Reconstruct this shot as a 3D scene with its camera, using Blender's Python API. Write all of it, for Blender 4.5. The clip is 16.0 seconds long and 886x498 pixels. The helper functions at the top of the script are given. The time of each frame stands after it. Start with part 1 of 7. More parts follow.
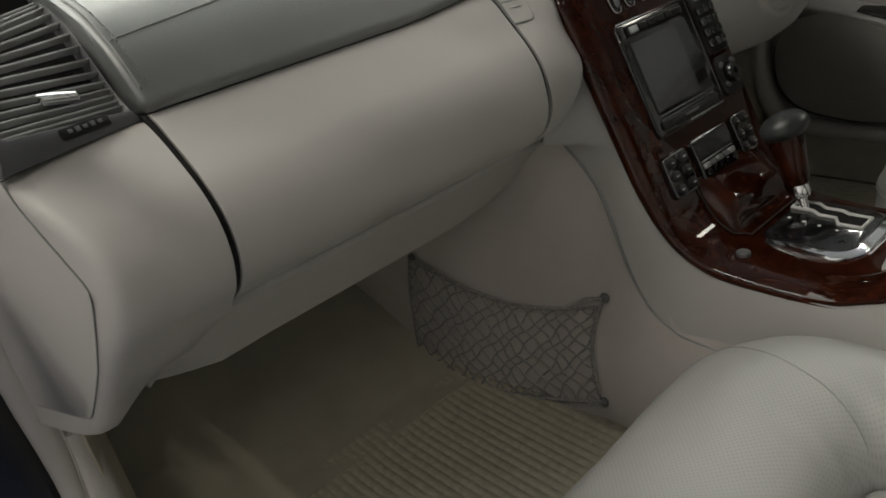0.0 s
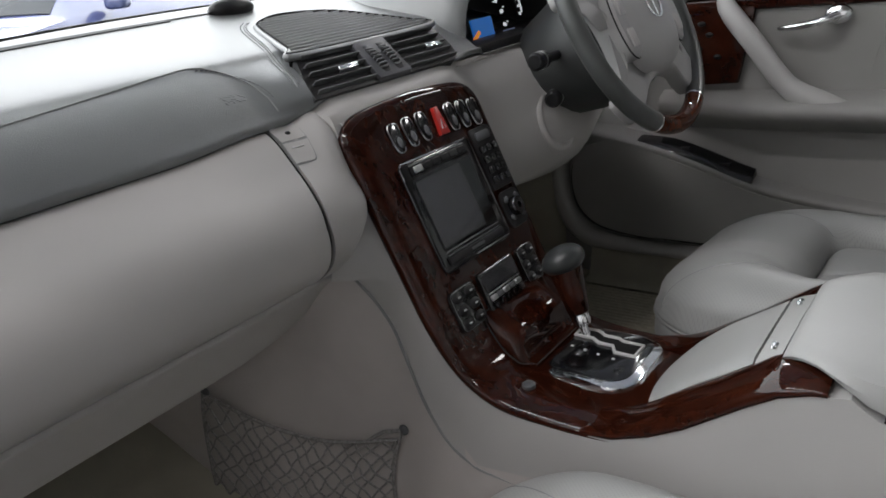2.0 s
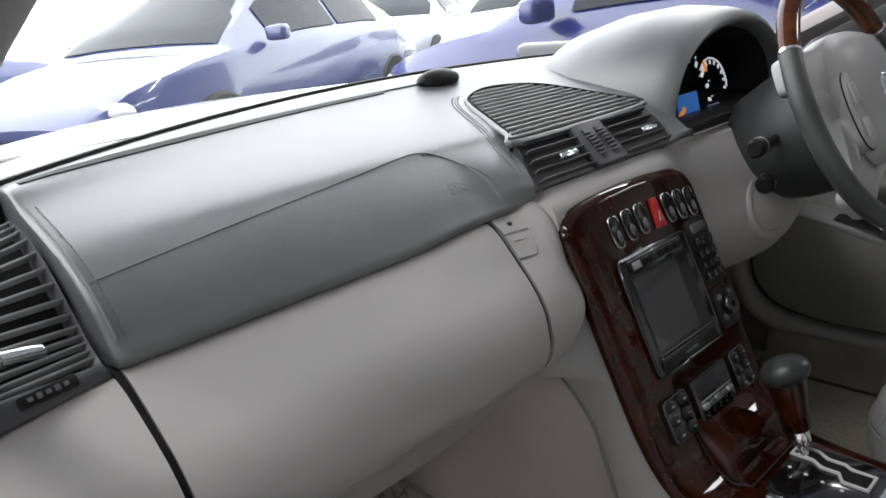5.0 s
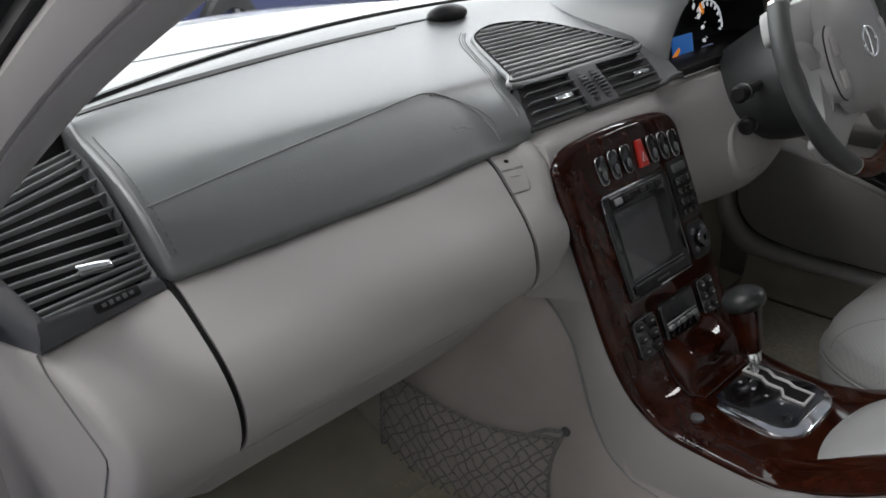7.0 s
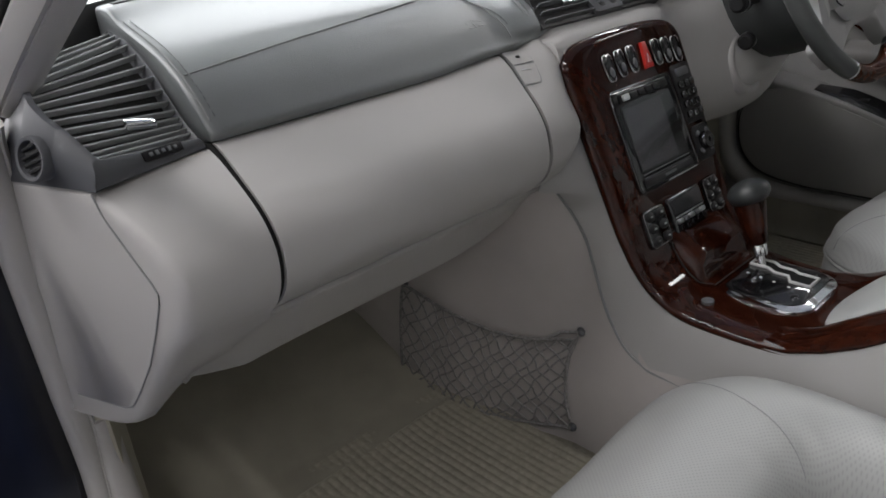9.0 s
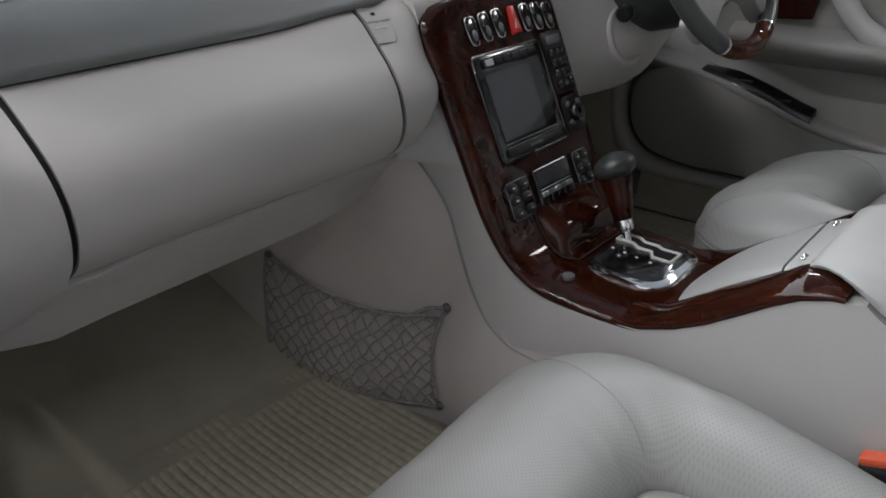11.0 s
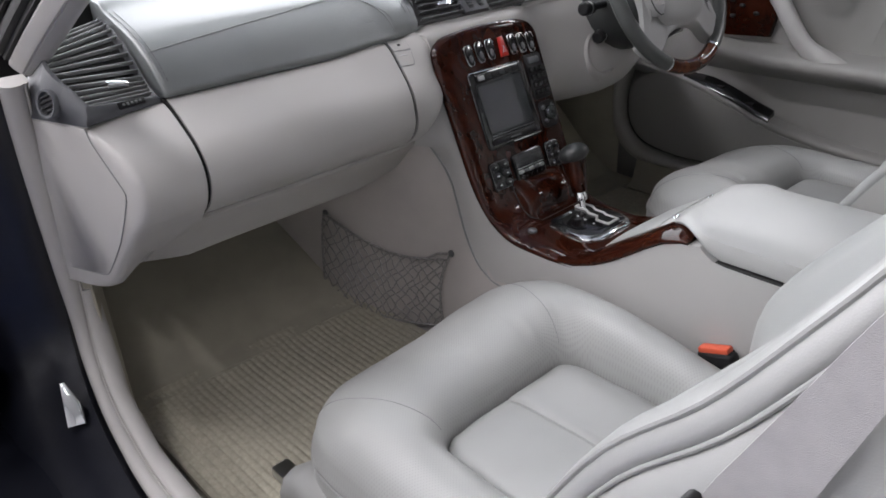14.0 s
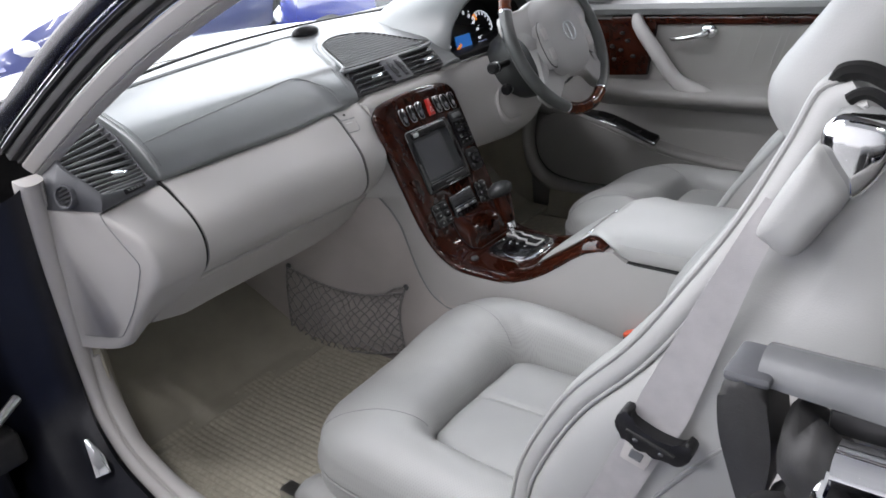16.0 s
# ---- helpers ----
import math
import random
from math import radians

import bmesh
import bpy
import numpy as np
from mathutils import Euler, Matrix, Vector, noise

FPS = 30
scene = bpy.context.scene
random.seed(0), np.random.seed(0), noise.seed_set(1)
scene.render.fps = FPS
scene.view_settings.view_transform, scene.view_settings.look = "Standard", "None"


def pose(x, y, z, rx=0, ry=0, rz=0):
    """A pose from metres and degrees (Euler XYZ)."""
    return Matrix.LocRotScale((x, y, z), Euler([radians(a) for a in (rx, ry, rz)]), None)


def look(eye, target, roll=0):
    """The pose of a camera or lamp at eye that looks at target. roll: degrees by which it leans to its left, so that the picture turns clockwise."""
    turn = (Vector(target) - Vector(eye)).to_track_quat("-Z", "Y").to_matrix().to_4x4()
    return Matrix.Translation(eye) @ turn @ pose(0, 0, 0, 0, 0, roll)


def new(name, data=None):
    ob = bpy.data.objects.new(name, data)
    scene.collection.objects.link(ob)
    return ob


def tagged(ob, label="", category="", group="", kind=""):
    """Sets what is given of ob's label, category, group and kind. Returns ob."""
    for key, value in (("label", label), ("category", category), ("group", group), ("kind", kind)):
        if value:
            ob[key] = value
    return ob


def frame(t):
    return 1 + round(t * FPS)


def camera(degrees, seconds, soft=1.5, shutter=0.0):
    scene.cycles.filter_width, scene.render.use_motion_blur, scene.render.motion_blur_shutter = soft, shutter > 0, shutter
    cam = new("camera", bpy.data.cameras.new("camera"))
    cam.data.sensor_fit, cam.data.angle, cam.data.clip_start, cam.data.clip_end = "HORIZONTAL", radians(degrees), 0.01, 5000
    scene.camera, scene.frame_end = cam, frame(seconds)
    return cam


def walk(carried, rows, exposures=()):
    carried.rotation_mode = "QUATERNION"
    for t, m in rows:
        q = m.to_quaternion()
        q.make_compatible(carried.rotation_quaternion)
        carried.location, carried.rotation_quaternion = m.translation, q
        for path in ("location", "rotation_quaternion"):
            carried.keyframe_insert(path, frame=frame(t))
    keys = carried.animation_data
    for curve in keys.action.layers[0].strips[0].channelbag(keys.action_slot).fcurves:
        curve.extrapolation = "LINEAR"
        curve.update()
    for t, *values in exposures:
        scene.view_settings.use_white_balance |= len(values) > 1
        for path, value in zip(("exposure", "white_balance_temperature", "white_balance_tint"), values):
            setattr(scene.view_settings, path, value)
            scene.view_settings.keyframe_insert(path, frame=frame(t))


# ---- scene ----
cam = camera(61.0, 16.0, soft=1.7)
PATH = [
    (0, (-0.743, -0.517, 0.946), (0.352, 0.914, 0.077), -11.7),
    (0.5, (-0.713, -0.505, 0.943), (0.492, 0.79, 0.009), -11.9),
    (1, (-0.699, -0.517, 0.96), (0.593, 0.701, 0.039), -10.0),
    (1.5, (-0.683, -0.531, 0.963), (0.728, 0.654, 0.186), -8.4),
    (2, (-0.675, -0.545, 0.976), (0.782, 0.626, 0.265), -7.2),
    (2.5, (-0.678, -0.543, 0.975), (0.763, 0.655, 0.276), -6.5),
    (3, (-0.678, -0.535, 1.001), (0.759, 0.703, 0.369), -6.9),
    (3.5, (-0.69, -0.518, 1.013), (0.727, 0.759, 0.411), -7.2),
    (4, (-0.704, -0.5, 1.018), (0.636, 0.873, 0.452), -6.3),
    (4.2, (-0.698, -0.484, 1.018), (0.608, 0.921, 0.451), -6.6),
    (6.3, (-0.7, -0.416, 1.092), (0.535, 0.938, 0.291), -3.5),
    (6.5, (-0.714, -0.44, 1.087), (0.503, 0.911, 0.254), -3.4),
    (7, (-0.751, -0.496, 1.098), (0.454, 0.861, 0.258), -3.9),
    (7.5, (-0.793, -0.518, 1.072), (0.407, 0.859, 0.258), -5.3),
    (8, (-0.832, -0.513, 1.023), (0.368, 0.839, 0.167), -6.2),
    (8.2, (-0.838, -0.525, 1.007), (0.358, 0.848, 0.181), -6.0),
    (10.3, (-0.783, -0.548, 0.995), (0.481, 0.731, 0.121), -2.9),
    (10.5, (-0.77, -0.559, 0.987), (0.515, 0.684, 0.09), -1.8),
    (10.6, (-0.763, -0.576, 0.959), (0.542, 0.67, 0.095), -1.9),
    (11, (-0.746, -0.576, 0.962), (0.574, 0.637, 0.076), -2.3),
    (11.5, (-0.759, -0.576, 1.028), (0.626, 0.545, 0.118), -0.6),
    (12, (-0.829, -0.656, 1.084), (0.599, 0.407, 0.172), -2.7),
    (12.5, (-0.881, -0.704, 1.097), (0.697, 0.18, 0.243), -5.7),
    (12.7, (-0.887, -0.717, 1.085), (0.711, 0.184, 0.289), -7.1),
    (13, (-0.921, -0.732, 1.08), (0.631, 0.212, 0.243), -6.7),
    (13.5, (-0.904, -0.782, 1.117), (0.433, 0.393, 0.204), -2.1),
    (14, (-0.938, -0.892, 1.088), (0.252, 0.43, 0.172), -2.9),
    (14.5, (-1.04, -0.909, 1.121), (0.269, 0.32, 0.241), -4.0),
    (15, (-1.101, -0.99, 1.114), (0.227, 0.246, 0.273), -6.8),
    (15.5, (-1.112, -0.974, 1.132), (0.219, 0.242, 0.265), -5.7),
    (16, (-1.12, -0.987, 1.164), (0.256, 0.209, 0.342), -6.8),
]
LIGHT = [
    (0.0, -1.5, 7350, 6), (0.5, -1.52, 6950, 5), (1.0, -1.46, 6800, 7), (1.5, -1.32, 6650, 9), (2.0, -1.25, 6550, 11), (3.0, -1.15, 6500, 11), (4.0, -1.15, 6500, 11),
    (6.5, -1.4, 6550, 11), (7.0, -1.45, 6550, 11), (8.0, -1.25, 6600, 11), (10.5, -1.2, 6450, 11), (11.0, -1.2, 6450, 11), (12.5, -0.98, 6450, 15), (13.0, -0.95, 6400, 15), (13.5, -0.88, 6450, 14), (14.5, -0.72, 6400, 14), (16.0, -0.78, 6350, 13),
]
walk(cam, [(t, look(eye, target, roll)) for t, eye, target, roll in PATH], LIGHT)

# ---- light ----
world = bpy.data.worlds.new("daylight")
world.use_nodes = True
bpy.context.scene.world = world
bg = world.node_tree.nodes["Background"]
bg.inputs[0].default_value = (0.985, 0.975, 1.0, 1)
bg.inputs[1].default_value = 11.0


def ceiling_lamp(x, y, z, sx, sy, watts):
    d = bpy.data.lights.new("ceiling_lamp", "AREA")
    d.shape, d.size, d.size_y, d.energy, d.color = "RECTANGLE", sx, sy, watts, (1.0, 0.985, 0.985)
    ob = new("ceiling_lamp", d)
    ob.location = (x, y, z)
    return ob


for lx, ly, lw_ in ((-2.3, -2.3, 66), (-1.55, 0.7, 85), (-3.4, 0.9, 95), (3.4, 1.0, 110)):
    ceiling_lamp(lx, ly, 3.35, 0.16, 1.8, lw_)
ceiling_lamp(4.15, -2.25, 3.35, 2.2, 0.42, 140)

# ---- materials ----
def mat(name, color, rough=0.5, metal=0.0, coat=0.0, spec=0.5, c2=None, scale=8.0, detail=4.0, bump=0.0, bscale=400.0, bkind="noise", emit=0.0, rvar=0.0):
    m = bpy.data.materials.new(name)
    m.use_nodes = True
    nt = m.node_tree
    p = nt.nodes["Principled BSDF"]
    p.inputs["Base Color"].default_value = (*color, 1)
    p.inputs["Roughness"].default_value = rough
    p.inputs["Metallic"].default_value = metal
    p.inputs["Coat Weight"].default_value = coat
    p.inputs["Coat Roughness"].default_value = 0.04
    p.inputs["Specular IOR Level"].default_value = spec
    co = nt.nodes.new("ShaderNodeTexCoord")
    if c2 or rvar:
        n = nt.nodes.new("ShaderNodeTexNoise")
        n.inputs["Scale"].default_value, n.inputs["Detail"].default_value = scale, detail
        nt.links.new(co.outputs["Object"], n.inputs["Vector"])
        if c2:
            r = nt.nodes.new("ShaderNodeValToRGB")
            r.color_ramp.elements[0].position, r.color_ramp.elements[1].position = 0.33, 0.67
            r.color_ramp.elements[0].color, r.color_ramp.elements[1].color = (*color, 1), (*c2, 1)
            nt.links.new(n.outputs["Fac"], r.inputs["Fac"])
            nt.links.new(r.outputs["Color"], p.inputs["Base Color"])
        if rvar:
            mr = nt.nodes.new("ShaderNodeMapRange")
            mr.inputs["To Min"].default_value, mr.inputs["To Max"].default_value = rough - rvar, rough + rvar
            nt.links.new(n.outputs["Fac"], mr.inputs["Value"])
            nt.links.new(mr.outputs["Result"], p.inputs["Roughness"])
    if bump:
        if bkind == "noise":
            t = nt.nodes.new("ShaderNodeTexNoise")
            t.inputs["Detail"].default_value = 3
            out = "Fac"
        else:
            t = nt.nodes.new("ShaderNodeTexVoronoi")
            out = "Distance"
        t.inputs["Scale"].default_value = bscale
        nt.links.new(co.outputs["Object"], t.inputs["Vector"])
        b = nt.nodes.new("ShaderNodeBump")
        b.inputs["Strength"].default_value, b.inputs["Distance"].default_value = bump, 0.001
        nt.links.new(t.outputs[out], b.inputs["Height"])
        nt.links.new(b.outputs["Normal"], p.inputs["Normal"])
    if emit:
        p.inputs["Emission Color"].default_value = (*color, 1)
        p.inputs["Emission Strength"].default_value = emit
    return m


def wood_mat(name, dark, light):
    m = mat(name, dark, 0.35, coat=0.7, spec=0.0)
    nt = m.node_tree
    p = nt.nodes["Principled BSDF"]
    co = nt.nodes.new("ShaderNodeTexCoord")
    mp = nt.nodes.new("ShaderNodeMapping")
    mp.inputs["Scale"].default_value = (17, 10, 10)
    n1 = nt.nodes.new("ShaderNodeTexNoise")
    n1.inputs["Scale"].default_value, n1.inputs["Detail"].default_value, n1.inputs["Distortion"].default_value = 1.6, 7, 1.6
    w = nt.nodes.new("ShaderNodeTexNoise")
    w.inputs["Scale"].default_value, w.inputs["Detail"].default_value = 14, 3
    mx = nt.nodes.new("ShaderNodeMath")
    mx.operation = "MULTIPLY_ADD"
    mx.inputs[1].default_value = 0.35
    r = nt.nodes.new("ShaderNodeValToRGB")
    r.color_ramp.elements[0].position, r.color_ramp.elements[1].position = 0.42, 0.98
    r.color_ramp.elements[0].color, r.color_ramp.elements[1].color = (*dark, 1), (*light, 1)
    nt.links.new(co.outputs["Object"], mp.inputs["Vector"])
    nt.links.new(mp.outputs["Vector"], n1.inputs["Vector"])
    nt.links.new(mp.outputs["Vector"], w.inputs["Vector"])
    nt.links.new(w.outputs["Fac"], mx.inputs[0])
    nt.links.new(n1.outputs["Fac"], mx.inputs[2])
    nt.links.new(mx.outputs["Value"], r.inputs["Fac"])
    nt.links.new(r.outputs["Color"], p.inputs["Base Color"])
    return m


def perforated(name, color, c2, pitch):
    """Leather with a regular grid of fine punched holes."""
    m = mat(name, color, 0.42, c2=c2, scale=5)
    nt = m.node_tree
    p = nt.nodes["Principled BSDF"]
    co = nt.nodes.new("ShaderNodeTexCoord")
    mp = nt.nodes.new("ShaderNodeMapping")
    mp.inputs["Rotation"].default_value = (0, 0, radians(45))
    v = nt.nodes.new("ShaderNodeTexVoronoi")
    v.inputs["Scale"].default_value, v.inputs["Randomness"].default_value = 1 / pitch, 0.0
    v.voronoi_dimensions = "2D"
    mr = nt.nodes.new("ShaderNodeMapRange")
    mr.inputs["From Min"].default_value, mr.inputs["From Max"].default_value = 0.18, 0.34
    b = nt.nodes.new("ShaderNodeBump")
    b.inputs["Strength"].default_value, b.inputs["Distance"].default_value = 0.08, 0.0003
    nt.links.new(co.outputs["Object"], mp.inputs["Vector"])
    nt.links.new(mp.outputs["Vector"], v.inputs["Vector"])
    nt.links.new(v.outputs["Distance"], mr.inputs["Value"])
    nt.links.new(mr.outputs["Result"], b.inputs["Height"])
    nt.links.new(b.outputs["Normal"], p.inputs["Normal"])
    src = p.inputs["Base Color"].links[0].from_socket
    mx = nt.nodes.new("ShaderNodeMix")
    mx.data_type = "RGBA"
    mx.inputs["A"].default_value = (color[0] * 0.93, color[1] * 0.93, color[2] * 0.93, 1)
    nt.links.new(mr.outputs["Result"], mx.inputs["Factor"])
    nt.links.new(src, mx.inputs["B"])
    nt.links.new(mx.outputs["Result"], p.inputs["Base Color"])
    return m


def glass_mat(name, color, rough=0.0):
    m = bpy.data.materials.new(name)
    m.use_nodes = True
    nt = m.node_tree
    nt.nodes.remove(nt.nodes["Principled BSDF"])
    tr = nt.nodes.new("ShaderNodeBsdfTransparent")
    tr.inputs["Color"].default_value = (*color, 1)
    gl = nt.nodes.new("ShaderNodeBsdfGlossy")
    gl.inputs["Roughness"].default_value = 0.02
    mx = nt.nodes.new("ShaderNodeMixShader")
    mx.inputs["Fac"].default_value = 0.035
    nt.links.new(tr.outputs[0], mx.inputs[1])
    nt.links.new(gl.outputs[0], mx.inputs[2])
    nt.links.new(mx.outputs[0], nt.nodes["Material Output"].inputs["Surface"])
    return m


M_PAD = mat("slate_leather", (0.112, 0.120, 0.122), 0.38, spec=1.0, c2=(0.16, 0.168, 0.171), scale=4, bump=0.25, bscale=900, bkind="voronoi", rvar=0.04)
M_PAD.node_tree.nodes["Principled BSDF"].inputs["Coat Weight"].default_value = 0.45
M_PAD.node_tree.nodes["Principled BSDF"].inputs["Coat Roughness"].default_value = 0.36
M_TRIM = mat("grey_trim", (0.43, 0.418, 0.405), 0.5, c2=(0.46, 0.447, 0.432), scale=3, bump=0.15, bscale=1100)
M_TRIM2 = mat("grey_console_leather", (0.41, 0.405, 0.395), 0.5, c2=(0.44, 0.43, 0.42), scale=4, bump=0.15, bscale=1000)
M_SUEDE = mat("grey_felt_lining", (0.46, 0.43, 0.415), 0.9, c2=(0.52, 0.485, 0.465), scale=9, bump=0.3, bscale=1500)
M_ARM = mat("armrest_leather", (0.345, 0.347, 0.338), 0.42, c2=(0.385, 0.387, 0.378), scale=6, bump=0.10, bscale=700, bkind="voronoi", rvar=0.05)
M_SEAT = mat("pale_leather", (0.297, 0.301, 0.294), 0.42, c2=(0.335, 0.339, 0.331), scale=6, bump=0.10, bscale=700, bkind="voronoi", rvar=0.05)
M_PERF = perforated("perforated_pale_leather", (0.325, 0.330, 0.321), (0.360, 0.365, 0.355), 0.0033)
M_SEAM = mat("seam_thread", (0.24, 0.245, 0.245), 0.7)
M_VOID = mat("slot_black", (0.004, 0.004, 0.004), 1.0)
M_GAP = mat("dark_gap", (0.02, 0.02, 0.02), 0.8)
M_CARPET = mat("beige_carpet", (0.28, 0.265, 0.215), 0.95, c2=(0.37, 0.353, 0.285), scale=160, bump=1.0, bscale=1400)
M_MAT = mat("ribbed_mat_pile", (0.38, 0.355, 0.285), 0.95, c2=(0.48, 0.452, 0.362), scale=120, bump=1.0, bscale=1300)
M_TOE = mat("smooth_carpet_pile", (0.36, 0.338, 0.275), 0.95, c2=(0.42, 0.396, 0.322), scale=14, bump=1.0, bscale=1500)
M_MATLOW = mat("mat_groove", (0.17, 0.155, 0.12), 0.95, c2=(0.23, 0.21, 0.165), scale=120)
M_WOOD = wood_mat("walnut_burl", (0.011, 0.0029, 0.0018), (0.046, 0.0105, 0.0046))
M_WOOD2 = wood_mat("bright_walnut", (0.028, 0.007, 0.003), (0.125, 0.033, 0.011))
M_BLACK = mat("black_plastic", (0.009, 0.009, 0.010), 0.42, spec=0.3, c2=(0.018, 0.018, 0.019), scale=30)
M_GLOSS = mat("gloss_black", (0.008, 0.008, 0.009), 0.12, coat=0.6)
M_DKGREY = mat("dark_grey_plastic", (0.075, 0.078, 0.085), 0.5, c2=(0.09, 0.093, 0.10), scale=12, bump=0.1, bscale=900)
M_SLAT = mat("vent_slat_grey", (0.10, 0.105, 0.11), 0.45, c2=(0.12, 0.125, 0.13), scale=20)
M_GRILLE = mat("grille_slat_grey", (0.24, 0.247, 0.25), 0.42, c2=(0.27, 0.277, 0.28), scale=20)
M_COLUMN = mat("column_grey", (0.034, 0.037, 0.037), 0.5, c2=(0.045, 0.048, 0.048), scale=10)
M_SCREEN = mat("screen", (0.034, 0.033, 0.038), 0.25, coat=0.6, spec=1.0, c2=(0.040, 0.039, 0.045), scale=3)
M_CHROME = mat("chrome", (0.86, 0.87, 0.88), 0.08, metal=1.0, rvar=0.03, scale=20)
M_SATIN = mat("satin_metal", (0.62, 0.63, 0.63), 0.3, metal=1.0, rvar=0.06, scale=25)
M_SILVER = mat("silver_paint", (0.58, 0.58, 0.57), 0.3, c2=(0.62, 0.62, 0.61), scale=40)
M_RED = mat("red_button", (0.50, 0.025, 0.018), 0.3, c2=(0.56, 0.035, 0.025), scale=60)
M_ORANGE = mat("buckle_orange", (0.62, 0.09, 0.04), 0.4, c2=(0.68, 0.12, 0.06), scale=50)
M_WHITE = mat("white_print", (0.75, 0.75, 0.75), 0.5)
M_NAVY = mat("navy_paint", (0.004, 0.005, 0.012), 0.25, coat=0.6, c2=(0.005, 0.006, 0.015), scale=30)
M_RUBBER = mat("black_rubber", (0.014, 0.014, 0.014), 0.6, c2=(0.022, 0.022, 0.022), scale=40, bump=0.2, bscale=600)
M_GLASS = glass_mat("windscreen_glass", (0.93, 0.96, 0.96))
M_MIRROR = mat("mirror_glass", (0.9, 0.9, 0.9), 0.01, metal=1.0)
M_CORD = mat("net_cord", (0.17, 0.165, 0.16), 0.7, c2=(0.34, 0.33, 0.32), scale=260)
M_LINER = mat("roof_lining", (0.36, 0.34, 0.335), 0.9, c2=(0.40, 0.375, 0.37), scale=15, bump=0.3, bscale=1500)
M_BELT = mat("belt_webbing", (0.36, 0.352, 0.356), 0.55, c2=(0.40, 0.392, 0.395), scale=60, bump=0.5, bscale=1200)
M_BLUE_LCD = mat("blue_display", (0.02, 0.15, 0.50), 0.3, emit=0.8)
M_GLOW_W = mat("lit_white_marks", (0.9, 0.95, 1.0), 0.4, emit=1.0)
M_GLOW_O = mat("lit_orange_needle", (1.0, 0.30, 0.02), 0.4, emit=1.0)
M_DOOR = mat("door_leather", (0.25, 0.245, 0.236), 0.5, c2=(0.28, 0.275, 0.265), scale=5, bump=0.25, bscale=800, bkind="voronoi")
# duller copy of the navy paint, with the jamb's shade in its colour
M_JAMB = mat("shaded_navy_jamb", (0.004, 0.005, 0.010), 0.45, coat=0.15, c2=(0.006, 0.007, 0.013), scale=30)
M_CHAN = mat("grey_channel", (0.15, 0.155, 0.16), 0.35, metal=0.2, c2=(0.19, 0.195, 0.20), scale=30)
M_KNOB = mat("dark_knob_leather", (0.028, 0.031, 0.031), 0.34, c2=(0.036, 0.040, 0.040), scale=30, bump=0.1, bscale=900)

# ---- building helpers ----
def finish(bm, sharp=0.7):
    bmesh.ops.remove_doubles(bm, verts=bm.verts, dist=1e-5)
    bmesh.ops.recalc_face_normals(bm, faces=bm.faces)
    for f in bm.faces:
        f.smooth = True
    for e in bm.edges:
        if len(e.link_faces) == 2 and e.calc_face_angle(0) > sharp:
            e.smooth = False


def part(name, bm, material, parent=None, label="", sharp=0.7):
    finish(bm, sharp)
    me = bpy.data.meshes.new(name)
    bm.to_mesh(me)
    bm.free()
    me.materials.append(material)
    ob = new(name, me)
    if parent is not None:
        ob.parent = parent
    if label:
        ob["label"] = label
    return ob


def thing(name, label, category, group="", kind=""):
    return tagged(new(name), label, category, group, kind)


def solid(name, bm, material, label, category, kind="", sharp=0.7):
    return tagged(part(name, bm, material, None, sharp=sharp), label, category, "", kind)


def sm(a, b, x):
    t = min(1.0, max(0.0, (x - a) / (b - a)))
    return t * t * (3 - 2 * t)


def lin(x, pts):
    """Piecewise smooth value through (x, value) pairs."""
    if x <= pts[0][0]:
        return pts[0][1]
    for (a, va), (b, vb) in zip(pts, pts[1:]):
        if x <= b:
            return va + (vb - va) * (x - a) / (b - a)
    return pts[-1][1]


def spline(pts, n=6, closed=False):
    """A Catmull-Rom curve through points of any dimension, n steps to a span."""
    P = [np.array(p, float) for p in pts]
    k = len(P)
    out = []
    for i in range(k if closed else k - 1):
        p1, p2 = P[i], P[(i + 1) % k]
        p0 = P[i - 1] if (closed or i > 0) else 2 * p1 - p2
        p3 = P[(i + 2) % k] if (closed or i + 2 < k) else 2 * p2 - p1
        for j in range(n):
            t = j / n
            out.append(tuple(0.5 * ((2 * p1) + (p2 - p0) * t + (2 * p0 - 5 * p1 + 4 * p2 - p3) * t * t + (3 * p1 - p0 - 3 * p2 + p3) * t ** 3)))
    if not closed:
        out.append(tuple(P[-1]))
    return out


def loft(rows, closed=False, caps=False, bm=None):
    """A skin over rows of points, all of one length; closed: each row is a loop; caps: fill the first and the last row."""
    bm = bm or bmesh.new()
    V = [[bm.verts.new(p) for p in r] for r in rows]
    n = len(V[0])
    for a, b in zip(V, V[1:]):
        for j in range(n if closed else n - 1):
            try:
                bm.faces.new((a[j], a[(j + 1) % n], b[(j + 1) % n], b[j]))
            except ValueError:
                pass
    if caps:
        bm.faces.new(V[0])
        bm.faces.new(V[-1][::-1])
    return bm


def rbox(cx, cy, cz, sx, sy, sz, r=0.003, seg=2, m=None, bm=None):
    """A box with rounded edges, in its own frame m."""
    b = bmesh.new()
    bmesh.ops.create_cube(b, size=1.0)
    bmesh.ops.scale(b, vec=(sx, sy, sz), verts=b.verts)
    r = min(r, 0.49 * min(sx, sy, sz))
    if r > 0:
        bmesh.ops.bevel(b, geom=b.edges[:], offset=r, segments=seg, profile=0.5, affect="EDGES")
    bmesh.ops.translate(b, vec=(cx, cy, cz), verts=b.verts)
    if m is not None:
        bmesh.ops.transform(b, matrix=m, verts=b.verts)
    return join(bm, b)


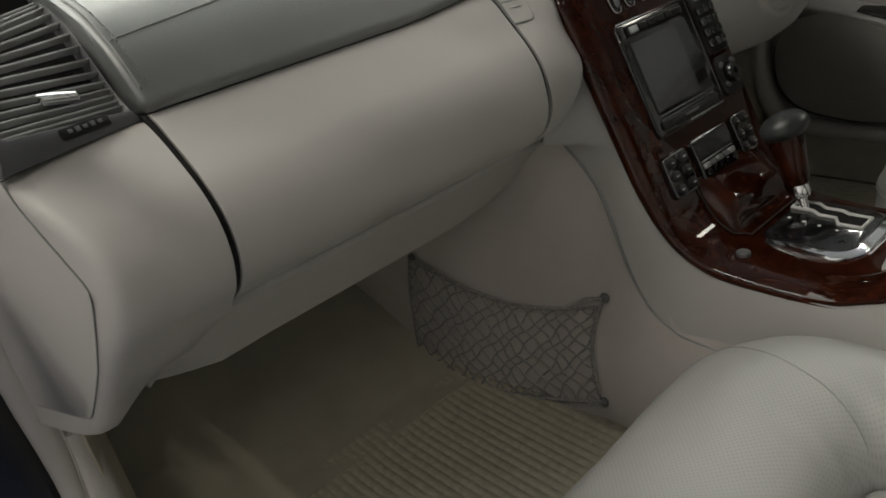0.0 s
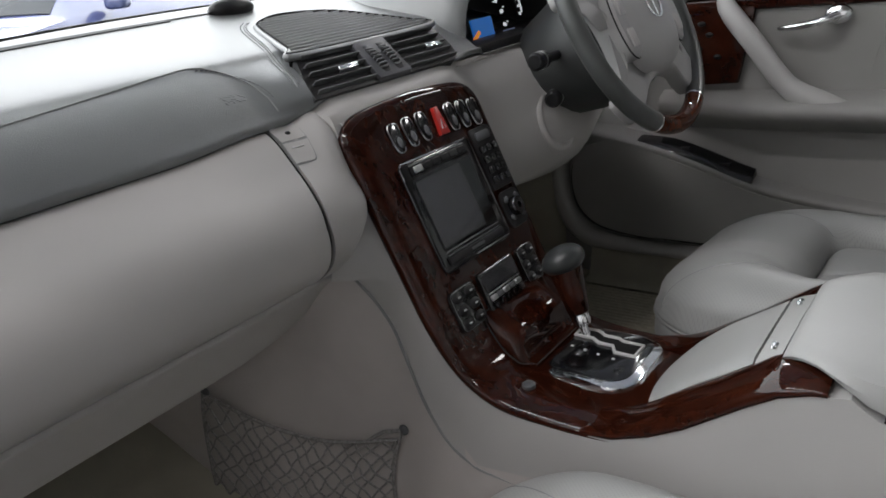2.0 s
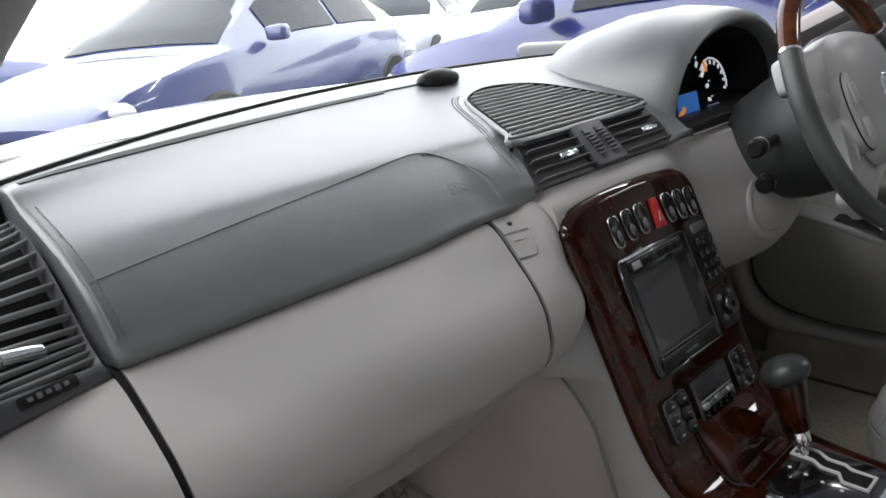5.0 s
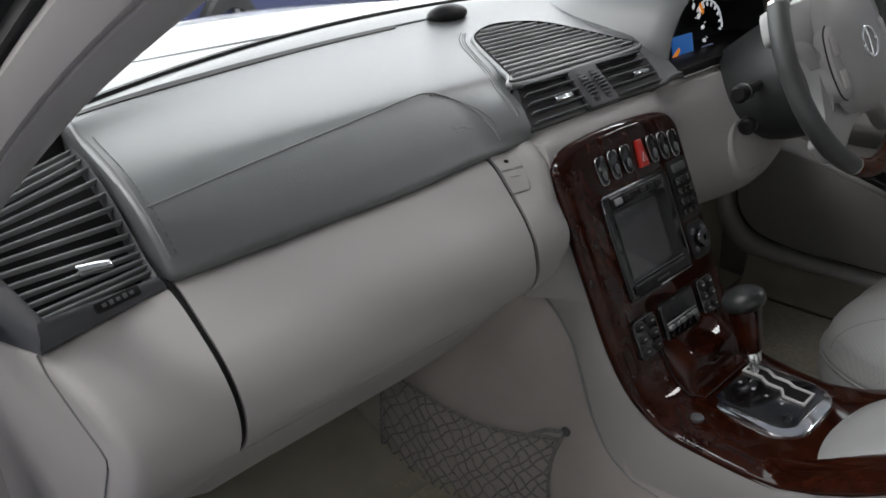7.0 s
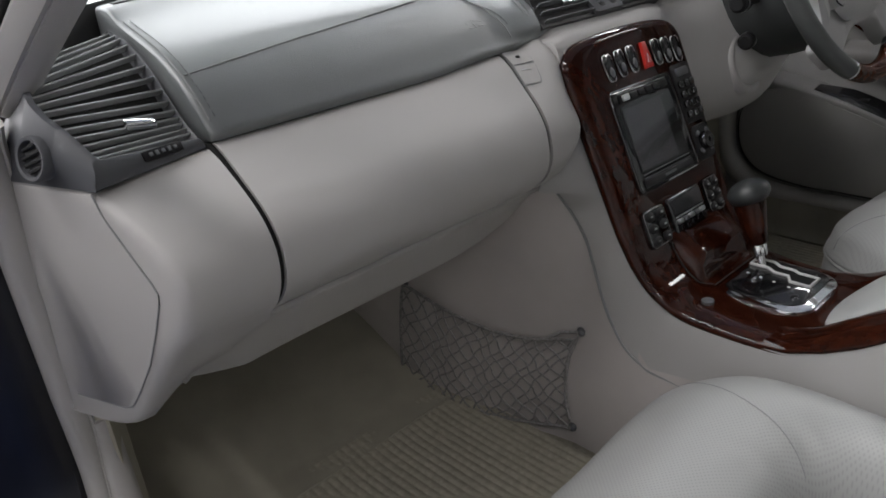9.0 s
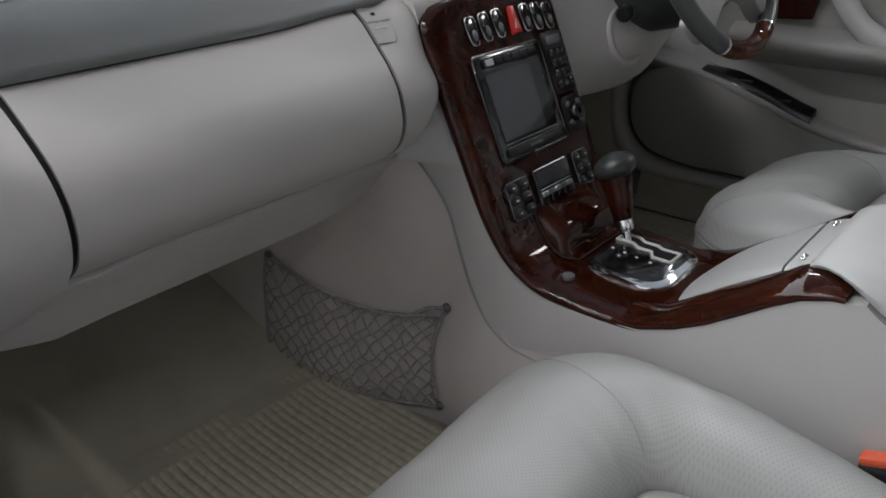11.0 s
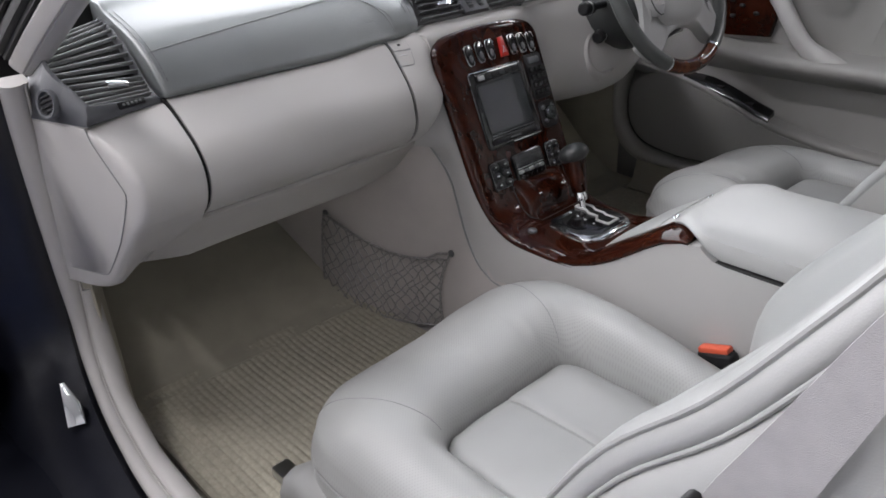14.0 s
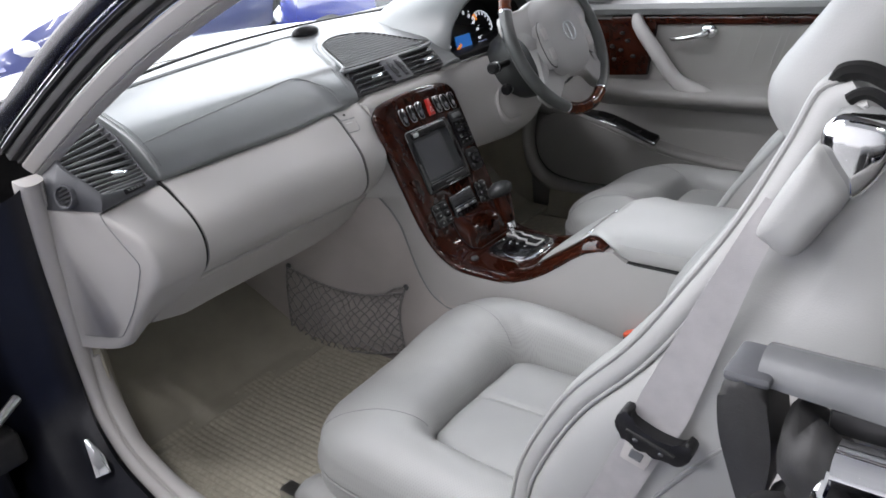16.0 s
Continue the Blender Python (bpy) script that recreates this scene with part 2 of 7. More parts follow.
def join(bm, b):
    if bm is None:
        return b
    me = bpy.data.meshes.new("tmp")
    b.to_mesh(me)
    b.free()
    bm.from_mesh(me)
    bpy.data.meshes.remove(me)
    return bm


def prism(poly, d0, d1, m=None, bevel=0.0, seg=2, bm=None):
    """A plate: the outline poly (x, y), from height d0 to d1 in the frame m, its rim rounded."""
    b = bmesh.new()
    lo = [b.verts.new((x, y, d0)) for x, y in poly]
    hi = [b.verts.new((x, y, d1)) for x, y in poly]
    n = len(poly)
    b.faces.new(lo[::-1])
    top = b.faces.new(hi)
    for i in range(n):
        b.faces.new((lo[i], lo[(i + 1) % n], hi[(i + 1) % n], hi[i]))
    if bevel:
        bmesh.ops.bevel(b, geom=list(top.edges), offset=bevel, segments=seg, profile=0.5, affect="EDGES")
    if m is not None:
        bmesh.ops.transform(b, matrix=m, verts=b.verts)
    return join(bm, b)


def rrect(x0, y0, x1, y1, r, n=4):
    out = []
    for cx, cy, a0 in ((x1 - r, y1 - r, 0), (x0 + r, y1 - r, 90), (x0 + r, y0 + r, 180), (x1 - r, y0 + r, 270)):
        for i in range(n + 1):
            a = radians(a0 + 90 * i / n)
            out.append((cx + r * math.cos(a), cy + r * math.sin(a)))
    return out


def tube(path, r, n=8, closed=False, bm=None, flat=1.0, up=(0, 0, 1)):
    """A round (or flattened) bar along a path; r: a number, or one for each point."""
    P = [Vector(p) for p in path]
    k = len(P)
    rows = []
    for i, p in enumerate(P):
        a = P[i - 1] if (closed or i > 0) else P[i]
        b = P[(i + 1) % k] if (closed or i < k - 1) else P[i]
        d = (b - a).normalized()
        s = d.cross(Vector(up))
        s = s.normalized() if s.length > 1e-4 else Vector((1, 0, 0))
        u = s.cross(d).normalized()
        rr = r[i] if isinstance(r, (list, tuple)) else r
        rows.append([tuple(p + s * rr * math.cos(2 * math.pi * j / n) + u * rr * flat * math.sin(2 * math.pi * j / n)) for j in range(n)])
    if closed:
        rows.append(rows[0])
    return loft(rows, True, not closed, bm)


def ball(c, r, m=None, sx=1, sy=1, sz=1, u=16, v=10, bm=None):
    b = bmesh.new()
    bmesh.ops.create_uvsphere(b, u_segments=u, v_segments=v, radius=r)
    bmesh.ops.scale(b, vec=(sx, sy, sz), verts=b.verts)
    bmesh.ops.translate(b, vec=c, verts=b.verts)
    if m is not None:
        bmesh.ops.transform(b, matrix=m, verts=b.verts)
    return join(bm, b)


def lathe(profile, n=24, m=None, bm=None):
    """A turned body: (radius, height) pairs round the z axis of the frame m."""
    rows = [[(r * math.cos(2 * math.pi * j / n), r * math.sin(2 * math.pi * j / n), h) for j in range(n)] for r, h in profile]
    b = loft(rows, True, True)
    if m is not None:
        bmesh.ops.transform(b, matrix=m, verts=b.verts)
    return join(bm, b)


def axes(o, ex, ey, ez):
    """A frame from its origin and three axes."""
    m = Matrix.Identity(4)
    for i, a in enumerate((ex, ey, ez, o)):
        for j in range(3):
            m[j][i] = a[j]
    return m


def sheet(pts, thick, n=1):
    """A grid of points given a thickness along its normals, closed at the rim."""
    bm = loft(pts)
    bmesh.ops.recalc_face_normals(bm, faces=bm.faces)
    bmesh.ops.solidify(bm, geom=bm.faces[:], thickness=thick)
    return bm

# ---- dashboard ----
def yf(x):
    return 0.39 - 0.45 * x * x


def zf(x):
    return 0.935 + 0.018 * (1 - min(1.0, (x / 0.6) ** 2))


def lipz(x):
    return 0.8335 + 0.006 * sm(-0.30, -0.19, x) + 0.0155 * sm(-0.128, -0.106, x)


def pad_profile(x):
    f, z, l = yf(x), zf(x), lipz(x)
    k = l - 0.8335
    top = [(f, z - 0.05), (f, z - 0.004), (f - 0.006, z), (f - 0.03, z + 0.0005), (0.55 * f + 0.060, 0.9235 + 0.6 * (z - 0.935)), (0.150, 0.9085), (0.124, 0.8975), (0.100, 0.8825), (0.080, 0.865 + 0.3 * k), (0.065, 0.847 + 0.6 * k), (0.058, l + 0.004), (0.060, l - 0.003)]
    pts = spline(top, 4)
    c = sm(0.213, 0.219, x) * (1 - sm(0.557, 0.563, x))  # well for the instruments
    pts = [(y, zz + (min(zz, 0.848) - zz) * c * (1 - sm(0.225, 0.24, y))) for y, zz in pts]
    v = sm(-0.185, -0.116, x) * (1 - sm(0.155, 0.19, x))  # shoulder flush with the centre vent
    pts = [(y + (min(y, 0.0505 + (zz - 0.858) * 1.053) - y) * v * sm(0.836, 0.862, zz) * (1 - sm(0.872, 0.898, zz)), zz) for y, zz in pts]
    return pts + [(0.085, l - 0.008), (0.16, l - 0.012), (f - 0.01, z - 0.07)]


dash = thing("dashboard", "grey leather car dashboard with slate upper pad and dark vents", "dashboard")
xs = sorted([-0.553 + i * (0.70 + 0.553) / 44 for i in range(45)] + [-0.185, -0.178, -0.17, -0.16, -0.155, -0.150, -0.145, -0.140, -0.1355, -0.131, -0.127, -0.123, -0.119, -0.115, -0.111, -0.107, -0.10] + [0.2125, 0.2155, 0.219, 0.557, 0.560, 0.5635])
def pad_row(x):
    k = lin(x, [(-0.553, 0.955), (-0.5515, 0.982), (-0.549, 0.994), (-0.544, 1.0)])
    return [(x, 0.2 + (y - 0.2) * k, 0.86 + (z - 0.86) * k) for y, z in pad_profile(x)]


part("upper_pad", loft([pad_row(x) for x in sorted(xs + [-0.5515, -0.549, -0.544])], True, True), M_PAD, dash, "slate grey leather pad")

# stitched cover of the airbag: a raised panel with a seam line round it
def pad_at(x, y, lift=0.0):
    """The pad's skin at plan place (x, y), on its upper side."""
    pr = pad_profile(x)[4:44]
    for a, b in zip(pr, pr[1:]):
        if b[0] <= y <= a[0]:
            t = (y - a[0]) / (b[0] - a[0]) if a[0] != b[0] else 0
            return (x, y - 0.35 * lift, a[1] + (b[1] - a[1]) * t + 0.9 * lift)
    return (x, y, pr[-1][1])


seam = [pad_at(x, 0.101 + 0.034 * (x + 0.545) / 0.33, 0.0002) for x in np.linspace(-0.545, -0.215, 20)]
seam += [pad_at(x, y, 0.0005) for x, y in ((-0.205, 0.1345), (-0.192, 0.1305), (-0.180, 0.122), (-0.171, 0.110), (-0.165, 0.096), (-0.162, 0.082), (-0.1605, 0.070), (-0.160, 0.0615))]
part("airbag_seam", tube(seam, 0.0008, 6), M_SEAM, dash, "stitched airbag seam")
def stitches(way, pitch, lift):
    """A row of short threads along a way on the pad."""
    q = [Vector(p) for p in spline([pad_at(x, y, lift) for x, y in way], 8)]
    d = [0.0]
    for a, b in zip(q, q[1:]):
        d.append(d[-1] + (b - a).length)
    for k in range(int(d[-1] / pitch)):
        ends = [Vector([lin(e, list(zip(d, [p[i] for p in q]))) for i in range(3)]) for e in (k * pitch, (k + 0.6) * pitch)]
        part("stitch", tube(ends, 0.0006, 4), M_SLAT, dash)


stitches([(-0.200, 0.1295), (-0.187, 0.1255), (-0.1755, 0.1165), (-0.167, 0.105), (-0.160, 0.092), (-0.1565, 0.078), (-0.1555, 0.066)], 0.005, 0.0006)
RIM_WAY = [(-0.012, 0.258), (-0.030, 0.243), (-0.047, 0.222), (-0.068, 0.183), (-0.087, 0.145), (-0.104, 0.108), (-0.1125, 0.088), (-0.119, 0.072), (-0.1225, 0.0635)]
part("rim_seam", tube([pad_at(x - 0.0035, y + 0.001, 0.0002) for x, y in spline(RIM_WAY, 5)], 0.0008, 6), M_SEAM, dash)
stitches([(x - 0.0005, y) for x, y in RIM_WAY], 0.0046, 0.0006)
stitches([(x - 0.0075, y + 0.003) for x, y in RIM_WAY], 0.0046, 0.0006)
edge = [pad_at(-0.547, y, 0.0006) for y in np.linspace(0.20, 0.066, 14)]
part("edge_seam", tube(edge, 0.001, 6), M_SEAM, dash)
for k in range(26):
    y = 0.20 - k * 0.0052
    a, b = Vector(pad_at(-0.541, y, 0.001)), Vector(pad_at(-0.541, y - 0.003, 0.001))
    part("stitch", tube([a, b], 0.0007, 4), M_SLAT, dash)
def slot_y(x):
    return 0.327 - 0.30 * x * x


slot = [[(x, y, pad_at(x, min(y, yf(x) - 0.004), 0.0)[2] + 0.0012) for y in (slot_y(x) - 0.0005 - 0.006 * sm(-0.082, -0.086, x), slot_y(x) + 0.0025)] for x in np.linspace(-0.540, -0.008, 110)]
part("defrost_slot", sheet(slot, 0.0012), M_RUBBER, dash, "narrow dark defroster slot")
cowl = [[(x, yf(x) + 0.002, zf(x) - 0.03), (x, yf(x) + 0.004, zf(x) + 0.004), (x, yf(x) + 0.012, zf(x) + 0.004), (x, yf(x) + 0.016, zf(x) - 0.03)] for x in np.linspace(-0.66, 0.66, 34)]
part("glass_seal", loft(cowl, True, True), M_RUBBER, dash, "black rubber seal along the windscreen")
part("sensor_dome", ball((0, 0, 0), 0.037, Matrix.Translation((0.014, 0.322, zf(0) - 0.004)), 1, 0.5, 0.40), M_BLACK, dash, "low black sensor dome")

# embossed airbag letters
cu = bpy.data.curves.new("srs", "FONT")
cu.body, cu.size, cu.extrude, cu.align_x = "SRS", 0.019, 0.0002, "CENTER"
tmp = new("srs_tmp", cu)
bpy.context.view_layer.update()
me = bpy.data.meshes.new_from_object(tmp.evaluated_get(bpy.context.evaluated_depsgraph_get()))
bpy.data.objects.remove(tmp)
me.materials.append(M_PAD)
srs = new("embossed_letters", me)
srs.parent = dash
o, a, b = Vector(pad_at(-0.193, 0.081, 0.0002)), Vector(pad_at(-0.183, 0.081, 0.0002)), Vector(pad_at(-0.193, 0.095, 0.0002))
ex = (a - o).normalized()
ey = (b - o).normalized()
srs.matrix_local = axes(o, ex, ey, ex.cross(ey))

# fascia below the pad
FRONT = [(0.060, 0.8285), (0.045, 0.820), (0.020, 0.802), (-0.004, 0.783), (-0.018, 0.764), (-0.023, 0.745), (-0.020, 0.722), (-0.007, 0.700), (0.016, 0.681), (0.040, 0.668)]
WEDGE = [(0.050, 0.846), (0.027, 0.832), (0.014, 0.814), (0.005, 0.785), (-0.002, 0.76), (-0.007, 0.736), (-0.014, 0.715), (-0.022, 0.694), (-0.026, 0.683), (-0.030, 0.672)]


def front(n=3):
    return spline(FRONT, n)


fr = front()


def x_right(z):
    """The lid's right-hand edge, bowed to the left at half height."""
    return lin(z, [(0.67, -0.183), (0.69, -0.188), (0.72, -0.194), (0.75, -0.198), (0.78, -0.194), (0.80, -0.187), (0.82, -0.1825), (0.838, -0.1805)])


def up(x, z):
    """The fascia's top edge rises a little towards the middle of the car."""
    return z + 0.0065 * sm(-0.30, -0.19, x) * sm(0.795, 0.828, z)


part("glovebox_door", loft([[(x, y, up(x, z)) for y, z in fr] + [(x, 0.10, 0.674), (x, 0.10, 0.8285)] for x in (-0.5495, -0.548, -0.45, -0.35, -0.30, -0.27, -0.25, -0.23, -0.21)] + [[(x_right(z) - k, y, up(-0.18, z)) for y, z in fr] + [(x_right(0.70) - k, 0.10, 0.674), (x_right(0.70) - k, 0.10, 0.8285)] for k in (0.004, 0.003)], True, True), M_TRIM, dash, "plain grey glovebox lid")
# dark shut lines round the lid
for gx in (-0.5525, None):
    part("shut_line", loft([[((x_right(z) - 0.001 if gx is None else gx) + k, y + 0.0025, z if gx else up(-0.18, z)) for y, z in fr] + [((x_right(0.7) if gx is None else gx) + k, 0.10, 0.674), ((x_right(0.7) if gx is None else gx) + k, 0.10, 0.8285)] for k in (-0.0019, 0.0019)], True, True), M_VOID, dash, "dark shut line")
# near-black bar that draws the shade under the pad's lip
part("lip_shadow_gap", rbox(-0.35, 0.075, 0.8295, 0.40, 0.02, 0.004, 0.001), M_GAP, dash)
# left end of the fascia, turning round the corner to the door
LOW = [(0.060, 0.8245), (0.045, 0.818)] + FRONT[2:7] + [(-0.008, 0.699), (0.008, 0.683), (0.030, 0.655), (0.052, 0.628), (0.070, 0.604), (0.086, 0.590), (0.110, 0.585), (0.150, 0.583)]
lw = spline(LOW, 3)
def end_x(y):
    """The upright plane that faces the door, in plan."""
    return -0.6485 - 0.322 * (y - 0.005)


cols = []
for y, z in lw:
    xc = end_x(y)
    run = [(-0.5555, y), (-0.59, y), (xc + 0.016, y), (xc + 0.0085, y + 0.0004), (xc + 0.0038, y + 0.0018), (xc + 0.0006, y + 0.0048), (end_x(y + 0.0095), y + 0.0095), (end_x(y + 0.022), y + 0.022)]
    yb = max(0.165, y + 0.03)
    run += [(end_x(q_), q_) for q_ in (0.5 * (y + 0.026 + yb), yb)] + [(end_x(yb), 0.22), (-0.5555, 0.22)]
    cols.append([(px, py, max(z, lin(px, [(-0.645, 0.560), (-0.632, 0.592), (-0.612, 0.624), (-0.585, 0.652), (-0.5555, 0.668)])) if j_ < 5 else z) for j_, (px, py) in enumerate(run)])
part("fascia_end", loft(cols, True, True), M_TRIM, dash, "rounded grey end of the fascia", 1.2)
# flat cover on the end, facing the door
e1, e2 = Vector((-0.6485, 0.005, 0)), Vector((-0.700, 0.165, 0))
ex = (e2 - e1).normalized()
EM = axes(e1, ex, (0, 0, 1), Vector((0, 0, 1)).cross(ex))
cov = [(0.046, 0.8205), (0.0405, 0.803), (0.020, 0.772), (0.004, 0.749), (0.0005, 0.741), (0.0025, 0.732), (0.018, 0.700), (0.036, 0.667), (0.058, 0.637), (0.074, 0.617), (0.080, 0.612), (0.088, 0.6095), (0.110, 0.6085), (0.156, 0.6075)]
poly = cov + [(0.160, 0.64), (0.158, 0.80), (0.150, 0.8205)]
part("end_cover", prism(poly, -0.006, 0.0012, EM, 0.0008), M_TRIM, dash, "smooth grey end cover")
part("cover_line", tube([EM @ Vector((x, z, 0.0006)) for x, z in cov], 0.0008, 5), M_SEAM, dash)
# lower lip of the fascia
def lip_b(x):
    return lin(x, [(-0.645, 0.584), (-0.61, 0.589), (-0.50, 0.592), (-0.25, 0.592), (-0.20, 0.596), (-0.155, 0.604)])


rows = []
for x in np.linspace(-0.625, -0.112, 30):
    b = lip_b(x)
    y0 = lin(x, [(-0.645, 0.078), (-0.61, 0.062), (-0.585, 0.046), (-0.555, 0.0305), (-0.30, 0.0315), (-0.165, 0.036), (-0.13, 0.041), (-0.112, 0.034)])
    t = lin(x, [(-0.645, 0.604), (-0.61, 0.640), (-0.585, 0.660), (-0.555, 0.6730), (-0.157, 0.6720)])
    rows.append([(x, y, z) for y, z in spline([(y0 + 0.03, t + 0.001), (y0 + 0.005, t), (y0, t - 0.003), (y0 + 0.001, t - 0.009), (y0 + 0.024, 0.62 * t + 0.38 * b), (y0 + 0.055, b + 0.008), (y0 + 0.065, b), (y0 + 0.085, b + 0.001), (0.20, b + 0.01), (0.20, t)], 3)])
part("lower_lip", loft(rows, True, True), M_TRIM, dash, "rounded lower edge of the fascia")
# panel between the glovebox and the walnut console face: the lid's barrel carried on, its right-hand edge rounded back
def barrel_end(z):
    return lin(z, [(0.668, -0.158), (0.69, -0.154), (0.71, -0.146), (0.735, -0.133), (0.755, -0.124), (0.775, -0.119), (0.86, -0.115)])


wg = spline(WEDGE, 3)
rows = []
for f_ in (0.0, 0.2, 0.4, 0.6, 0.75, 0.87, 0.94, 0.98, 1.0):
    pts = []
    for (y, z), (y2, z2) in zip(fr, wg):
        k = sm(0.25, 1.0, f_) * sm(0.74, 0.80, z)
        zz = up(-0.18, z) + (z2 - up(-0.18, z)) * k
        xl, xe = x_right(z) + 0.003, barrel_end(z)
        pts.append((xl + (xe - xl) * f_, y + (y2 - y) * k + 0.014 * f_ ** 9, zz))
    rows.append(pts + [(pts[-1][0], 0.10, 0.676), (pts[0][0], 0.10, pts[0][2])])
part("centre_fascia_side", loft(rows, True, True), M_TRIM, dash, "", 1.0)
# cheek of the console beside the walnut, below the barrel
rows = []
for zl, (xl, yl), (xr, yr) in ((0.82, (-0.128, 0.040), (-0.116, 0.022)), (0.78, (-0.128, 0.024), (-0.1165, 0.012)), (0.755, (-0.132, 0.014), (-0.1165, 0.002)), (0.735, (-0.141, 0.010), (-0.1165, -0.003)), (0.71, (-0.154, 0.012), (-0.116, -0.012)), (0.69, (-0.163, 0.018), (-0.1155, -0.018)), (0.668, (-0.166, 0.024), (-0.115, -0.029)), (0.655, (-0.128, 0.026), (-0.1145, -0.034)), (0.63, (-0.118, 0.012), (-0.1135, -0.044)), (0.61, (-0.1145, 0.001), (-0.1125, -0.054)), (0.59, (-0.113, -0.009), (-0.112, -0.064)), (0.56, (-0.1123, -0.018), (-0.1115, -0.080))):
    rows.append([(xl + (xr - xl) * g, yl + (yr - yl) * g, zl) for g in (0, 0.25, 0.5, 0.75, 1.0)])
part("console_cheek", sheet(rows, 0.004), M_TRIM2, dash, "smooth grey console cheek", 1.2)
def front_y(z):
    pr = sorted(front(6), key=lambda p: p[1])
    return lin(z, [(q[1], q[0]) for q in pr])


def skin(x, z, lift):
    """The fascia's skin right of the lid, where the lock sits."""
    f_ = max(0.0, (x - x_right(z) - 0.003) / (barrel_end(z) - x_right(z) - 0.003))
    k = sm(0.25, 1.0, f_) * sm(0.74, 0.80, z)
    y = front_y(z)
    j = min(range(len(fr)), key=lambda q: abs(fr[q][1] - z))
    z0 = up(-0.18, z)
    return (x, y + (wg[j][0] - y) * k + 0.014 * f_ ** 9 - 0.55 * lift, z0 + (wg[j][1] - z0) * k + 0.83 * lift)


def lock_plate(a, b, c, d, lift, grow=0.0, r=0.0):
    """A thin plate on the skin; corners top left, top right, bottom right, bottom left in (x, z); r rounds its lower right."""
    rows_ = []
    for t in (0, 0.2, 0.4, 0.6, 0.75, 0.85, 0.93, 0.98, 1.0):
        l_ = [a[i] + (d[i] - a[i]) * t for i in (0, 1)]
        r_ = [b[i] + (c[i] - b[i]) * t for i in (0, 1)]
        cut = r * (1 - math.sqrt(max(0, 1 - max(0, (t - 0.6) / 0.4) ** 2)))
        dz = grow * (1 - 2 * t)
        rows_.append([skin(l_[0] - grow + (r_[0] - cut - l_[0] + 2 * grow) * u, l_[1] + (r_[1] - l_[1]) * u + dz, lift) for u in (0, 0.2, 0.4, 0.6, 0.8, 1.0)])
    return sheet(rows_, 0.003)


PLATE = ((-0.1785, 0.8300), (-0.1490, 0.8280), (-0.1510, 0.8175), (-0.1795, 0.8190))
LATCH = ((-0.1800, 0.8175), (-0.1515, 0.8160), (-0.1575, 0.8020), (-0.1840, 0.8035))
part("lock_surround_gap", lock_plate(*PLATE, 0.0004, 0.0006), M_SEAM, dash)
part("latch_gap", lock_plate(*LATCH, 0.0005, 0.0009, 0.004), M_SEAM, dash)
part("glovebox_lock_plate", lock_plate(*PLATE, 0.0010), M_TRIM, dash, "small grey lock plate")
part("lock_hole", ball(skin(-0.1635, 0.8235, 0.0004), 0.0034, None, 1, 0.8, 0.7, 12, 8), M_GAP, dash, "round black key hole")
part("glovebox_latch", lock_plate(*LATCH, 0.0012, 0.0, 0.004), M_TRIM, dash, "grey push latch")
part("latch_mark", tube([skin(-0.175, 0.8135, 0.0014), skin(-0.160, 0.8125, 0.0014)], 0.0007, 5), M_WHITE, dash)

# upper centre panel and the driver's knee panel
rows = []
for x in np.linspace(-0.121, 0.69, 40):
    c = sm(0.10, 0.17, x)
    hump = math.exp(-((x - 0.36) / 0.15) ** 2)
    zb = 0.66 - 0.016 * c + 0.05 * sm(0.42, 0.62, x) - 0.010 * hump * c
    y0 = 0.018 + 0.035 * c - 0.015 * hump
    e = 0.012 * (1 - sm(-0.121, -0.10, x))
    pts = [(0.062, 0.862 - 0.014 * c - e), (0.050 + 0.01 * c, 0.852 - 0.010 * c - e), (y0 + 0.012, 0.838), (y0 + 0.002 - 0.01 * c, 0.81), (y0 - 0.008 - 0.03 * hump * c, 0.76), (y0 - 0.012 - 0.04 * hump * c, 0.71), (y0 + 0.0 - 0.02 * hump * c, zb + 0.02), (y0 + 0.03, zb), (0.12, zb + 0.005), (0.16, 0.75), (0.16, 0.86)]
    rows.append([(x, y, z) for y, z in spline(pts, 3)])
part("centre_and_knee_panel", loft(rows, True, True), M_TRIM, dash, "smooth grey knee panel round the steering column")
IM = axes((0.318, 0.010, 0.733), (1, 0, 0), (0, 0.30, 0.954), (0, -0.954, 0.30))
part("ignition_ring", lathe([(0.052, -0.03), (0.050, 0.006), (0.046, 0.010), (0.040, 0.010), (0.036, 0.004), (0.030, -0.004), (0.024, -0.004)], 32, IM), M_TRIM, dash, "ringed grey ignition surround", 1.2)
part("ignition_lock", lathe([(0.019, -0.006), (0.019, 0.003), (0.016, 0.005), (0.004, 0.005), (0.003, 0.001)], 24, IM), M_BLACK, dash, "black ignition lock")

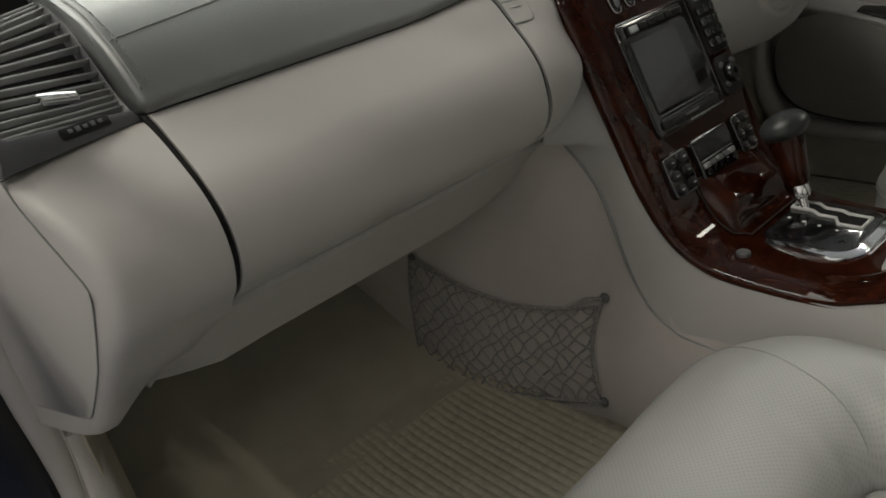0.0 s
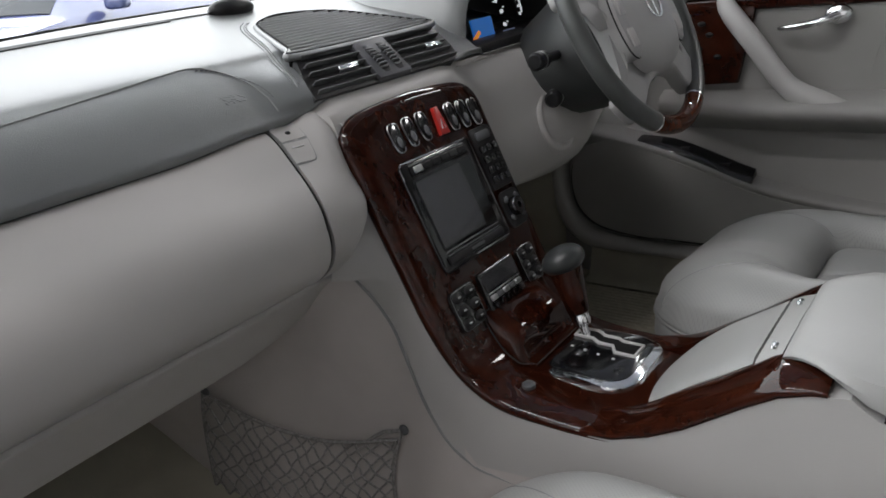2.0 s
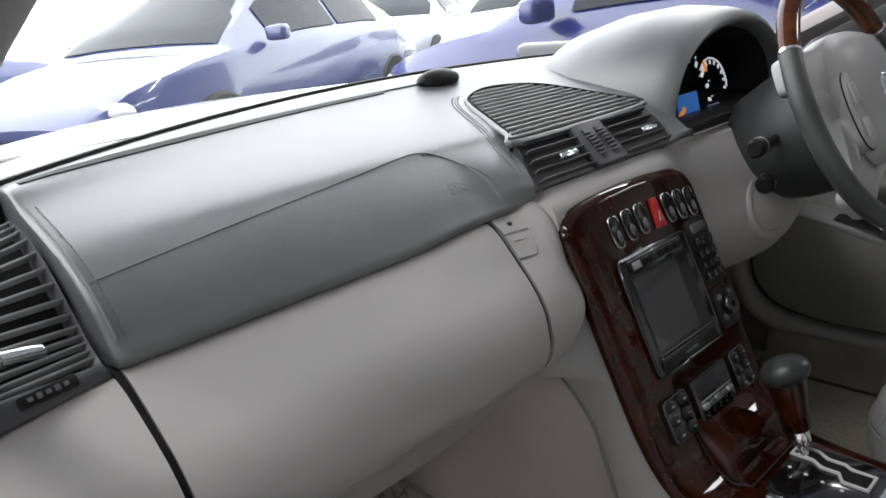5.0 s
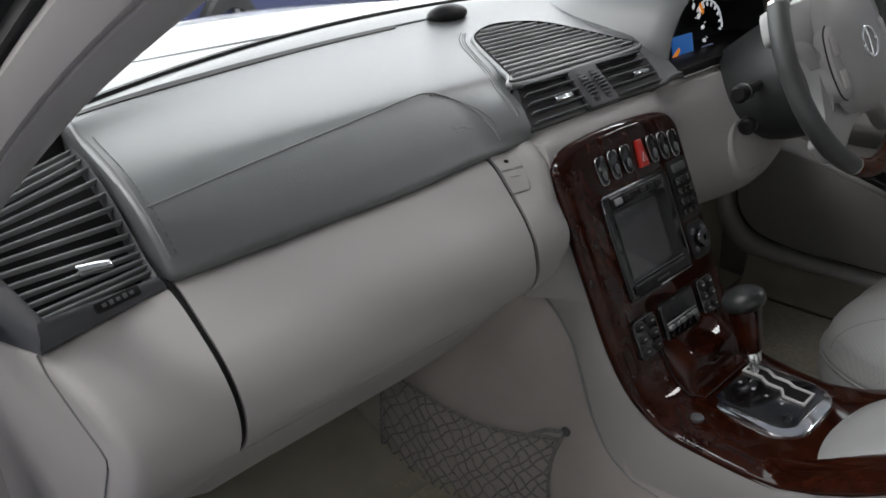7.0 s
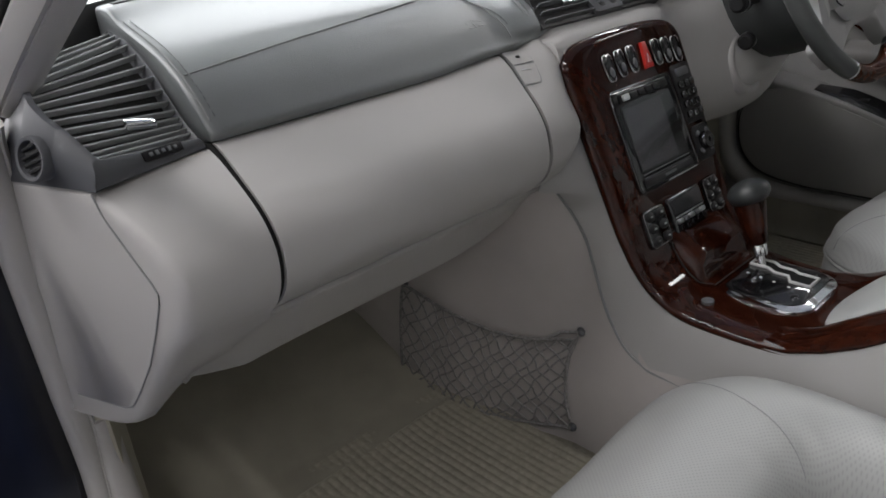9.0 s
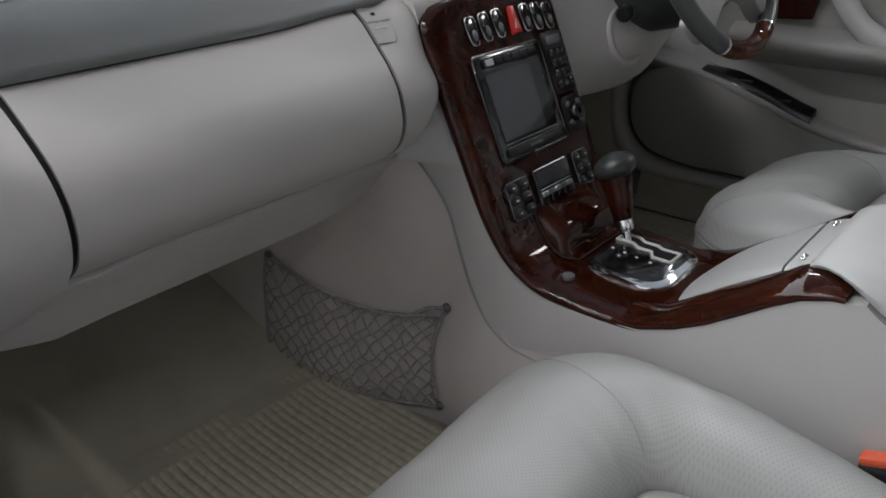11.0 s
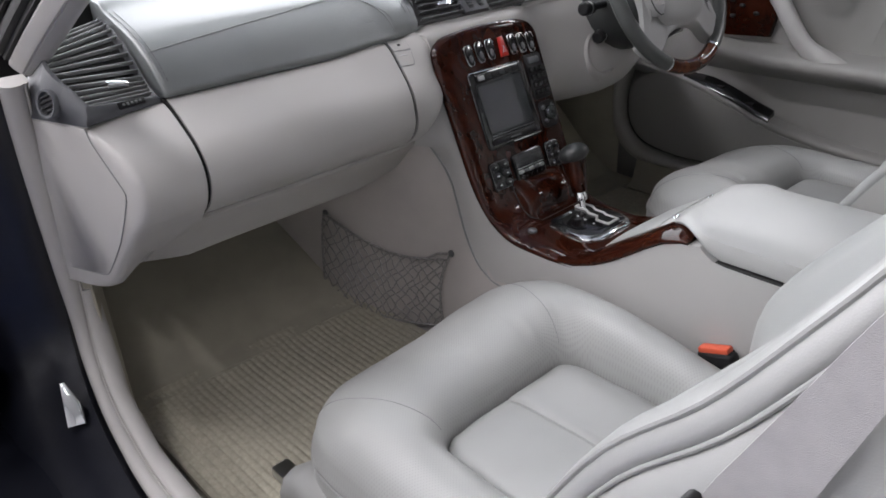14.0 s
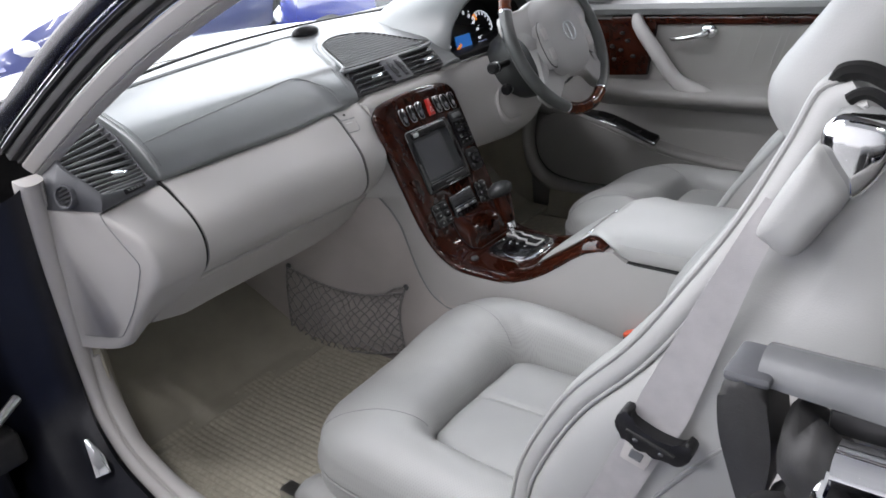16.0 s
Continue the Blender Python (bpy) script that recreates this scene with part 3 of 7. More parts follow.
# ---- centre vents and the grille above ----
vent = thing("centre_air_vent", "dark twin air vent with chrome sliders under a slatted speaker grille", "air vent")
vo, vd = Vector((0.0, 0.047, 0.858)), Vector((0, 0.040, 0.038))
vn = Vector((0, -0.038, 0.040)).normalized()
VM = axes(vo, (1, 0, 0), vd.normalized(), vn)
VH = vd.length
part("housing", prism([(-0.120, -0.002), (0.135, -0.002), (0.148, 0.004), (0.154, 0.020), (0.153, VH * 0.8), (0.150, VH + 0.003), (-0.099, VH + 0.003), (-0.106, VH * 0.75), (-0.1145, VH * 0.35)], -0.05, -0.002, VM, 0.001), M_BLACK, vent)
for x0, x1 in ((-0.113, -0.018), (0.046, 0.142)):
    for j in range(5):
        v = 0.004 + j * (VH - 0.006) / 4
        sh = 0.012 * v / VH if x0 < 0 else 0.0
        part("slat", rbox((x0 + x1) / 2 + sh, v, 0.001, x1 - x0 - sh, 0.0020, 0.009, 0.0007, 1, VM), M_SLAT, vent)
    part("slider", rbox((x0 + x1) / 2 + 0.012, 0.021, 0.007, 0.030, 0.006, 0.008, 0.0015, 2, VM), M_CHROME, vent, "chrome slider")
for x0 in (-0.002, 0.022):
    tw = part("thumb_wheel", rbox(x0 + 0.005, 0.026, 0.001, 0.012, 0.044, 0.008, 0.002, 2, VM), M_BLACK, vent, "ribbed grey thumb wheel")
    for k in range(9):
        part("rib", rbox(x0 + 0.005, 0.006 + k * 0.005, 0.004, 0.013, 0.0034, 0.010 - 0.0006 * (k - 4) ** 2, 0.001, 1, VM), M_DKGREY, tw)
part("divider", rbox(0.014, VH / 2, -0.001, 0.060, VH + 0.004, 0.010, 0.003, 2, VM), M_DKGREY, vent)
gout = spline([(-0.100, 0.090), (-0.088, 0.112), (-0.062, 0.165), (-0.038, 0.212), (-0.015, 0.240), (0.035, 0.260), (0.090, 0.250), (0.122, 0.225), (0.142, 0.175), (0.156, 0.125), (0.158, 0.096), (0.03, 0.088)], 6, True)


def gz(y):
    return 0.8955 + (y - 0.088) * 0.198 + 0.004


bm = bmesh.new()
cy = 0.17
lo = [bm.verts.new((x, y, gz(y) - 0.004)) for x, y in gout]
ri = [bm.verts.new((x, y, gz(y) + 0.002)) for x, y in gout]
i1 = [bm.verts.new((0.03 + (x - 0.03) * 0.97, cy + (y - cy) * 0.965, gz(y) + 0.003)) for x, y in gout]
i2 = [bm.verts.new((0.03 + (x - 0.03) * 0.955, cy + (y - cy) * 0.95, gz(y) - 0.018)) for x, y in gout]
n = len(gout)
for ra, rb in ((lo, ri), (ri, i1), (i1, i2)):
    for i in range(n):
        bm.faces.new((ra[i], ra[(i + 1) % n], rb[(i + 1) % n], rb[i]))
bm.faces.new(i2)
part("grille_bed", bm, M_VOID, vent, "", 0.5)
part("grille_rim", tube([(x, y, gz(y) - 0.0025) for x, y in gout], 0.0042, 10, True), M_PAD, vent, "stitched leather rim")
for k in range(14):
    y = 0.097 + k * 0.0116
    xs_ = []
    for (xa, ya), (xb, yb) in zip(gout, gout[1:] + gout[:1]):
        if (ya - y) * (yb - y) < 0:
            xs_.append(xa + (xb - xa) * (y - ya) / (yb - ya))
    if len(xs_) >= 2:
        a, b = min(xs_) + 0.003, max(xs_) - 0.003
        part("grille_slat", rbox(0, 0, 0, b - a, 0.0036, 0.0045, 0.0012, 1, pose((a + b) / 2, y, gz(y), 12)), M_GRILLE, vent)

# ---- vent at the passenger's end ----
sv = thing("side_air_vent", "dark grey side air vent with slanting slats and chrome slider", "air vent")
V_R = spline([(-0.558, 0.074, 0.834), (-0.558, 0.091, 0.844), (-0.558, 0.108, 0.859), (-0.558, 0.138, 0.887), (-0.558, 0.180, 0.911), (-0.558, 0.215, 0.918)], 8)
V_L = spline([(-0.656, 0.043, 0.847), (-0.663, 0.062, 0.864), (-0.671, 0.091, 0.882), (-0.666, 0.125, 0.894), (-0.645, 0.165, 0.905), (-0.605, 0.215, 0.916)], 8)
nrm = Vector((-0.05, -0.45, 0.9)).normalized()


def end_low(t):
    y = 0.040 + 0.14 * t
    return Vector((end_x(y) - 0.002, y, 0.8235))


rows = []
strip_rows = ((Vector((-0.556, 0.080, 0.823)), Vector((-0.655, 0.055, 0.823)), 0.0), (Vector((-0.556, 0.0645, 0.8262)), Vector((-0.656, 0.0415, 0.8246)), 0.0), (Vector((-0.557, 0.0650, 0.831)), Vector((-0.6575, 0.0395, 0.834)), 0.0), (Vector((-0.558, 0.070, 0.834)), Vector((-0.656, 0.041, 0.846)), 0.0))
for r_, l_, d_ in strip_rows:
    lo_ = end_low(0.0)
    m_ = l_ * 0.5 + lo_ * 0.5 + Vector((-0.002, 0, 0))
    rows.append([tuple(p) for p in (r_ - nrm * 0.001, r_, r_ + (l_ - r_) * 0.5, l_ + (r_ - l_) * 0.05, l_, l_ + Vector((-0.002, 0.001, -0.001)), m_, lo_)] + [(-0.60, 0.12, 0.8235)])
for i, (r_, l_) in enumerate(zip(V_R, V_L)):
    t = i / (len(V_R) - 1)
    r_, l_ = Vector(r_), Vector(l_)
    d_ = (r_ - l_).normalized()
    lo_ = end_low(t)
    dp = 0.012 * sm(0.0, 0.04, t)
    m_ = l_ * 0.45 + lo_ * 0.55 + Vector((-0.007 * sm(0, 0.3, t), -0.003, 0.004))
    rows.append([tuple(p) for p in (r_ + nrm * 0.001, r_ - nrm * dp, r_ * 0.5 + l_ * 0.5 - nrm * dp, l_ + d_ * 0.006 - nrm * dp, l_ + d_ * 0.003 + nrm * 0.0015, l_ - d_ * 0.002, m_, lo_)] + [(-0.60, 0.12 + 0.09 * t, 0.8235)])
part("housing", loft(rows, True, True), M_DKGREY, sv, "dark grey plastic housing", 1.0)
rows = [[tuple(Vector(r_) + (Vector(l_) - Vector(r_)) * k - nrm * 0.0105) for k in (0.02, 0.3, 0.6, 0.92)] for r_, l_ in list(zip(V_R, V_L))[2:]]
part("vent_bed", sheet(rows, 0.002), M_VOID, sv)


def on_vent(t, k, up):
    i = min(len(V_R) - 2, int(t * (len(V_R) - 1)))
    f = t * (len(V_R) - 1) - i
    r_ = Vector(V_R[i]) * (1 - f) + Vector(V_R[i + 1]) * f
    l_ = Vector(V_L[i]) * (1 - f) + Vector(V_L[i + 1]) * f
    return l_ + (r_ - l_) * k + nrm * up


for k in range(14):
    t = 0.045 + k * 0.068
    a, b = on_vent(max(0.02, t - 0.05), 0.03, -0.0035), on_vent(min(0.99, t + 0.05), 0.995, -0.0035)
    d = (b - a).normalized()
    m = axes((a + b) / 2, d, nrm.cross(d).normalized(), nrm)
    part("slat", rbox(0, 0, 0, (b - a).length, 0.0026, 0.006, 0.0009, 1, m), M_GRILLE, sv)
d = (on_vent(0.22, 1, 0) - on_vent(0.22, 0, 0)).normalized()
m = axes(on_vent(0.225, 0.60, 0.003), d, nrm.cross(d).normalized(), nrm)
part("slider", rbox(0, 0, 0, 0.030, 0.007, 0.009, 0.002, 2, m), M_CHROME, sv, "chrome slider")
fn = Vector((-0.1, -0.86, 0.5)).normalized()
d = (strip_rows[2][0] - strip_rows[2][1]).normalized()
m = axes(strip_rows[2][0] * 0.60 + strip_rows[2][1] * 0.40 + Vector((0, 0.002, 0.0035)), d, fn.cross(d).normalized(), fn)
part("air_regulator", rbox(0.0, 0, 0, 0.040, 0.009, 0.006, 0.002, 2, m), M_BLACK, sv, "small black regulator wheel")
for k in range(5):
    part("regulator_mark", rbox(-0.012 + k * 0.006, 0.0, 0.0034, 0.0035, 0.003 + 0.001 * (k % 2), 0.0008, 0.0002, 1, m), M_SLAT, sv)
# round outlet on the side
o = Vector((-0.6845, 0.088, 0.849))
nx = Vector((-0.93, -0.30, 0.22)).normalized()
ex = Vector((0, 0, 1)).cross(nx).normalized()
RM = axes(o, ex, nx.cross(ex), nx)
part("round_outlet", lathe([(0.0175, -0.008), (0.0185, 0.002), (0.017, 0.0045), (0.0145, 0.004), (0.0135, -0.001), (0.001, -0.001)], 28, RM), M_DKGREY, sv)
for k in range(4):
    part("outlet_fin", rbox(0, -0.009 + k * 0.006, 0.001, 0.024 if k in (1, 2) else 0.017, 0.0026, 0.004, 0.0006, 1, RM @ pose(0, 0, 0, 0, 0, 20)), M_BLACK, sv)

# ---- instrument binnacle ----
clu = thing("instrument_cluster", "black instrument cluster with lit dials under a leather hood", "instrument cluster")


def arch(y, grow, zbase, w, h):
    out = []
    for i in range(25):
        a = math.pi * i / 24
        out.append((0.388 - (w + grow) * math.cos(a) * (1 - 0.08 * math.sin(a)), y, zbase + (h + grow) * math.sin(a) ** 0.75))
    return out


rows = [arch(0.105, -0.008, 0.858, 0.172, 0.125), arch(0.088, -0.004, 0.857, 0.172, 0.125), arch(0.082, 0.003, 0.857, 0.172, 0.128), arch(0.088, 0.011, 0.857, 0.172, 0.128), arch(0.11, 0.019, 0.858, 0.173, 0.126), arch(0.17, 0.028, 0.866, 0.174, 0.115), arch(0.24, 0.034, 0.88, 0.172, 0.088), arch(0.30, 0.034, 0.895, 0.162, 0.056), arch(0.335, 0.02, 0.905, 0.15, 0.035)]
part("hood", loft(rows), M_PAD, clu, "slate leather hood", 1.2)
rows = [arch(0.105, -0.008, 0.858, 0.172, 0.125), arch(0.20, -0.016, 0.862, 0.172, 0.118), [(0.388 + (x - 0.388) * 0.02, 0.205, 0.90 + (z - 0.90) * 0.02) for x, y, z in arch(0.2, 0, 0.862, 0.172, 0.118)]]
part("dial_tunnel", loft(rows), M_GAP, clu)
part("sill_panel", rbox(0.388, 0.115, 0.852, 0.345, 0.10, 0.018, 0.005), M_BLACK, clu)
FM = axes((0.0, -0.056, 0.0), (1, 0, 0), (0, 0.20, 0.98), (0, -0.98, 0.20))
part("blue_display", prism(rrect(0.288, 0.869, 0.344, 0.906, 0.002), 0, 0.003, FM), M_BLUE_LCD, clu, "lit blue display")


def dial(cx, cz, r, a0, a1, n, size):
    for i in range(n):
        a = radians(a0 + (a1 - a0) * i / (n - 1))
        m = FM @ Matrix.Translation((cx + r * math.cos(a), cz + r * math.sin(a), 0.002)) @ Matrix.Rotation(a, 4, "Z")
        part("dial_mark", rbox(0, 0, 0, size, size * 0.62, 0.001, 0, 1, m), M_GLOW_W, clu)
        part("dial_tick", rbox(size * 1.0, size * 0.55, 0, size * 0.5, size * 0.16, 0.001, 0, 1, m), M_GLOW_W, clu)


dial(0.320, 0.897, 0.060, -28, 208, 13, 0.0085)
dial(0.398, 0.908, 0.034, -15, 150, 9, 0.006)
part("gauge_arc", tube([FM @ Vector((0.398 + 0.040 * math.cos(radians(a)), 0.908 + 0.040 * math.sin(radians(a)), 0.002)) for a in np.linspace(-10, 140, 16)], 0.0014, 5), M_GLOW_W, clu)
for cx, cz, a, l in ((0.279, 0.874, 28, 0.026), (0.380, 0.930, 115, 0.016)):
    m = FM @ Matrix.Translation((cx, cz, 0.0045)) @ Matrix.Rotation(radians(a), 4, "Z")
    part("needle", rbox(l / 2, 0, 0, l, 0.006, 0.001, 0, 1, m), M_GLOW_O, clu, "orange needle")
part("small_display", prism(rrect(0.372, 0.868, 0.405, 0.880, 0.001), 0, 0.002, FM), mat("pale_display", (0.25, 0.3, 0.5), 0.3, emit=0.3), clu)

# ---- centre console ----
con = thing("centre_console", "grey leather centre console with glossy walnut face", "centre console")
EDGE = [(0.03, 0.838), (0.014, 0.822), (0.004, 0.78), (-0.007, 0.736), (-0.020, 0.69), (-0.038, 0.651), (-0.058, 0.61), (-0.081, 0.573), (-0.108, 0.545), (-0.137, 0.532), (-0.18, 0.523), (-0.227, 0.521), (-0.27, 0.529), (-0.308, 0.544), (-0.340, 0.562), (-0.372, 0.585), (-0.395, 0.602), (-0.42, 0.618), (-0.445, 0.627), (-0.463, 0.629)]
side = [(y + 0.004, z - 0.005 * sm(-0.17, -0.23, y)) for y, z in EDGE] + [(-0.472, 0.626), (-0.482, 0.618), (-0.493, 0.611), (-0.51, 0.609), (-0.575, 0.608), (-0.95, 0.608), (-0.95, 0.27), (-0.22, 0.27), (-0.22, 0.424), (-0.117, 0.428), (-0.09, 0.435), (-0.066, 0.450), (-0.048, 0.475), (-0.034, 0.507), (-0.02, 0.55), (0.0, 0.62), (0.03, 0.66)]
bm = prism(side, -0.1105, 0.1105, axes((0, 0, 0), (0, 1, 0), (0, 0, 1), (1, 0, 0)))
part("body", bm, M_TRIM2, con, "smooth grey leather sides")
seam2 = spline([(-0.129, 0.026, 0.656), (-0.1195, 0.012, 0.63), (-0.1158, 0.001, 0.61), (-0.1142, -0.009, 0.59), (-0.1133, -0.018, 0.56), (-0.1122, -0.034, 0.507), (-0.1108, -0.048, 0.475), (-0.1106, -0.066, 0.450), (-0.1106, -0.09, 0.435), (-0.1106, -0.117, 0.428), (-0.1106, -0.24, 0.424)], 4)
part("side_seam", tube(seam2, 0.0019, 6), M_SEAM, con)

# walnut face: flat upper part with rounded top corners, bending into the level deck
FACE = [(0.0178, 0.8424), (0.0, 0.80), (-0.0194, 0.754), (-0.0387, 0.7078), (-0.058, 0.6617), (-0.0774, 0.6156), (-0.093, 0.580), (-0.113, 0.553), (-0.142, 0.536), (-0.18, 0.530), (-0.22, 0.528), (-0.26, 0.529), (-0.296, 0.535)]
fp = spline(FACE, 6)
run = [0.0]
for (ya, za), (yb, zb) in zip(fp, fp[1:]):
    run.append(run[-1] + math.hypot(yb - ya, zb - za))


def face_at(d):
    y = lin(d, list(zip(run, [p[0] for p in fp])))
    z = lin(d, list(zip(run, [p[1] for p in fp])))
    return y, z


rows = []
TOPR = 0.034
ds = [0.0, 0.0006, 0.002, 0.004, 0.0065, 0.010, 0.014, 0.019, 0.025, 0.032, 0.040] + [d for d in run if d > 0.046]
for j, d in enumerate([0.0] + ds):
    y, z = face_at(d)
    (ya, za), (yb, zb) = face_at(max(0, d - 0.008)), face_at(min(run[-1], d + 0.008))
    dn = Vector((0, yb - ya, zb - za)).normalized()
    nn = Vector((0, dn.z, -dn.y))
    if nn.z < 0 and nn.y > 0:
        nn = -nn
    hw = lin(d, [(0.0, 0.122), (0.06, 0.122), (0.25, 0.1185), (0.33, 0.111), (0.40, 0.107), (run[-1], 0.105)])
    if d < TOPR:
        hw += -TOPR + math.sqrt(max(0, TOPR ** 2 - (TOPR - d) ** 2))
    sag = 0.009 * (1 - sm(0.0, 0.06, d))
    bd = 1.0 - 0.28 * sm(0.22, 0.34, d)
    e = 0.011
    edge = -(e - math.sqrt(max(0, e * e - (e - min(d, e)) ** 2)))
    skirt = -0.024
    if j == 0:
        edge = skirt
    prof = [(-hw + 0.004, skirt), (-hw - 0.003, -0.019), (-hw - 0.005, -0.013), (-hw - 0.003, -0.0075), (-hw + 0.002, -0.003), (-hw + 0.010, 0.0), (-hw * 0.80, 0.0012), (-hw * 0.5, 0.0016), (0, 0.0018), (hw * 0.5, 0.0016), (hw * 0.80, 0.0012), (hw - 0.010, 0.0), (hw - 0.002, -0.003), (hw + 0.003, -0.0075), (hw + 0.005, -0.013), (hw + 0.003, -0.019), (hw - 0.004, skirt), (hw * 0.5, skirt - 0.002), (0, skirt - 0.002), (-hw * 0.5, skirt - 0.002)]
    c = Vector((0, y, z))
    rows.append([tuple(c + Vector((u, 0, 0)) + nn * (max(skirt - 0.002, w + edge) * bd if w > -0.023 else w * bd) + dn * (sag * (u / 0.12) ** 2)) for u, w in prof])
part("walnut_face", loft(rows, True, True), M_WOOD, con, "high-gloss dark walnut burl", 1.3)
edge_z = sorted((-y, z) for y, z in EDGE)
for s in (-1, 1):
    rows = []
    path_ = spline([(-0.205, 0.5265), (-0.25, 0.5300), (-0.275, 0.538), (-0.297, 0.551), (-0.312, 0.562), (-0.334, 0.577), (-0.357, 0.592), (-0.378, 0.607), (-0.396, 0.620), (-0.410, 0.629), (-0.423, 0.6325), (-0.435, 0.634), (-0.446, 0.6335), (-0.456, 0.631)], 5)
    for y, zt in path_:
        k = sm(0.205, 0.275, -y)
        zb = min(lin(-y, edge_z) - 0.001, zt - 0.004)
        out = 0.1075 + 0.0055 * k
        sec = [(0.0665, zt - 0.03), (0.0665, zt - 0.0005), (0.0715, zt)]
        for i in range(1, 13):
            th = math.pi / 2 * (1 - i / 12)
            sec.append((0.0715 + (out - 0.0715) * math.cos(th), zb + (zt - zb) * math.sin(th)))
        sec += [(out - 0.0006, zb - 0.003), (out - 0.004, zb - 0.006), (0.095, zb - 0.010)]
        rows.append([(s * u, y, w) for u, w in sec])
    part("walnut_side_strip", loft(rows, True, True), M_WOOD, con, "curved walnut strip", 1.2)

O = Vector((0, 0, 0.80))
CM = axes(O, (1, 0, 0), (0, -0.387, -0.922), (0, -0.922, 0.387))  # x across, y down the face, z out of it
CMF = CM @ Matrix.Diagonal((1, -1, 1, 1))  # the same with y up the face


def face_box(name, u0, v0, u1, v1, h0, h1, material, r=0.002, label="", parent=None, tilt=0):
    bm = rbox((u0 + u1) / 2, (v0 + v1) / 2, (h0 + h1) / 2, u1 - u0, v1 - v0, h1 - h0, r, 2, CM)
    return part(name, bm, material, parent or con, label)


# row of buttons
for i, u in enumerate((-0.058, -0.033, -0.008, 0.047, 0.070, 0.093)):
    v = 0.002 + 0.006 * (u / 0.1) ** 2 - 0.003
    b = part("switch", prism(spline([(u - 0.008, v - 0.015), (u, v - 0.0175), (u + 0.008, v - 0.015), (u + 0.0088, v), (u + 0.006, v + 0.015), (u, v + 0.0175), (u - 0.006, v + 0.015), (u - 0.0088, v)], 3, True), 0, 0.005, CM, 0.002), M_GLOSS, con, "oval black switch")
    bm = ball((u, v + 0.006, 0.0062), 0.0042, CM, 1, 1.6, 0.35, 10, 6)
    part("switch_cap", bm, M_SLAT, b, "grey finger pad")
    ring = spline([(u - 0.0078, v - 0.014), (u, v - 0.0165), (u + 0.0078, v - 0.014), (u + 0.0086, v), (u + 0.006, v + 0.0145), (u, v + 0.017), (u - 0.006, v + 0.0145), (u - 0.0086, v)], 3, True)
    part("switch_ring", tube([CM @ Vector((p, q, 0.0040)) for p, q in ring], 0.0008, 5, True), M_SATIN, b, "thin bright edge")
hz = part("hazard_switch", prism([(0.013, 0.017), (0.031, 0.017), (0.0265, -0.017), (0.0175, -0.017)], 0, 0.0065, CM, 0.002), M_RED, con, "bright red hazard switch")
part("hazard_mark", tube([CM @ Vector(p) for p in ((0.0185, 0.010, 0.0068), (0.0255, 0.010, 0.0068), (0.022, -0.001, 0.0068))], 0.0006, 5, True), M_WHITE, hz)

# radio and screen unit
rad = thing("radio_unit", "black in-dash radio with grey screen and slim key rows", "car radio")
part("bezel", prism(rrect(-0.077, 0.030, 0.056, 0.160, 0.006), 0, 0.005, CM, 0.0025), M_GLOSS, rad, "black bezel")
part("bezel_frame", tube([CM @ Vector((u, v, 0.0045)) for u, v in rrect(-0.0775, 0.0295, 0.0565, 0.1605, 0.007)], 0.0009, 6, True), M_GLOSS, rad, "thin frame")
part("screen_recess", prism(rrect(-0.066, 0.050, 0.044, 0.137, 0.004), 0.0045, 0.0056, CM), M_GLOSS, rad)
part("screen", prism(rrect(-0.064, 0.054, 0.020, 0.134, 0.002), 0.005, 0.0064, CM), M_SCREEN, rad, "dark reflective screen")
part("cassette_door", rbox(-0.010, 0.041, 0.006, 0.104, 0.011, 0.004, 0.0015, 2, CM), M_BLACK, rad)
part("cassette_edge", rbox(-0.010, 0.0345, 0.0058, 0.104, 0.0010, 0.0016, 0.0004, 1, CM), M_SATIN, rad)
# chrome strip added for the highlight on the bezel's upper left corner
part("corner_glint", tube([CM @ Vector(p) for p in ((-0.0772, 0.048, 0.0046), (-0.0772, 0.037, 0.0046), (-0.0755, 0.0318, 0.0046), (-0.070, 0.0298, 0.0046))], 0.0011, 6), M_CHROME, rad, "bright strip drawing the highlight on the bezel corner")
for k in range(6):
    part("key", rbox(-0.052 + k * 0.0165, 0.041, 0.0085, 0.0145, 0.008, 0.003, 0.001, 1, CM), M_SATIN if k == 0 else M_BLACK, rad)
for v in (0.139, 0.1435):
    part("disc_slot", rbox(-0.011, v, 0.0058, 0.106, 0.0014, 0.002, 0.0006, 1, CM), M_SLAT, rad)
part("lower_keys", rbox(-0.011, 0.150, 0.006, 0.110, 0.010, 0.004, 0.0015, 2, CM), M_BLACK, rad)
part("maker_mark", rbox(-0.012, 0.150, 0.0084, 0.026, 0.003, 0.0006, 0.0002, 1, CM), M_SLAT, rad)
part("chrome_foot", rbox(0.018, 0.1585, 0.0055, 0.070, 0.0025, 0.002, 0.0008, 1, CM), M_CHROME, rad)
# chrome strip added for the highlight along the bezel's top edge
part("crown_highlight", rbox(-0.012, 0.0300, 0.0052, 0.124, 0.0018, 0.002, 0.0008, 1, CM), M_CHROME, rad)
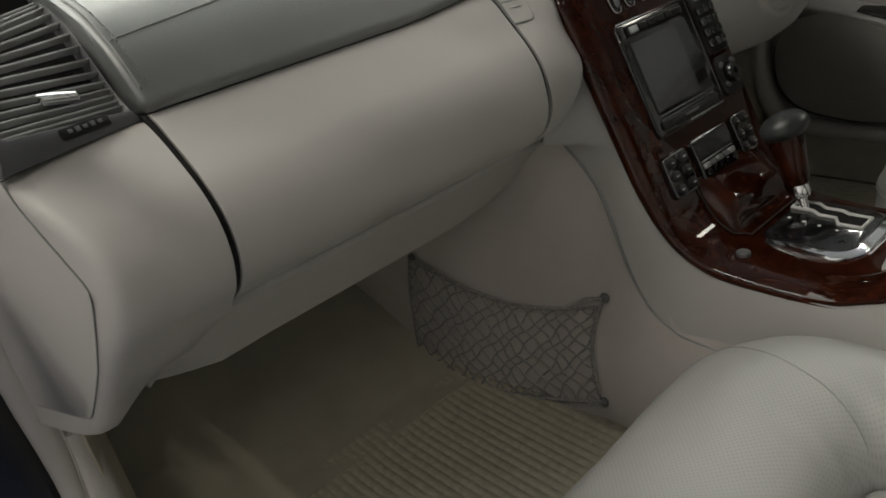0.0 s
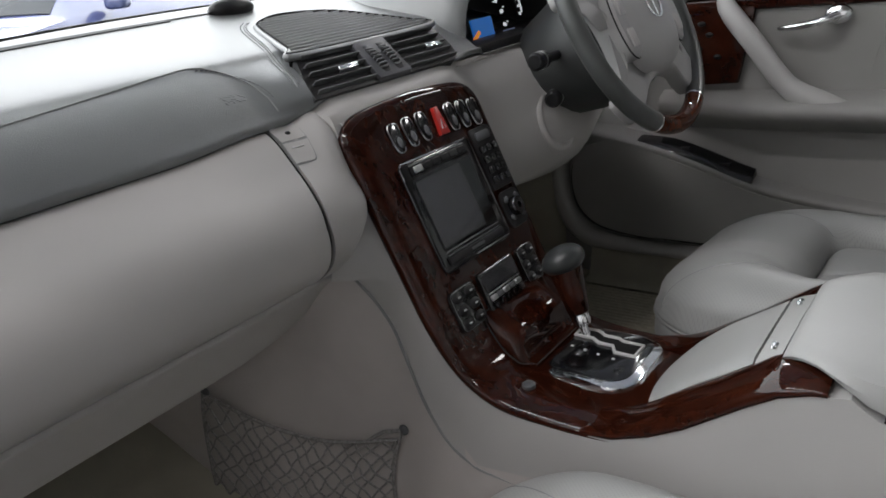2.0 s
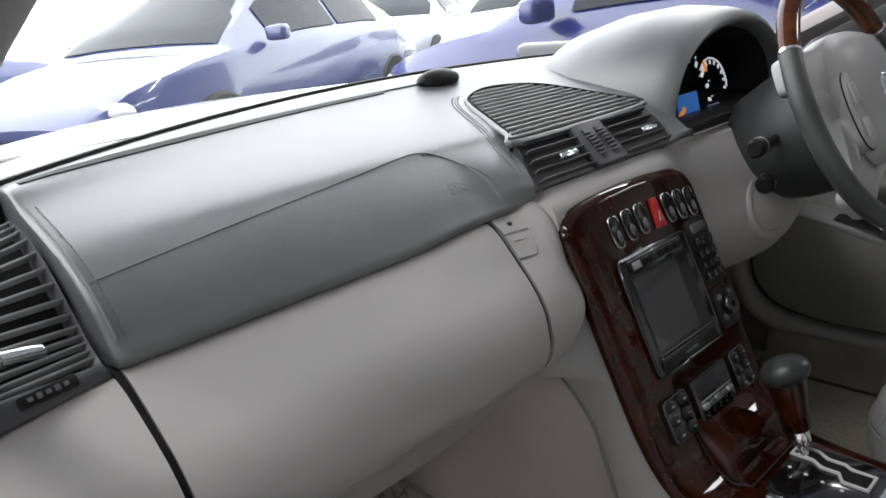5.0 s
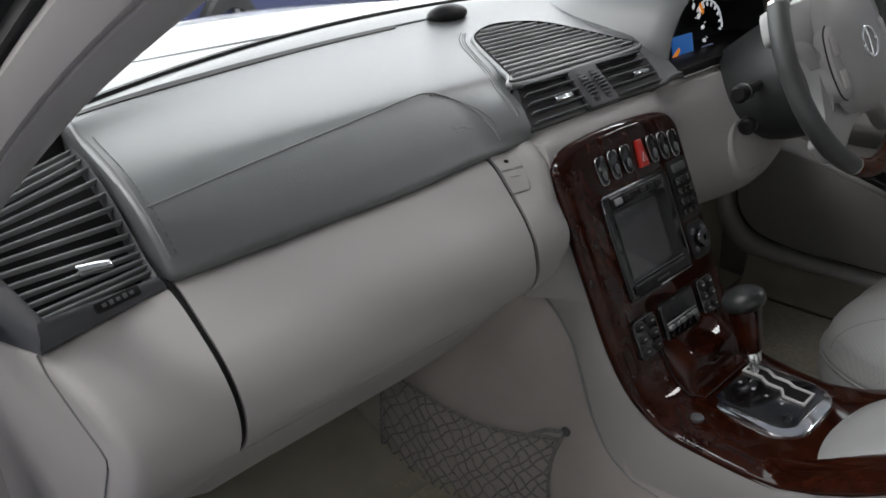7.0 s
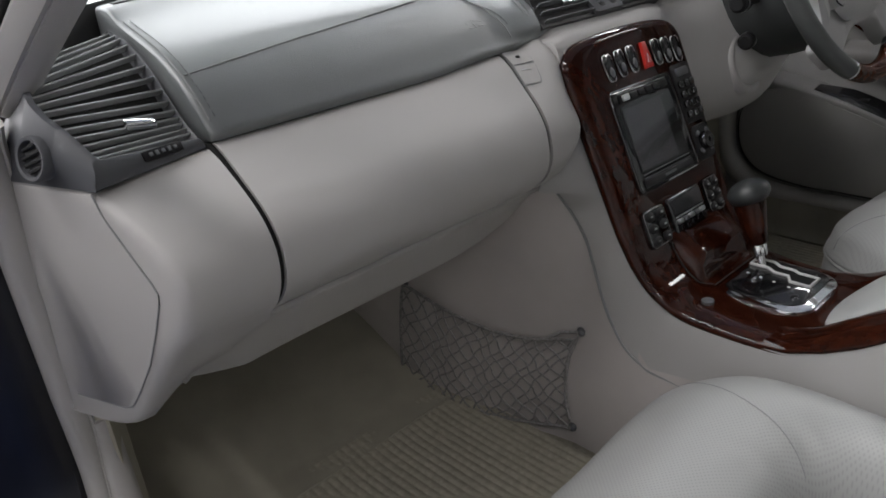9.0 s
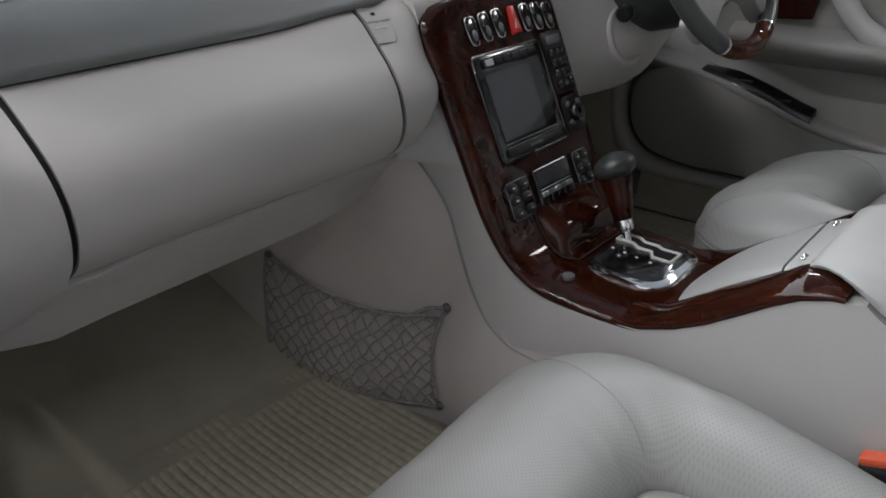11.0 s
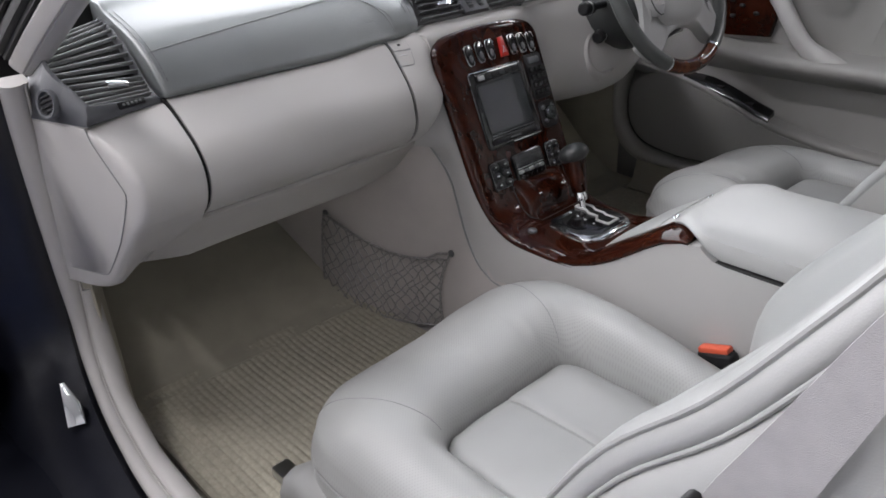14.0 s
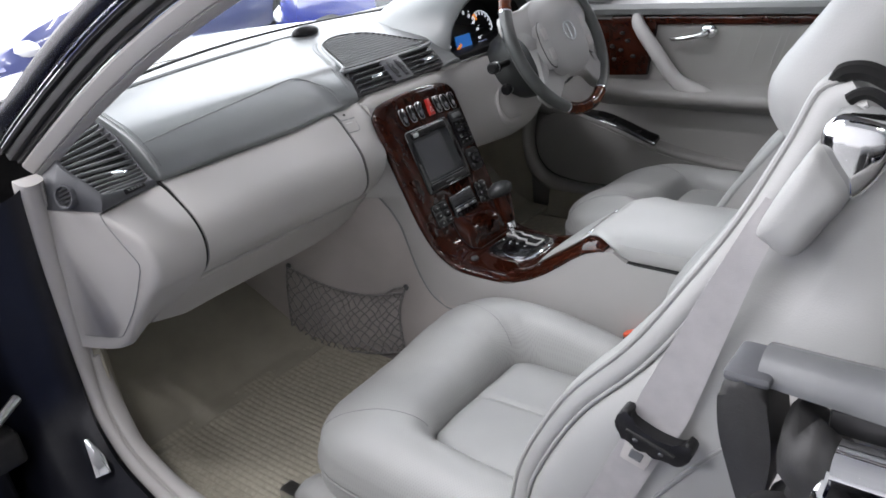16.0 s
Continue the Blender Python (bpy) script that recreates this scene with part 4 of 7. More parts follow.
# keypad column and dials
part("keypad_bed", prism(rrect(0.064, 0.024, 0.108, 0.105, 0.006), 0, 0.004, CM, 0.0018), M_BLACK, rad)
part("keypad_display", prism(rrect(0.072, 0.030, 0.100, 0.041, 0.003), 0.003, 0.0065, CM, 0.001), M_SLAT, rad)
for r in range(4):
    for c in range(3):
        part("keypad_key", rbox(0.0735 + c * 0.0125, 0.052 + r * 0.0135, 0.006, 0.0105, 0.010, 0.005, 0.0022, 2, CM), M_GLOSS, rad)
part("dial_bed", prism(rrect(0.066, 0.110, 0.108, 0.158, 0.010), 0, 0.004, CM, 0.0018), M_BLACK, rad)
part("tuning_dial", lathe([(0.0125, 0.003), (0.0125, 0.010), (0.011, 0.0125), (0.004, 0.0125), (0.003, 0.009), (0.0005, 0.009)], 20, CM @ Matrix.Translation((0.088, 0.133, 0))), M_GLOSS, rad)
for a in range(4):
    m = CM @ Matrix.Translation((0.088, 0.133, 0)) @ pose(0, 0, 0, 0, 0, 45 + 90 * a)
    part("dial_key", rbox(0.017, 0, 0.005, 0.006, 0.009, 0.005, 0.002, 1, m), M_SLAT, rad)

# climate controls
cl = thing("climate_controls", "black climate control panel with small display", "climate controls")
part("display_block", prism(rrect(-0.036, 0.180, 0.040, 0.228, 0.005), 0, 0.006, CM, 0.002), M_GLOSS, cl)
part("display", prism(rrect(-0.031, 0.184, 0.035, 0.203, 0.002), 0.0055, 0.0068, CM), M_SCREEN, cl)
part("key_strip", rbox(0.002, 0.2065, 0.0066, 0.064, 0.0016, 0.002, 0.0006, 1, CM), M_SATIN, cl, "thin bright strip")
for k in range(5):
    part("key", rbox(-0.024 + k * 0.013, 0.2125, 0.007, 0.0115, 0.006, 0.005, 0.0012, 1, CM), M_SATIN if k % 2 == 0 else M_SLAT, cl)
for k in range(5):
    part("round_key", lathe([(0.0045, 0.005), (0.0045, 0.0085), (0.0036, 0.0095), (0.0005, 0.0095)], 12, CM @ Matrix.Translation((-0.024 + k * 0.013, 0.2215, 0))), M_GLOSS, cl)
for u0, u1 in ((-0.091, -0.046), (0.050, 0.086)):
    blk = part("key_block", prism(rrect(u0, 0.180, u1, 0.228, 0.006), 0, 0.006, CM, 0.002), M_GLOSS, cl)
    part("block_edge", tube([CM @ Vector((u, v, 0.0052)) for u, v in rrect(u0 + 0.0012, 0.1812, u1 - 0.0012, 0.2268, 0.005)], 0.0006, 5, True), M_SLAT, blk)
    for r in range(3):
        for c in range(2):
            w = (u1 - u0) / 2
            k = part("key", ball((u0 + w * (c + 0.5), 0.1885 + r * 0.0155, 0.0062), 0.0066, CM, (w / 2 - 0.002) / 0.0066, 0.95, 0.45, 14, 8), M_BLACK, cl)
            part("key_mark", rbox(u0 + w * (c + 0.5), 0.1885 + r * 0.0155, 0.0093, 0.005, 0.0018, 0.0006, 0.0002, 1, CM), M_SATIN, k)

# ashtray lid: a swollen walnut cover over the bend of the face
ash = thing("ashtray", "glossy walnut ashtray lid swelling from the console", "ashtray")
base = spline([(-0.0865, 0.5955), (-0.098, 0.574), (-0.113, 0.554), (-0.130, 0.543), (-0.146, 0.537)], 7)
TILT = [(0.0, 24), (0.044, 41), (0.049, 56), (0.054, 74), (0.058, 80), (0.082, 83)]
cap_y, cap_z = -0.0845, 0.599
rows = []
for i, (y, z) in enumerate(base):
    t = i / (len(base) - 1)
    if i:
        for k in range(8):  # runs on along the cap: a level shelf, a rounded fold, a steep front
            a = radians(lin((t - (k + 0.5) / 8 / (len(base) - 1)) * 0.082, TILT))
            step = 0.082 / (len(base) - 1) / 8
            cap_y, cap_z = cap_y - step * math.cos(a), cap_z - step * math.sin(a)
    w = 0.062 - 0.010 * sm(0.70, 1.0, t)
    row = []
    for u in (-1, -0.98, -0.95, -0.90, -0.82, -0.6, -0.3, 0, 0.3, 0.6, 0.82, 0.90, 0.95, 0.98, 1):
        m = 1 - abs(u) ** 14 if 0 < t < 1 else 0.0
        row.append((0.016 + u * w, y + (cap_y - y) * m, z - 0.003 + (cap_z - z + 0.003) * m))
    rows.append(row)
bm = loft(rows)
bmesh.ops.recalc_face_normals(bm, faces=bm.faces)
bmesh.ops.solidify(bm, geom=bm.faces[:], thickness=0.004)
part("lid", bm, M_WOOD, ash, "", 1.2)
gap = [(0.016 + s_ * 0.0665 * (1 - 0.2 * sm(0.75, 1, i / (len(base) - 1))), y - 0.001, z + 0.0015) for s_, rng in ((-1, range(len(base))), (1, range(len(base) - 1, -1, -1))) for i in rng for y, z in (base[i],)]
part("lid_gap", tube(gap, 0.0009, 5, True), M_GAP, ash)

# shift gate
gate = thing("shift_gate", "black shift gate plate with chrome surround", "gear selector")
DZ = 0.5292
part("chrome_surround", prism(rrect(-0.042, -0.259, 0.0805, -0.141, 0.032, 8), DZ - 0.004, DZ + 0.004, None, 0.003), M_CHROME, gate, "bright chrome surround")
part("plate", prism(rrect(-0.029, -0.247, 0.0775, -0.1440, 0.024, 6), DZ, DZ + 0.0055, None, 0.001), M_GLOSS, gate, "gloss black plate")
zig = [(0.058, -0.152), (0.058, -0.175), (0.050, -0.186), (0.050, -0.204), (0.041, -0.212), (0.041, -0.236)]
left = [(x - 0.0095 - 0.004 * (y < -0.205), y) for x, y in zig]
right = [(x + 0.0095 + 0.004 * (y < -0.205), y) for x, y in zig[::-1]]
part("slot", prism(left + right, DZ, DZ + 0.0064), M_VOID, gate)
part("slot_rim", tube([(x, y, DZ + 0.0068) for x, y in left + right], 0.0022, 8, True), M_SILVER, gate, "bright silver slot rim")
for k, y in enumerate((-0.160, -0.178, -0.196, -0.216)):
    part("gear_mark", rbox(0.024 - 0.003 * k, y, DZ + 0.0057, 0.0030, 0.0034, 0.0008, 0.0002, 1), M_WHITE, gate)
part("mode_button", ball((-0.006, -0.232, DZ + 0.005), 0.006, None, 1.2, 0.9, 0.4), M_GLOSS, gate)
part("small_button", lathe([(0.0075, 0.0), (0.0075, 0.004), (0.006, 0.005), (0.001, 0.005)], 16, axes((-0.075, -0.158, 0.5335), (1, 0, 0), (0, 1, 0), (0, 0, 1))), M_SLAT, gate)

lever = thing("gear_lever", "gear lever with dark leather knob and walnut grip", "gear lever")
foot, head = Vector((0.053, -0.165, 0.532)), Vector((0.057, -0.133, 0.640))
ax = (head - foot).normalized()
sx = Vector((1, 0, 0))
LM = axes(foot, sx, ax.cross(sx), ax)
part("shaft", lathe([(0.0055, -0.004), (0.005, 0.04), (0.001, 0.04)], 14, LM), M_CHROME, lever, "chrome shaft")
part("collar", lathe([(0.010, 0.018), (0.011, 0.022), (0.0105, 0.034), (0.009, 0.036)], 18, LM), M_CHROME, lever, "chrome collar")
part("grip", lathe([(0.011, 0.033), (0.0135, 0.036), (0.0155, 0.055), (0.0190, 0.078), (0.0205, 0.092), (0.0205, 0.097), (0.014, 0.099)], 20, LM), M_WOOD, lever, "walnut grip")
KM = LM @ Matrix.Translation((-0.002, -0.002, 0.102))
part("knob", ball((0, 0, 0), 0.0245, KM @ pose(0, 0, 0, -8, 0, 25), 0.98, 1.10, 0.70, 24, 16), M_KNOB, lever, "dark grey leather knob")

# ---- armrest ----
arm = thing("armrest_box", "pale grey leather armrest box on the console", "armrest")
rows = []
for y, z in spline([(-0.290, 0.535), (-0.303, 0.549), (-0.330, 0.572), (-0.360, 0.5925), (-0.388, 0.6115)], 4):
    bow = 0.013 * sm(-0.345, -0.288, y)
    rows.append([(u, y + bow * (1 - (u / 0.067) ** 2), z + w - 0.55 * bow * (1 - (u / 0.067) ** 2)) for u, w in ((-0.066, -0.01), (-0.067, 0.003), (-0.063, 0.0065), (-0.045, 0.007), (-0.022, 0.0074), (0, 0.0075), (0.022, 0.0074), (0.045, 0.007), (0.063, 0.0065), (0.067, 0.003), (0.066, -0.01))])
part("front_flap", loft(rows, True, True), M_ARM, arm, "smooth pale flap over the cup tray")
rows = [[(u, y, z + w) for u, w in ((-0.070, -0.012), (-0.071, 0.004), (-0.066, 0.0078), (0, 0.009), (0.066, 0.0078), (0.071, 0.004), (0.070, -0.012))] for y, z in ((-0.3905, 0.611), (-0.400, 0.616), (-0.411, 0.620))]
part("hinge_band", loft(rows, True, True), M_ARM, arm)
for u in (-0.052, -0.044, 0.044, 0.052):
    part("pin", ball((u, -0.401, 0.626), 0.0028, None, 1, 1, 0.5, 10, 6), M_CHROME, arm, "chrome pin")
rows = []
for y, zt, k in ((-0.414, 0.634, 0.86), (-0.416, 0.640, 0.89), (-0.422, 0.6445, 0.92), (-0.432, 0.647, 0.98), (-0.444, 0.648, 1.07), (-0.456, 0.649, 1.17), (-0.468, 0.6495, 1.225), (-0.484, 0.650, 1.25), (-0.50, 0.650, 1.262), (-0.60, 0.651, 1.265), (-0.75, 0.650, 1.25), (-0.90, 0.648, 1.24), (-0.93, 0.640, 1.2)):
    zb = lin(-y, [(0.414, 0.629), (0.43, 0.6345), (0.446, 0.6360), (0.456, 0.6345), (0.466, 0.630), (0.476, 0.623), (0.486, 0.6155), (0.50, 0.6108), (0.93, 0.6108)])
    h = zt - zb
    rows.append([(u * k, y, zb + w * h) for u, w in ((-0.080, 0.0), (-0.086, 0.12), (-0.088, 0.4), (-0.084, 0.72), (-0.070, 0.92), (-0.045, 0.99), (0, 1.0), (0.045, 0.99), (0.070, 0.92), (0.084, 0.72), (0.088, 0.4), (0.086, 0.12), (0.080, 0.0))])
part("lid", loft(rows, True, True), M_ARM, arm, "padded leather lid")
part("lid_gap", rbox(0, -0.715, 0.6098, 0.2195, 0.44, 0.003, 0.001), M_GAP, arm)
part("lid_gap", rbox(0, -0.415, 0.624, 0.140, 0.004, 0.018, 0.001), M_GAP, arm)

# ---- tunnel, floor and storage net ----
def tun_x(y, z):
    top = lin(y, [(-0.95, -0.110), (-0.20, -0.110), (0.02, -0.106), (0.15, -0.150), (0.30, -0.215), (0.70, -0.30)])
    low = lin(y, [(-0.95, -0.135), (-0.20, -0.130), (0.02, -0.130), (0.15, -0.163), (0.30, -0.192), (0.70, -0.24)])
    flare = 0.020 * sm(0.47, 0.66, z) * sm(-0.04, 0.05, y) * (1 - sm(0.15, 0.30, y))
    return low + (top - low) * min(1, max(0, (z - 0.30) / 0.15)) - flare


for s in (1, -1):
    rows = [[(s * tun_x(y, z), y, z) for z in np.linspace(0.262, lin(y, [(-0.10, 0.445), (0.0, 0.60), (0.05, 0.70)]), 8)] + [(-s * 0.05, y, lin(y, [(-0.10, 0.445), (0.0, 0.60), (0.05, 0.70)])), (-s * 0.05, y, 0.262)] for y in np.linspace(-0.21, 0.62, 24)]
    tagged(part("tunnel_lining", loft(rows, True, True), M_SUEDE), "grey felt lining on the transmission tunnel", "lining", "", "structure")
net = thing("storage_net", "grey elastic storage net on the tunnel side of the footwell", "storage net")
Q = {"tr": (0.012, 0.437), "br": (0.004, 0.303), "bl": (0.302, 0.290), "tl": (0.262, 0.486)}


def net_p(a, b):
    """A place on the net: a forward from 0 to 1, b up from 0 to 1."""
    sag = 0.030 * math.sin(math.pi * a) * b
    lowsag = -0.012 * math.sin(math.pi * a) * (1 - b)
    y = (Q["br"][0] * (1 - b) + Q["tr"][0] * b) * (1 - a) + (Q["bl"][0] * (1 - b) + Q["tl"][0] * b) * a
    y += 0.012 * math.sin(math.pi * b) * (1 - a)
    z = (Q["br"][1] * (1 - b) + Q["tr"][1] * b) * (1 - a) + (Q["bl"][1] * (1 - b) + Q["tl"][1] * b) * a - sag + lowsag
    return (tun_x(y, z) - 0.010 - 0.006 * math.sin(math.pi * a), y, z)


rim = [net_p(a, 0) for a in np.linspace(0, 1, 16)] + [net_p(1, b) for b in np.linspace(0.1, 1, 8)] + [net_p(a, 1) for a in np.linspace(0.95, 0, 16)] + [net_p(0, b) for b in np.linspace(0.9, 0.1, 7)]
part("edge_cord", tube(rim, 0.0026, 6, True), M_CORD, net, "thick elastic edge cord")
random.seed(5)
bm = bmesh.new()
N = 13
for d in (1, -1):
    for k in range(-14, N + 14):
        pts = []
        for i in range(41):
            b = i / 40
            a = (k + d * b * 6) / N
            if 0 <= a <= 1:
                w = 0.013 * math.sin(9 * b + k * 1.7) + 0.009 * math.sin(26 * b + k * d)
                pts.append(net_p(min(1, max(0, a + w)), b))
        if len(pts) > 2:
            tube(pts[::2] if len(pts) > 6 else pts, 0.0014, 5, False, bm)
tagged(part("cord_mesh", bm, M_CORD, net), "knotted elastic mesh", "", "", "stuff")
loop = [net_p(0.16, 1), net_p(0.08, 1.09), net_p(-0.015, 1.10), net_p(-0.02, 1.06), net_p(0.0, 0.78), net_p(0.01, 0.70)]
part("corner_loop", tube(loop, 0.0024, 6), M_CORD, net, "elastic loop at the upper corner")
for p in (net_p(-0.02, 1.09), net_p(0, 0), net_p(1, 0), net_p(1, 1)):
    part("net_stud", ball((p[0] + 0.004, p[1], p[2]), 0.007, None, 0.7, 1, 1, 10, 7), M_SLAT, net)

# ---- seats ----
def u_line(cx, hw, fy, r, back, crown=0.0):
    """A U in plan: up one side, round the front corner, across the front, down the other side."""
    out = [(cx - hw, y) for y in np.linspace(back, fy - r, 22)[:-1]]
    out += [(cx - hw + r - r * math.cos(a), fy - r + r * math.sin(a)) for a in np.linspace(0, math.pi / 2, 13)[:-1]]
    out += [(x, fy + crown * (1 - ((x - cx) / (hw - r)) ** 2)) for x in np.linspace(cx - hw + r, cx + hw - r, 24)]
    out += [(cx + hw - r + r * math.sin(a), fy - r + r * math.cos(a)) for a in np.linspace(0, math.pi / 2, 13)[1:]]
    return out + [(cx + hw, y) for y in np.linspace(fy - r, back, 22)[1:]]


INSET_HW, INSET_R, INSET_Y = 0.132, 0.046, 0.190


def build_seat(name, label, cx, fy, tz, flip, shift, puff):
    """A leather bucket seat; cx: middle, fy: front edge, tz: height of the cushion, puff: height of the bolsters."""
    st = thing(name, label, "car seat")
    W = 0.232
    back = fy - 0.475
    inner = u_line(cx, INSET_HW, fy - INSET_Y, INSET_R, back, 0.004)
    outer = u_line(cx, W, fy, 0.112 if flip > 0 else 0.145, back, 0.006)
    n = len(inner)
    qs = [0, 0.008, 0.02, 0.045, 0.08, 0.12, 0.17, 0.23, 0.30, 0.38, 0.46, 0.54, 0.62, 0.70, 0.77, 0.83, 0.88, 0.92, 0.95, 0.975, 1.0]
    random.seed(11 if flip > 0 else 12)
    folds = [(random.uniform(0.60, 0.80), random.uniform(0.10, 0.28), random.uniform(0.6, 1.2)) for _ in range(9)]
    rows, welt = [[] for _ in range(len(qs) + 6)], []
    for i, ((xi, yi), (xo, yo)) in enumerate(zip(inner, outer)):
        f = i / (n - 1)
        if flip < 0:
            f = 1 - f
        wid = math.hypot(xo - xi, yo - yi)
        lat = (0.5 * (xi + xo) - cx) / W * flip  # +1 on the tunnel side
        fore = sm(-0.30, -0.12, 0.5 * (yi + yo) - fy)
        amp = (0.059 + 0.027 * lat) * (1 - fore) + (0.047 + 0.042 * max(0, lat)) * fore
        amp = (amp + puff) * (1 - 0.25 * sm(-0.36, -0.475, yi - fy))
        slim = sm(-0.25, -0.41, yi - fy) * max(0.0, lat) / 0.78  # the tunnel side falls off towards the backrest
        amp *= 1 - 0.20 * slim
        rad = min(0.95 * wid, 0.082 + 0.055 * fore)
        ox, oy = (xo - xi) / wid, (yo - yi) / wid
        for k, q in enumerate(qs):
            d_in, d_out = q * wid, (1 - q) * wid
            u = 1 - min(1.0, d_out / rad)
            h = amp * (1 - math.exp(-d_in / 0.022)) ** 0.75 - 0.072 * (1 - math.sqrt(max(0.0, 1 - u * u)))
            for f0, q0, a0 in folds:  # short creases in the leather beside the inset
                h -= 0.0020 * a0 * math.exp(-((f - f0) / 0.0065) ** 2) * math.exp(-((q - q0) / 0.20) ** 2)
            x, y = xi + (xo - xi) * q - flip * 0.018 * slim * q * q, yi + (yo - yi) * q
            h += 0.0009 * math.sin(x * 46 + 3 * math.sin(y * 21)) * math.sin(y * 38 + 2 * math.sin(x * 17)) * min(1, q * 6)
            z = tz - 0.016 + h - 0.012 * (1 - min(1.0, d_in / 0.004))
            rows[k].append((x, y, z))
        zr = rows[len(qs) - 1][-1][2]
        for k, (dx, dz) in enumerate(((0.0045, -0.008), (0.005, -0.014), (0.0015, -0.018), (0.004, -0.024), (0.006, -0.050), (-0.004, -0.085))):
            rows[len(qs) + k].append((xo + ox * dx, yo + oy * dx, zr + dz))
        welt.append((xo + ox * 0.004, yo + oy * 0.004, zr - 0.0165))
    part("cushion", loft(rows), M_PERF, st, "perforated pale leather cushion", 1.4)
    part("cushion_piping", tube(welt, 0.0026, 6), M_SEAT, st, "pale leather piping")
    # seams across the bolster at the front corners
    for f in (0.325, 0.675):
        i = int(f * (n - 1))
        part("bolster_seam", tube([(rows[k][i][0], rows[k][i][1], rows[k][i][2] + 0.0001) for k in range(3, len(qs))], 0.0006, 5), M_SEAM, st)
    # inset middle panel, puffed on both sides of a seam down its middle
    ts = [0.0, 0.004, 0.012, 0.025, 0.045, 0.075, 0.11, 0.16, 0.22, 0.29, 0.36, 0.42, 0.455, 0.475, 0.487, 0.494, 0.5]
    ts = ts + [1 - t for t in ts[-2::-1]]
    rows = []
    depth = [0.0, 0.0006, 0.002, 0.005, 0.009, 0.014, 0.020, 0.028, 0.037, 0.046] + [0.058 + 0.0135 * k for k in range(18)]
    for d in depth:
        y = fy - INSET_Y - d
        w = INSET_HW - INSET_R + math.sqrt(max(0, INSET_R ** 2 - max(0, INSET_R - d) ** 2)) - 0.0005
        row = []
        for t in ts:
            x = cx + (2 * t - 1) * w
            edge = min(w - abs(x - cx), d * 1.1)
            h = 0.019 * (1 - math.exp(-edge / 0.011)) + 0.004 * sm(0.0, 0.09, edge)
            h -= 0.0055 * math.exp(-((x - cx) / 0.0042) ** 2) * sm(0.0, 0.012, d)
            h += 0.0011 * math.sin(x * 60 + y * 24) * math.sin(y * 43 - x * 18) + 0.0016 * math.sin((x - cx) * 150 + y * 40) * sm(0.10, 0.20, d) * sm(0.05, 0.09, (x - cx) * flip)
            row.append((x, y + 0.004 * (1 - ((x - cx) / INSET_HW) ** 2), tz - 0.026 + h))
        rows.append(row)
    part("middle_panel", loft(rows), M_SEAT, st, "inset middle panel with a lengthwise seam", 1.4)
    # base skirt and runner
    part("cushion_pan", rbox(cx, fy - 0.25, tz - 0.115, 2 * W - 0.03, 0.42, 0.05, 0.015, 2), M_BLACK, st, "black seat pan")
    for s in (-1, 1):
        cover = [[(cx + s * (W + dx), fy + y, tz + dz * k) for dx, dz in ((-0.030, -0.090), (-0.004, -0.084), (0.012, -0.090), (0.020, -0.106), (0.020, -0.140), (0.006, -0.158), (-0.030, -0.160))] for y, k in ((-0.006, 1.25), (-0.018, 1.10), (-0.045, 1.0), (-0.20, 0.98), (-0.44, 0.95))]
        part("base_cover", loft(cover, True, True), M_SEAT, st, "pale plastic base cover", 1.0)
    for s in (-1, 1):
        part("runner", rbox(cx + s * 0.205, fy - 0.17, 0.296, 0.030, 0.50, 0.020, 0.004), M_SATIN, st, "metal seat runner")
    # backrest: sections up the back
    sect = [(-0.50, 0.02, 0.20), (-0.495, 0.09, 0.23), (-0.500, 0.15, 0.238), (-0.535, 0.21, 0.240), (-0.580, 0.27, 0.240), (-0.630, 0.335, 0.236), (-0.675, 0.395, 0.228), (-0.715, 0.445, 0.216), (-0.745, 0.495, 0.200), (-0.775, 0.535, 0.170), (-0.800, 0.555, 0.12)]
    rows = []
    for i, (dy, dz, w) in enumerate(sect):
        a = sect[max(0, i - 1)]
        b = sect[min(len(sect) - 1, i + 1)]
        d = Vector((0, b[0] - a[0], b[1] - a[1])).normalized()
        nn = Vector((0, d.z, -d.y))
        th = lin(i, [(0, 0.16), (3, 0.15), (7, 0.115), (10, 0.06)])
        o = Vector((cx, fy + dy + 0.028 + shift, tz - 0.007 + dz))
        w *= 0.90
        prof = [(-1.0, -0.55), (-1.03, -0.30), (-1.0, -0.10), (-0.93, 0.02), (-0.80, 0.06), (-0.66, -0.03), (-0.45, -0.12), (0, -0.14), (0.45, -0.12), (0.66, -0.03), (0.80, 0.09), (0.93, 0.10), (1.02, 0.0), (1.05, -0.25), (1.0, -0.55), (0.9, -0.9), (0.5, -1.0), (0, -1.0), (-0.5, -1.0), (-0.9, -0.9)]
        rows.append([tuple(o + Vector((u * w, 0, 0)) + nn * (h * th)) for u, h in spline(prof, 2, True)])
    part("backrest", loft(spline_rows(rows), True, True), M_SEAT, st, "reclined pale leather backrest", 1.4)
    # seams between the bolsters and the middle of the back
    for s in (-1, 1):
        pts = []
        for i, (dy, dz, w) in enumerate(sect[2:9]):
            a_, b_ = sect[i + 1], sect[i + 3]
            d_ = Vector((0, b_[0] - a_[0], b_[1] - a_[1])).normalized()
            n_ = Vector((0, d_.z, -d_.y))
            th_ = lin(i + 2, [(0, 0.16), (3, 0.15), (7, 0.115), (10, 0.06)])
            pts.append(tuple(Vector((cx + s * 0.60 * w, fy + dy + 0.028 + shift, tz - 0.007 + dz)) + n_ * (-0.062 * th_ + 0.0005)))
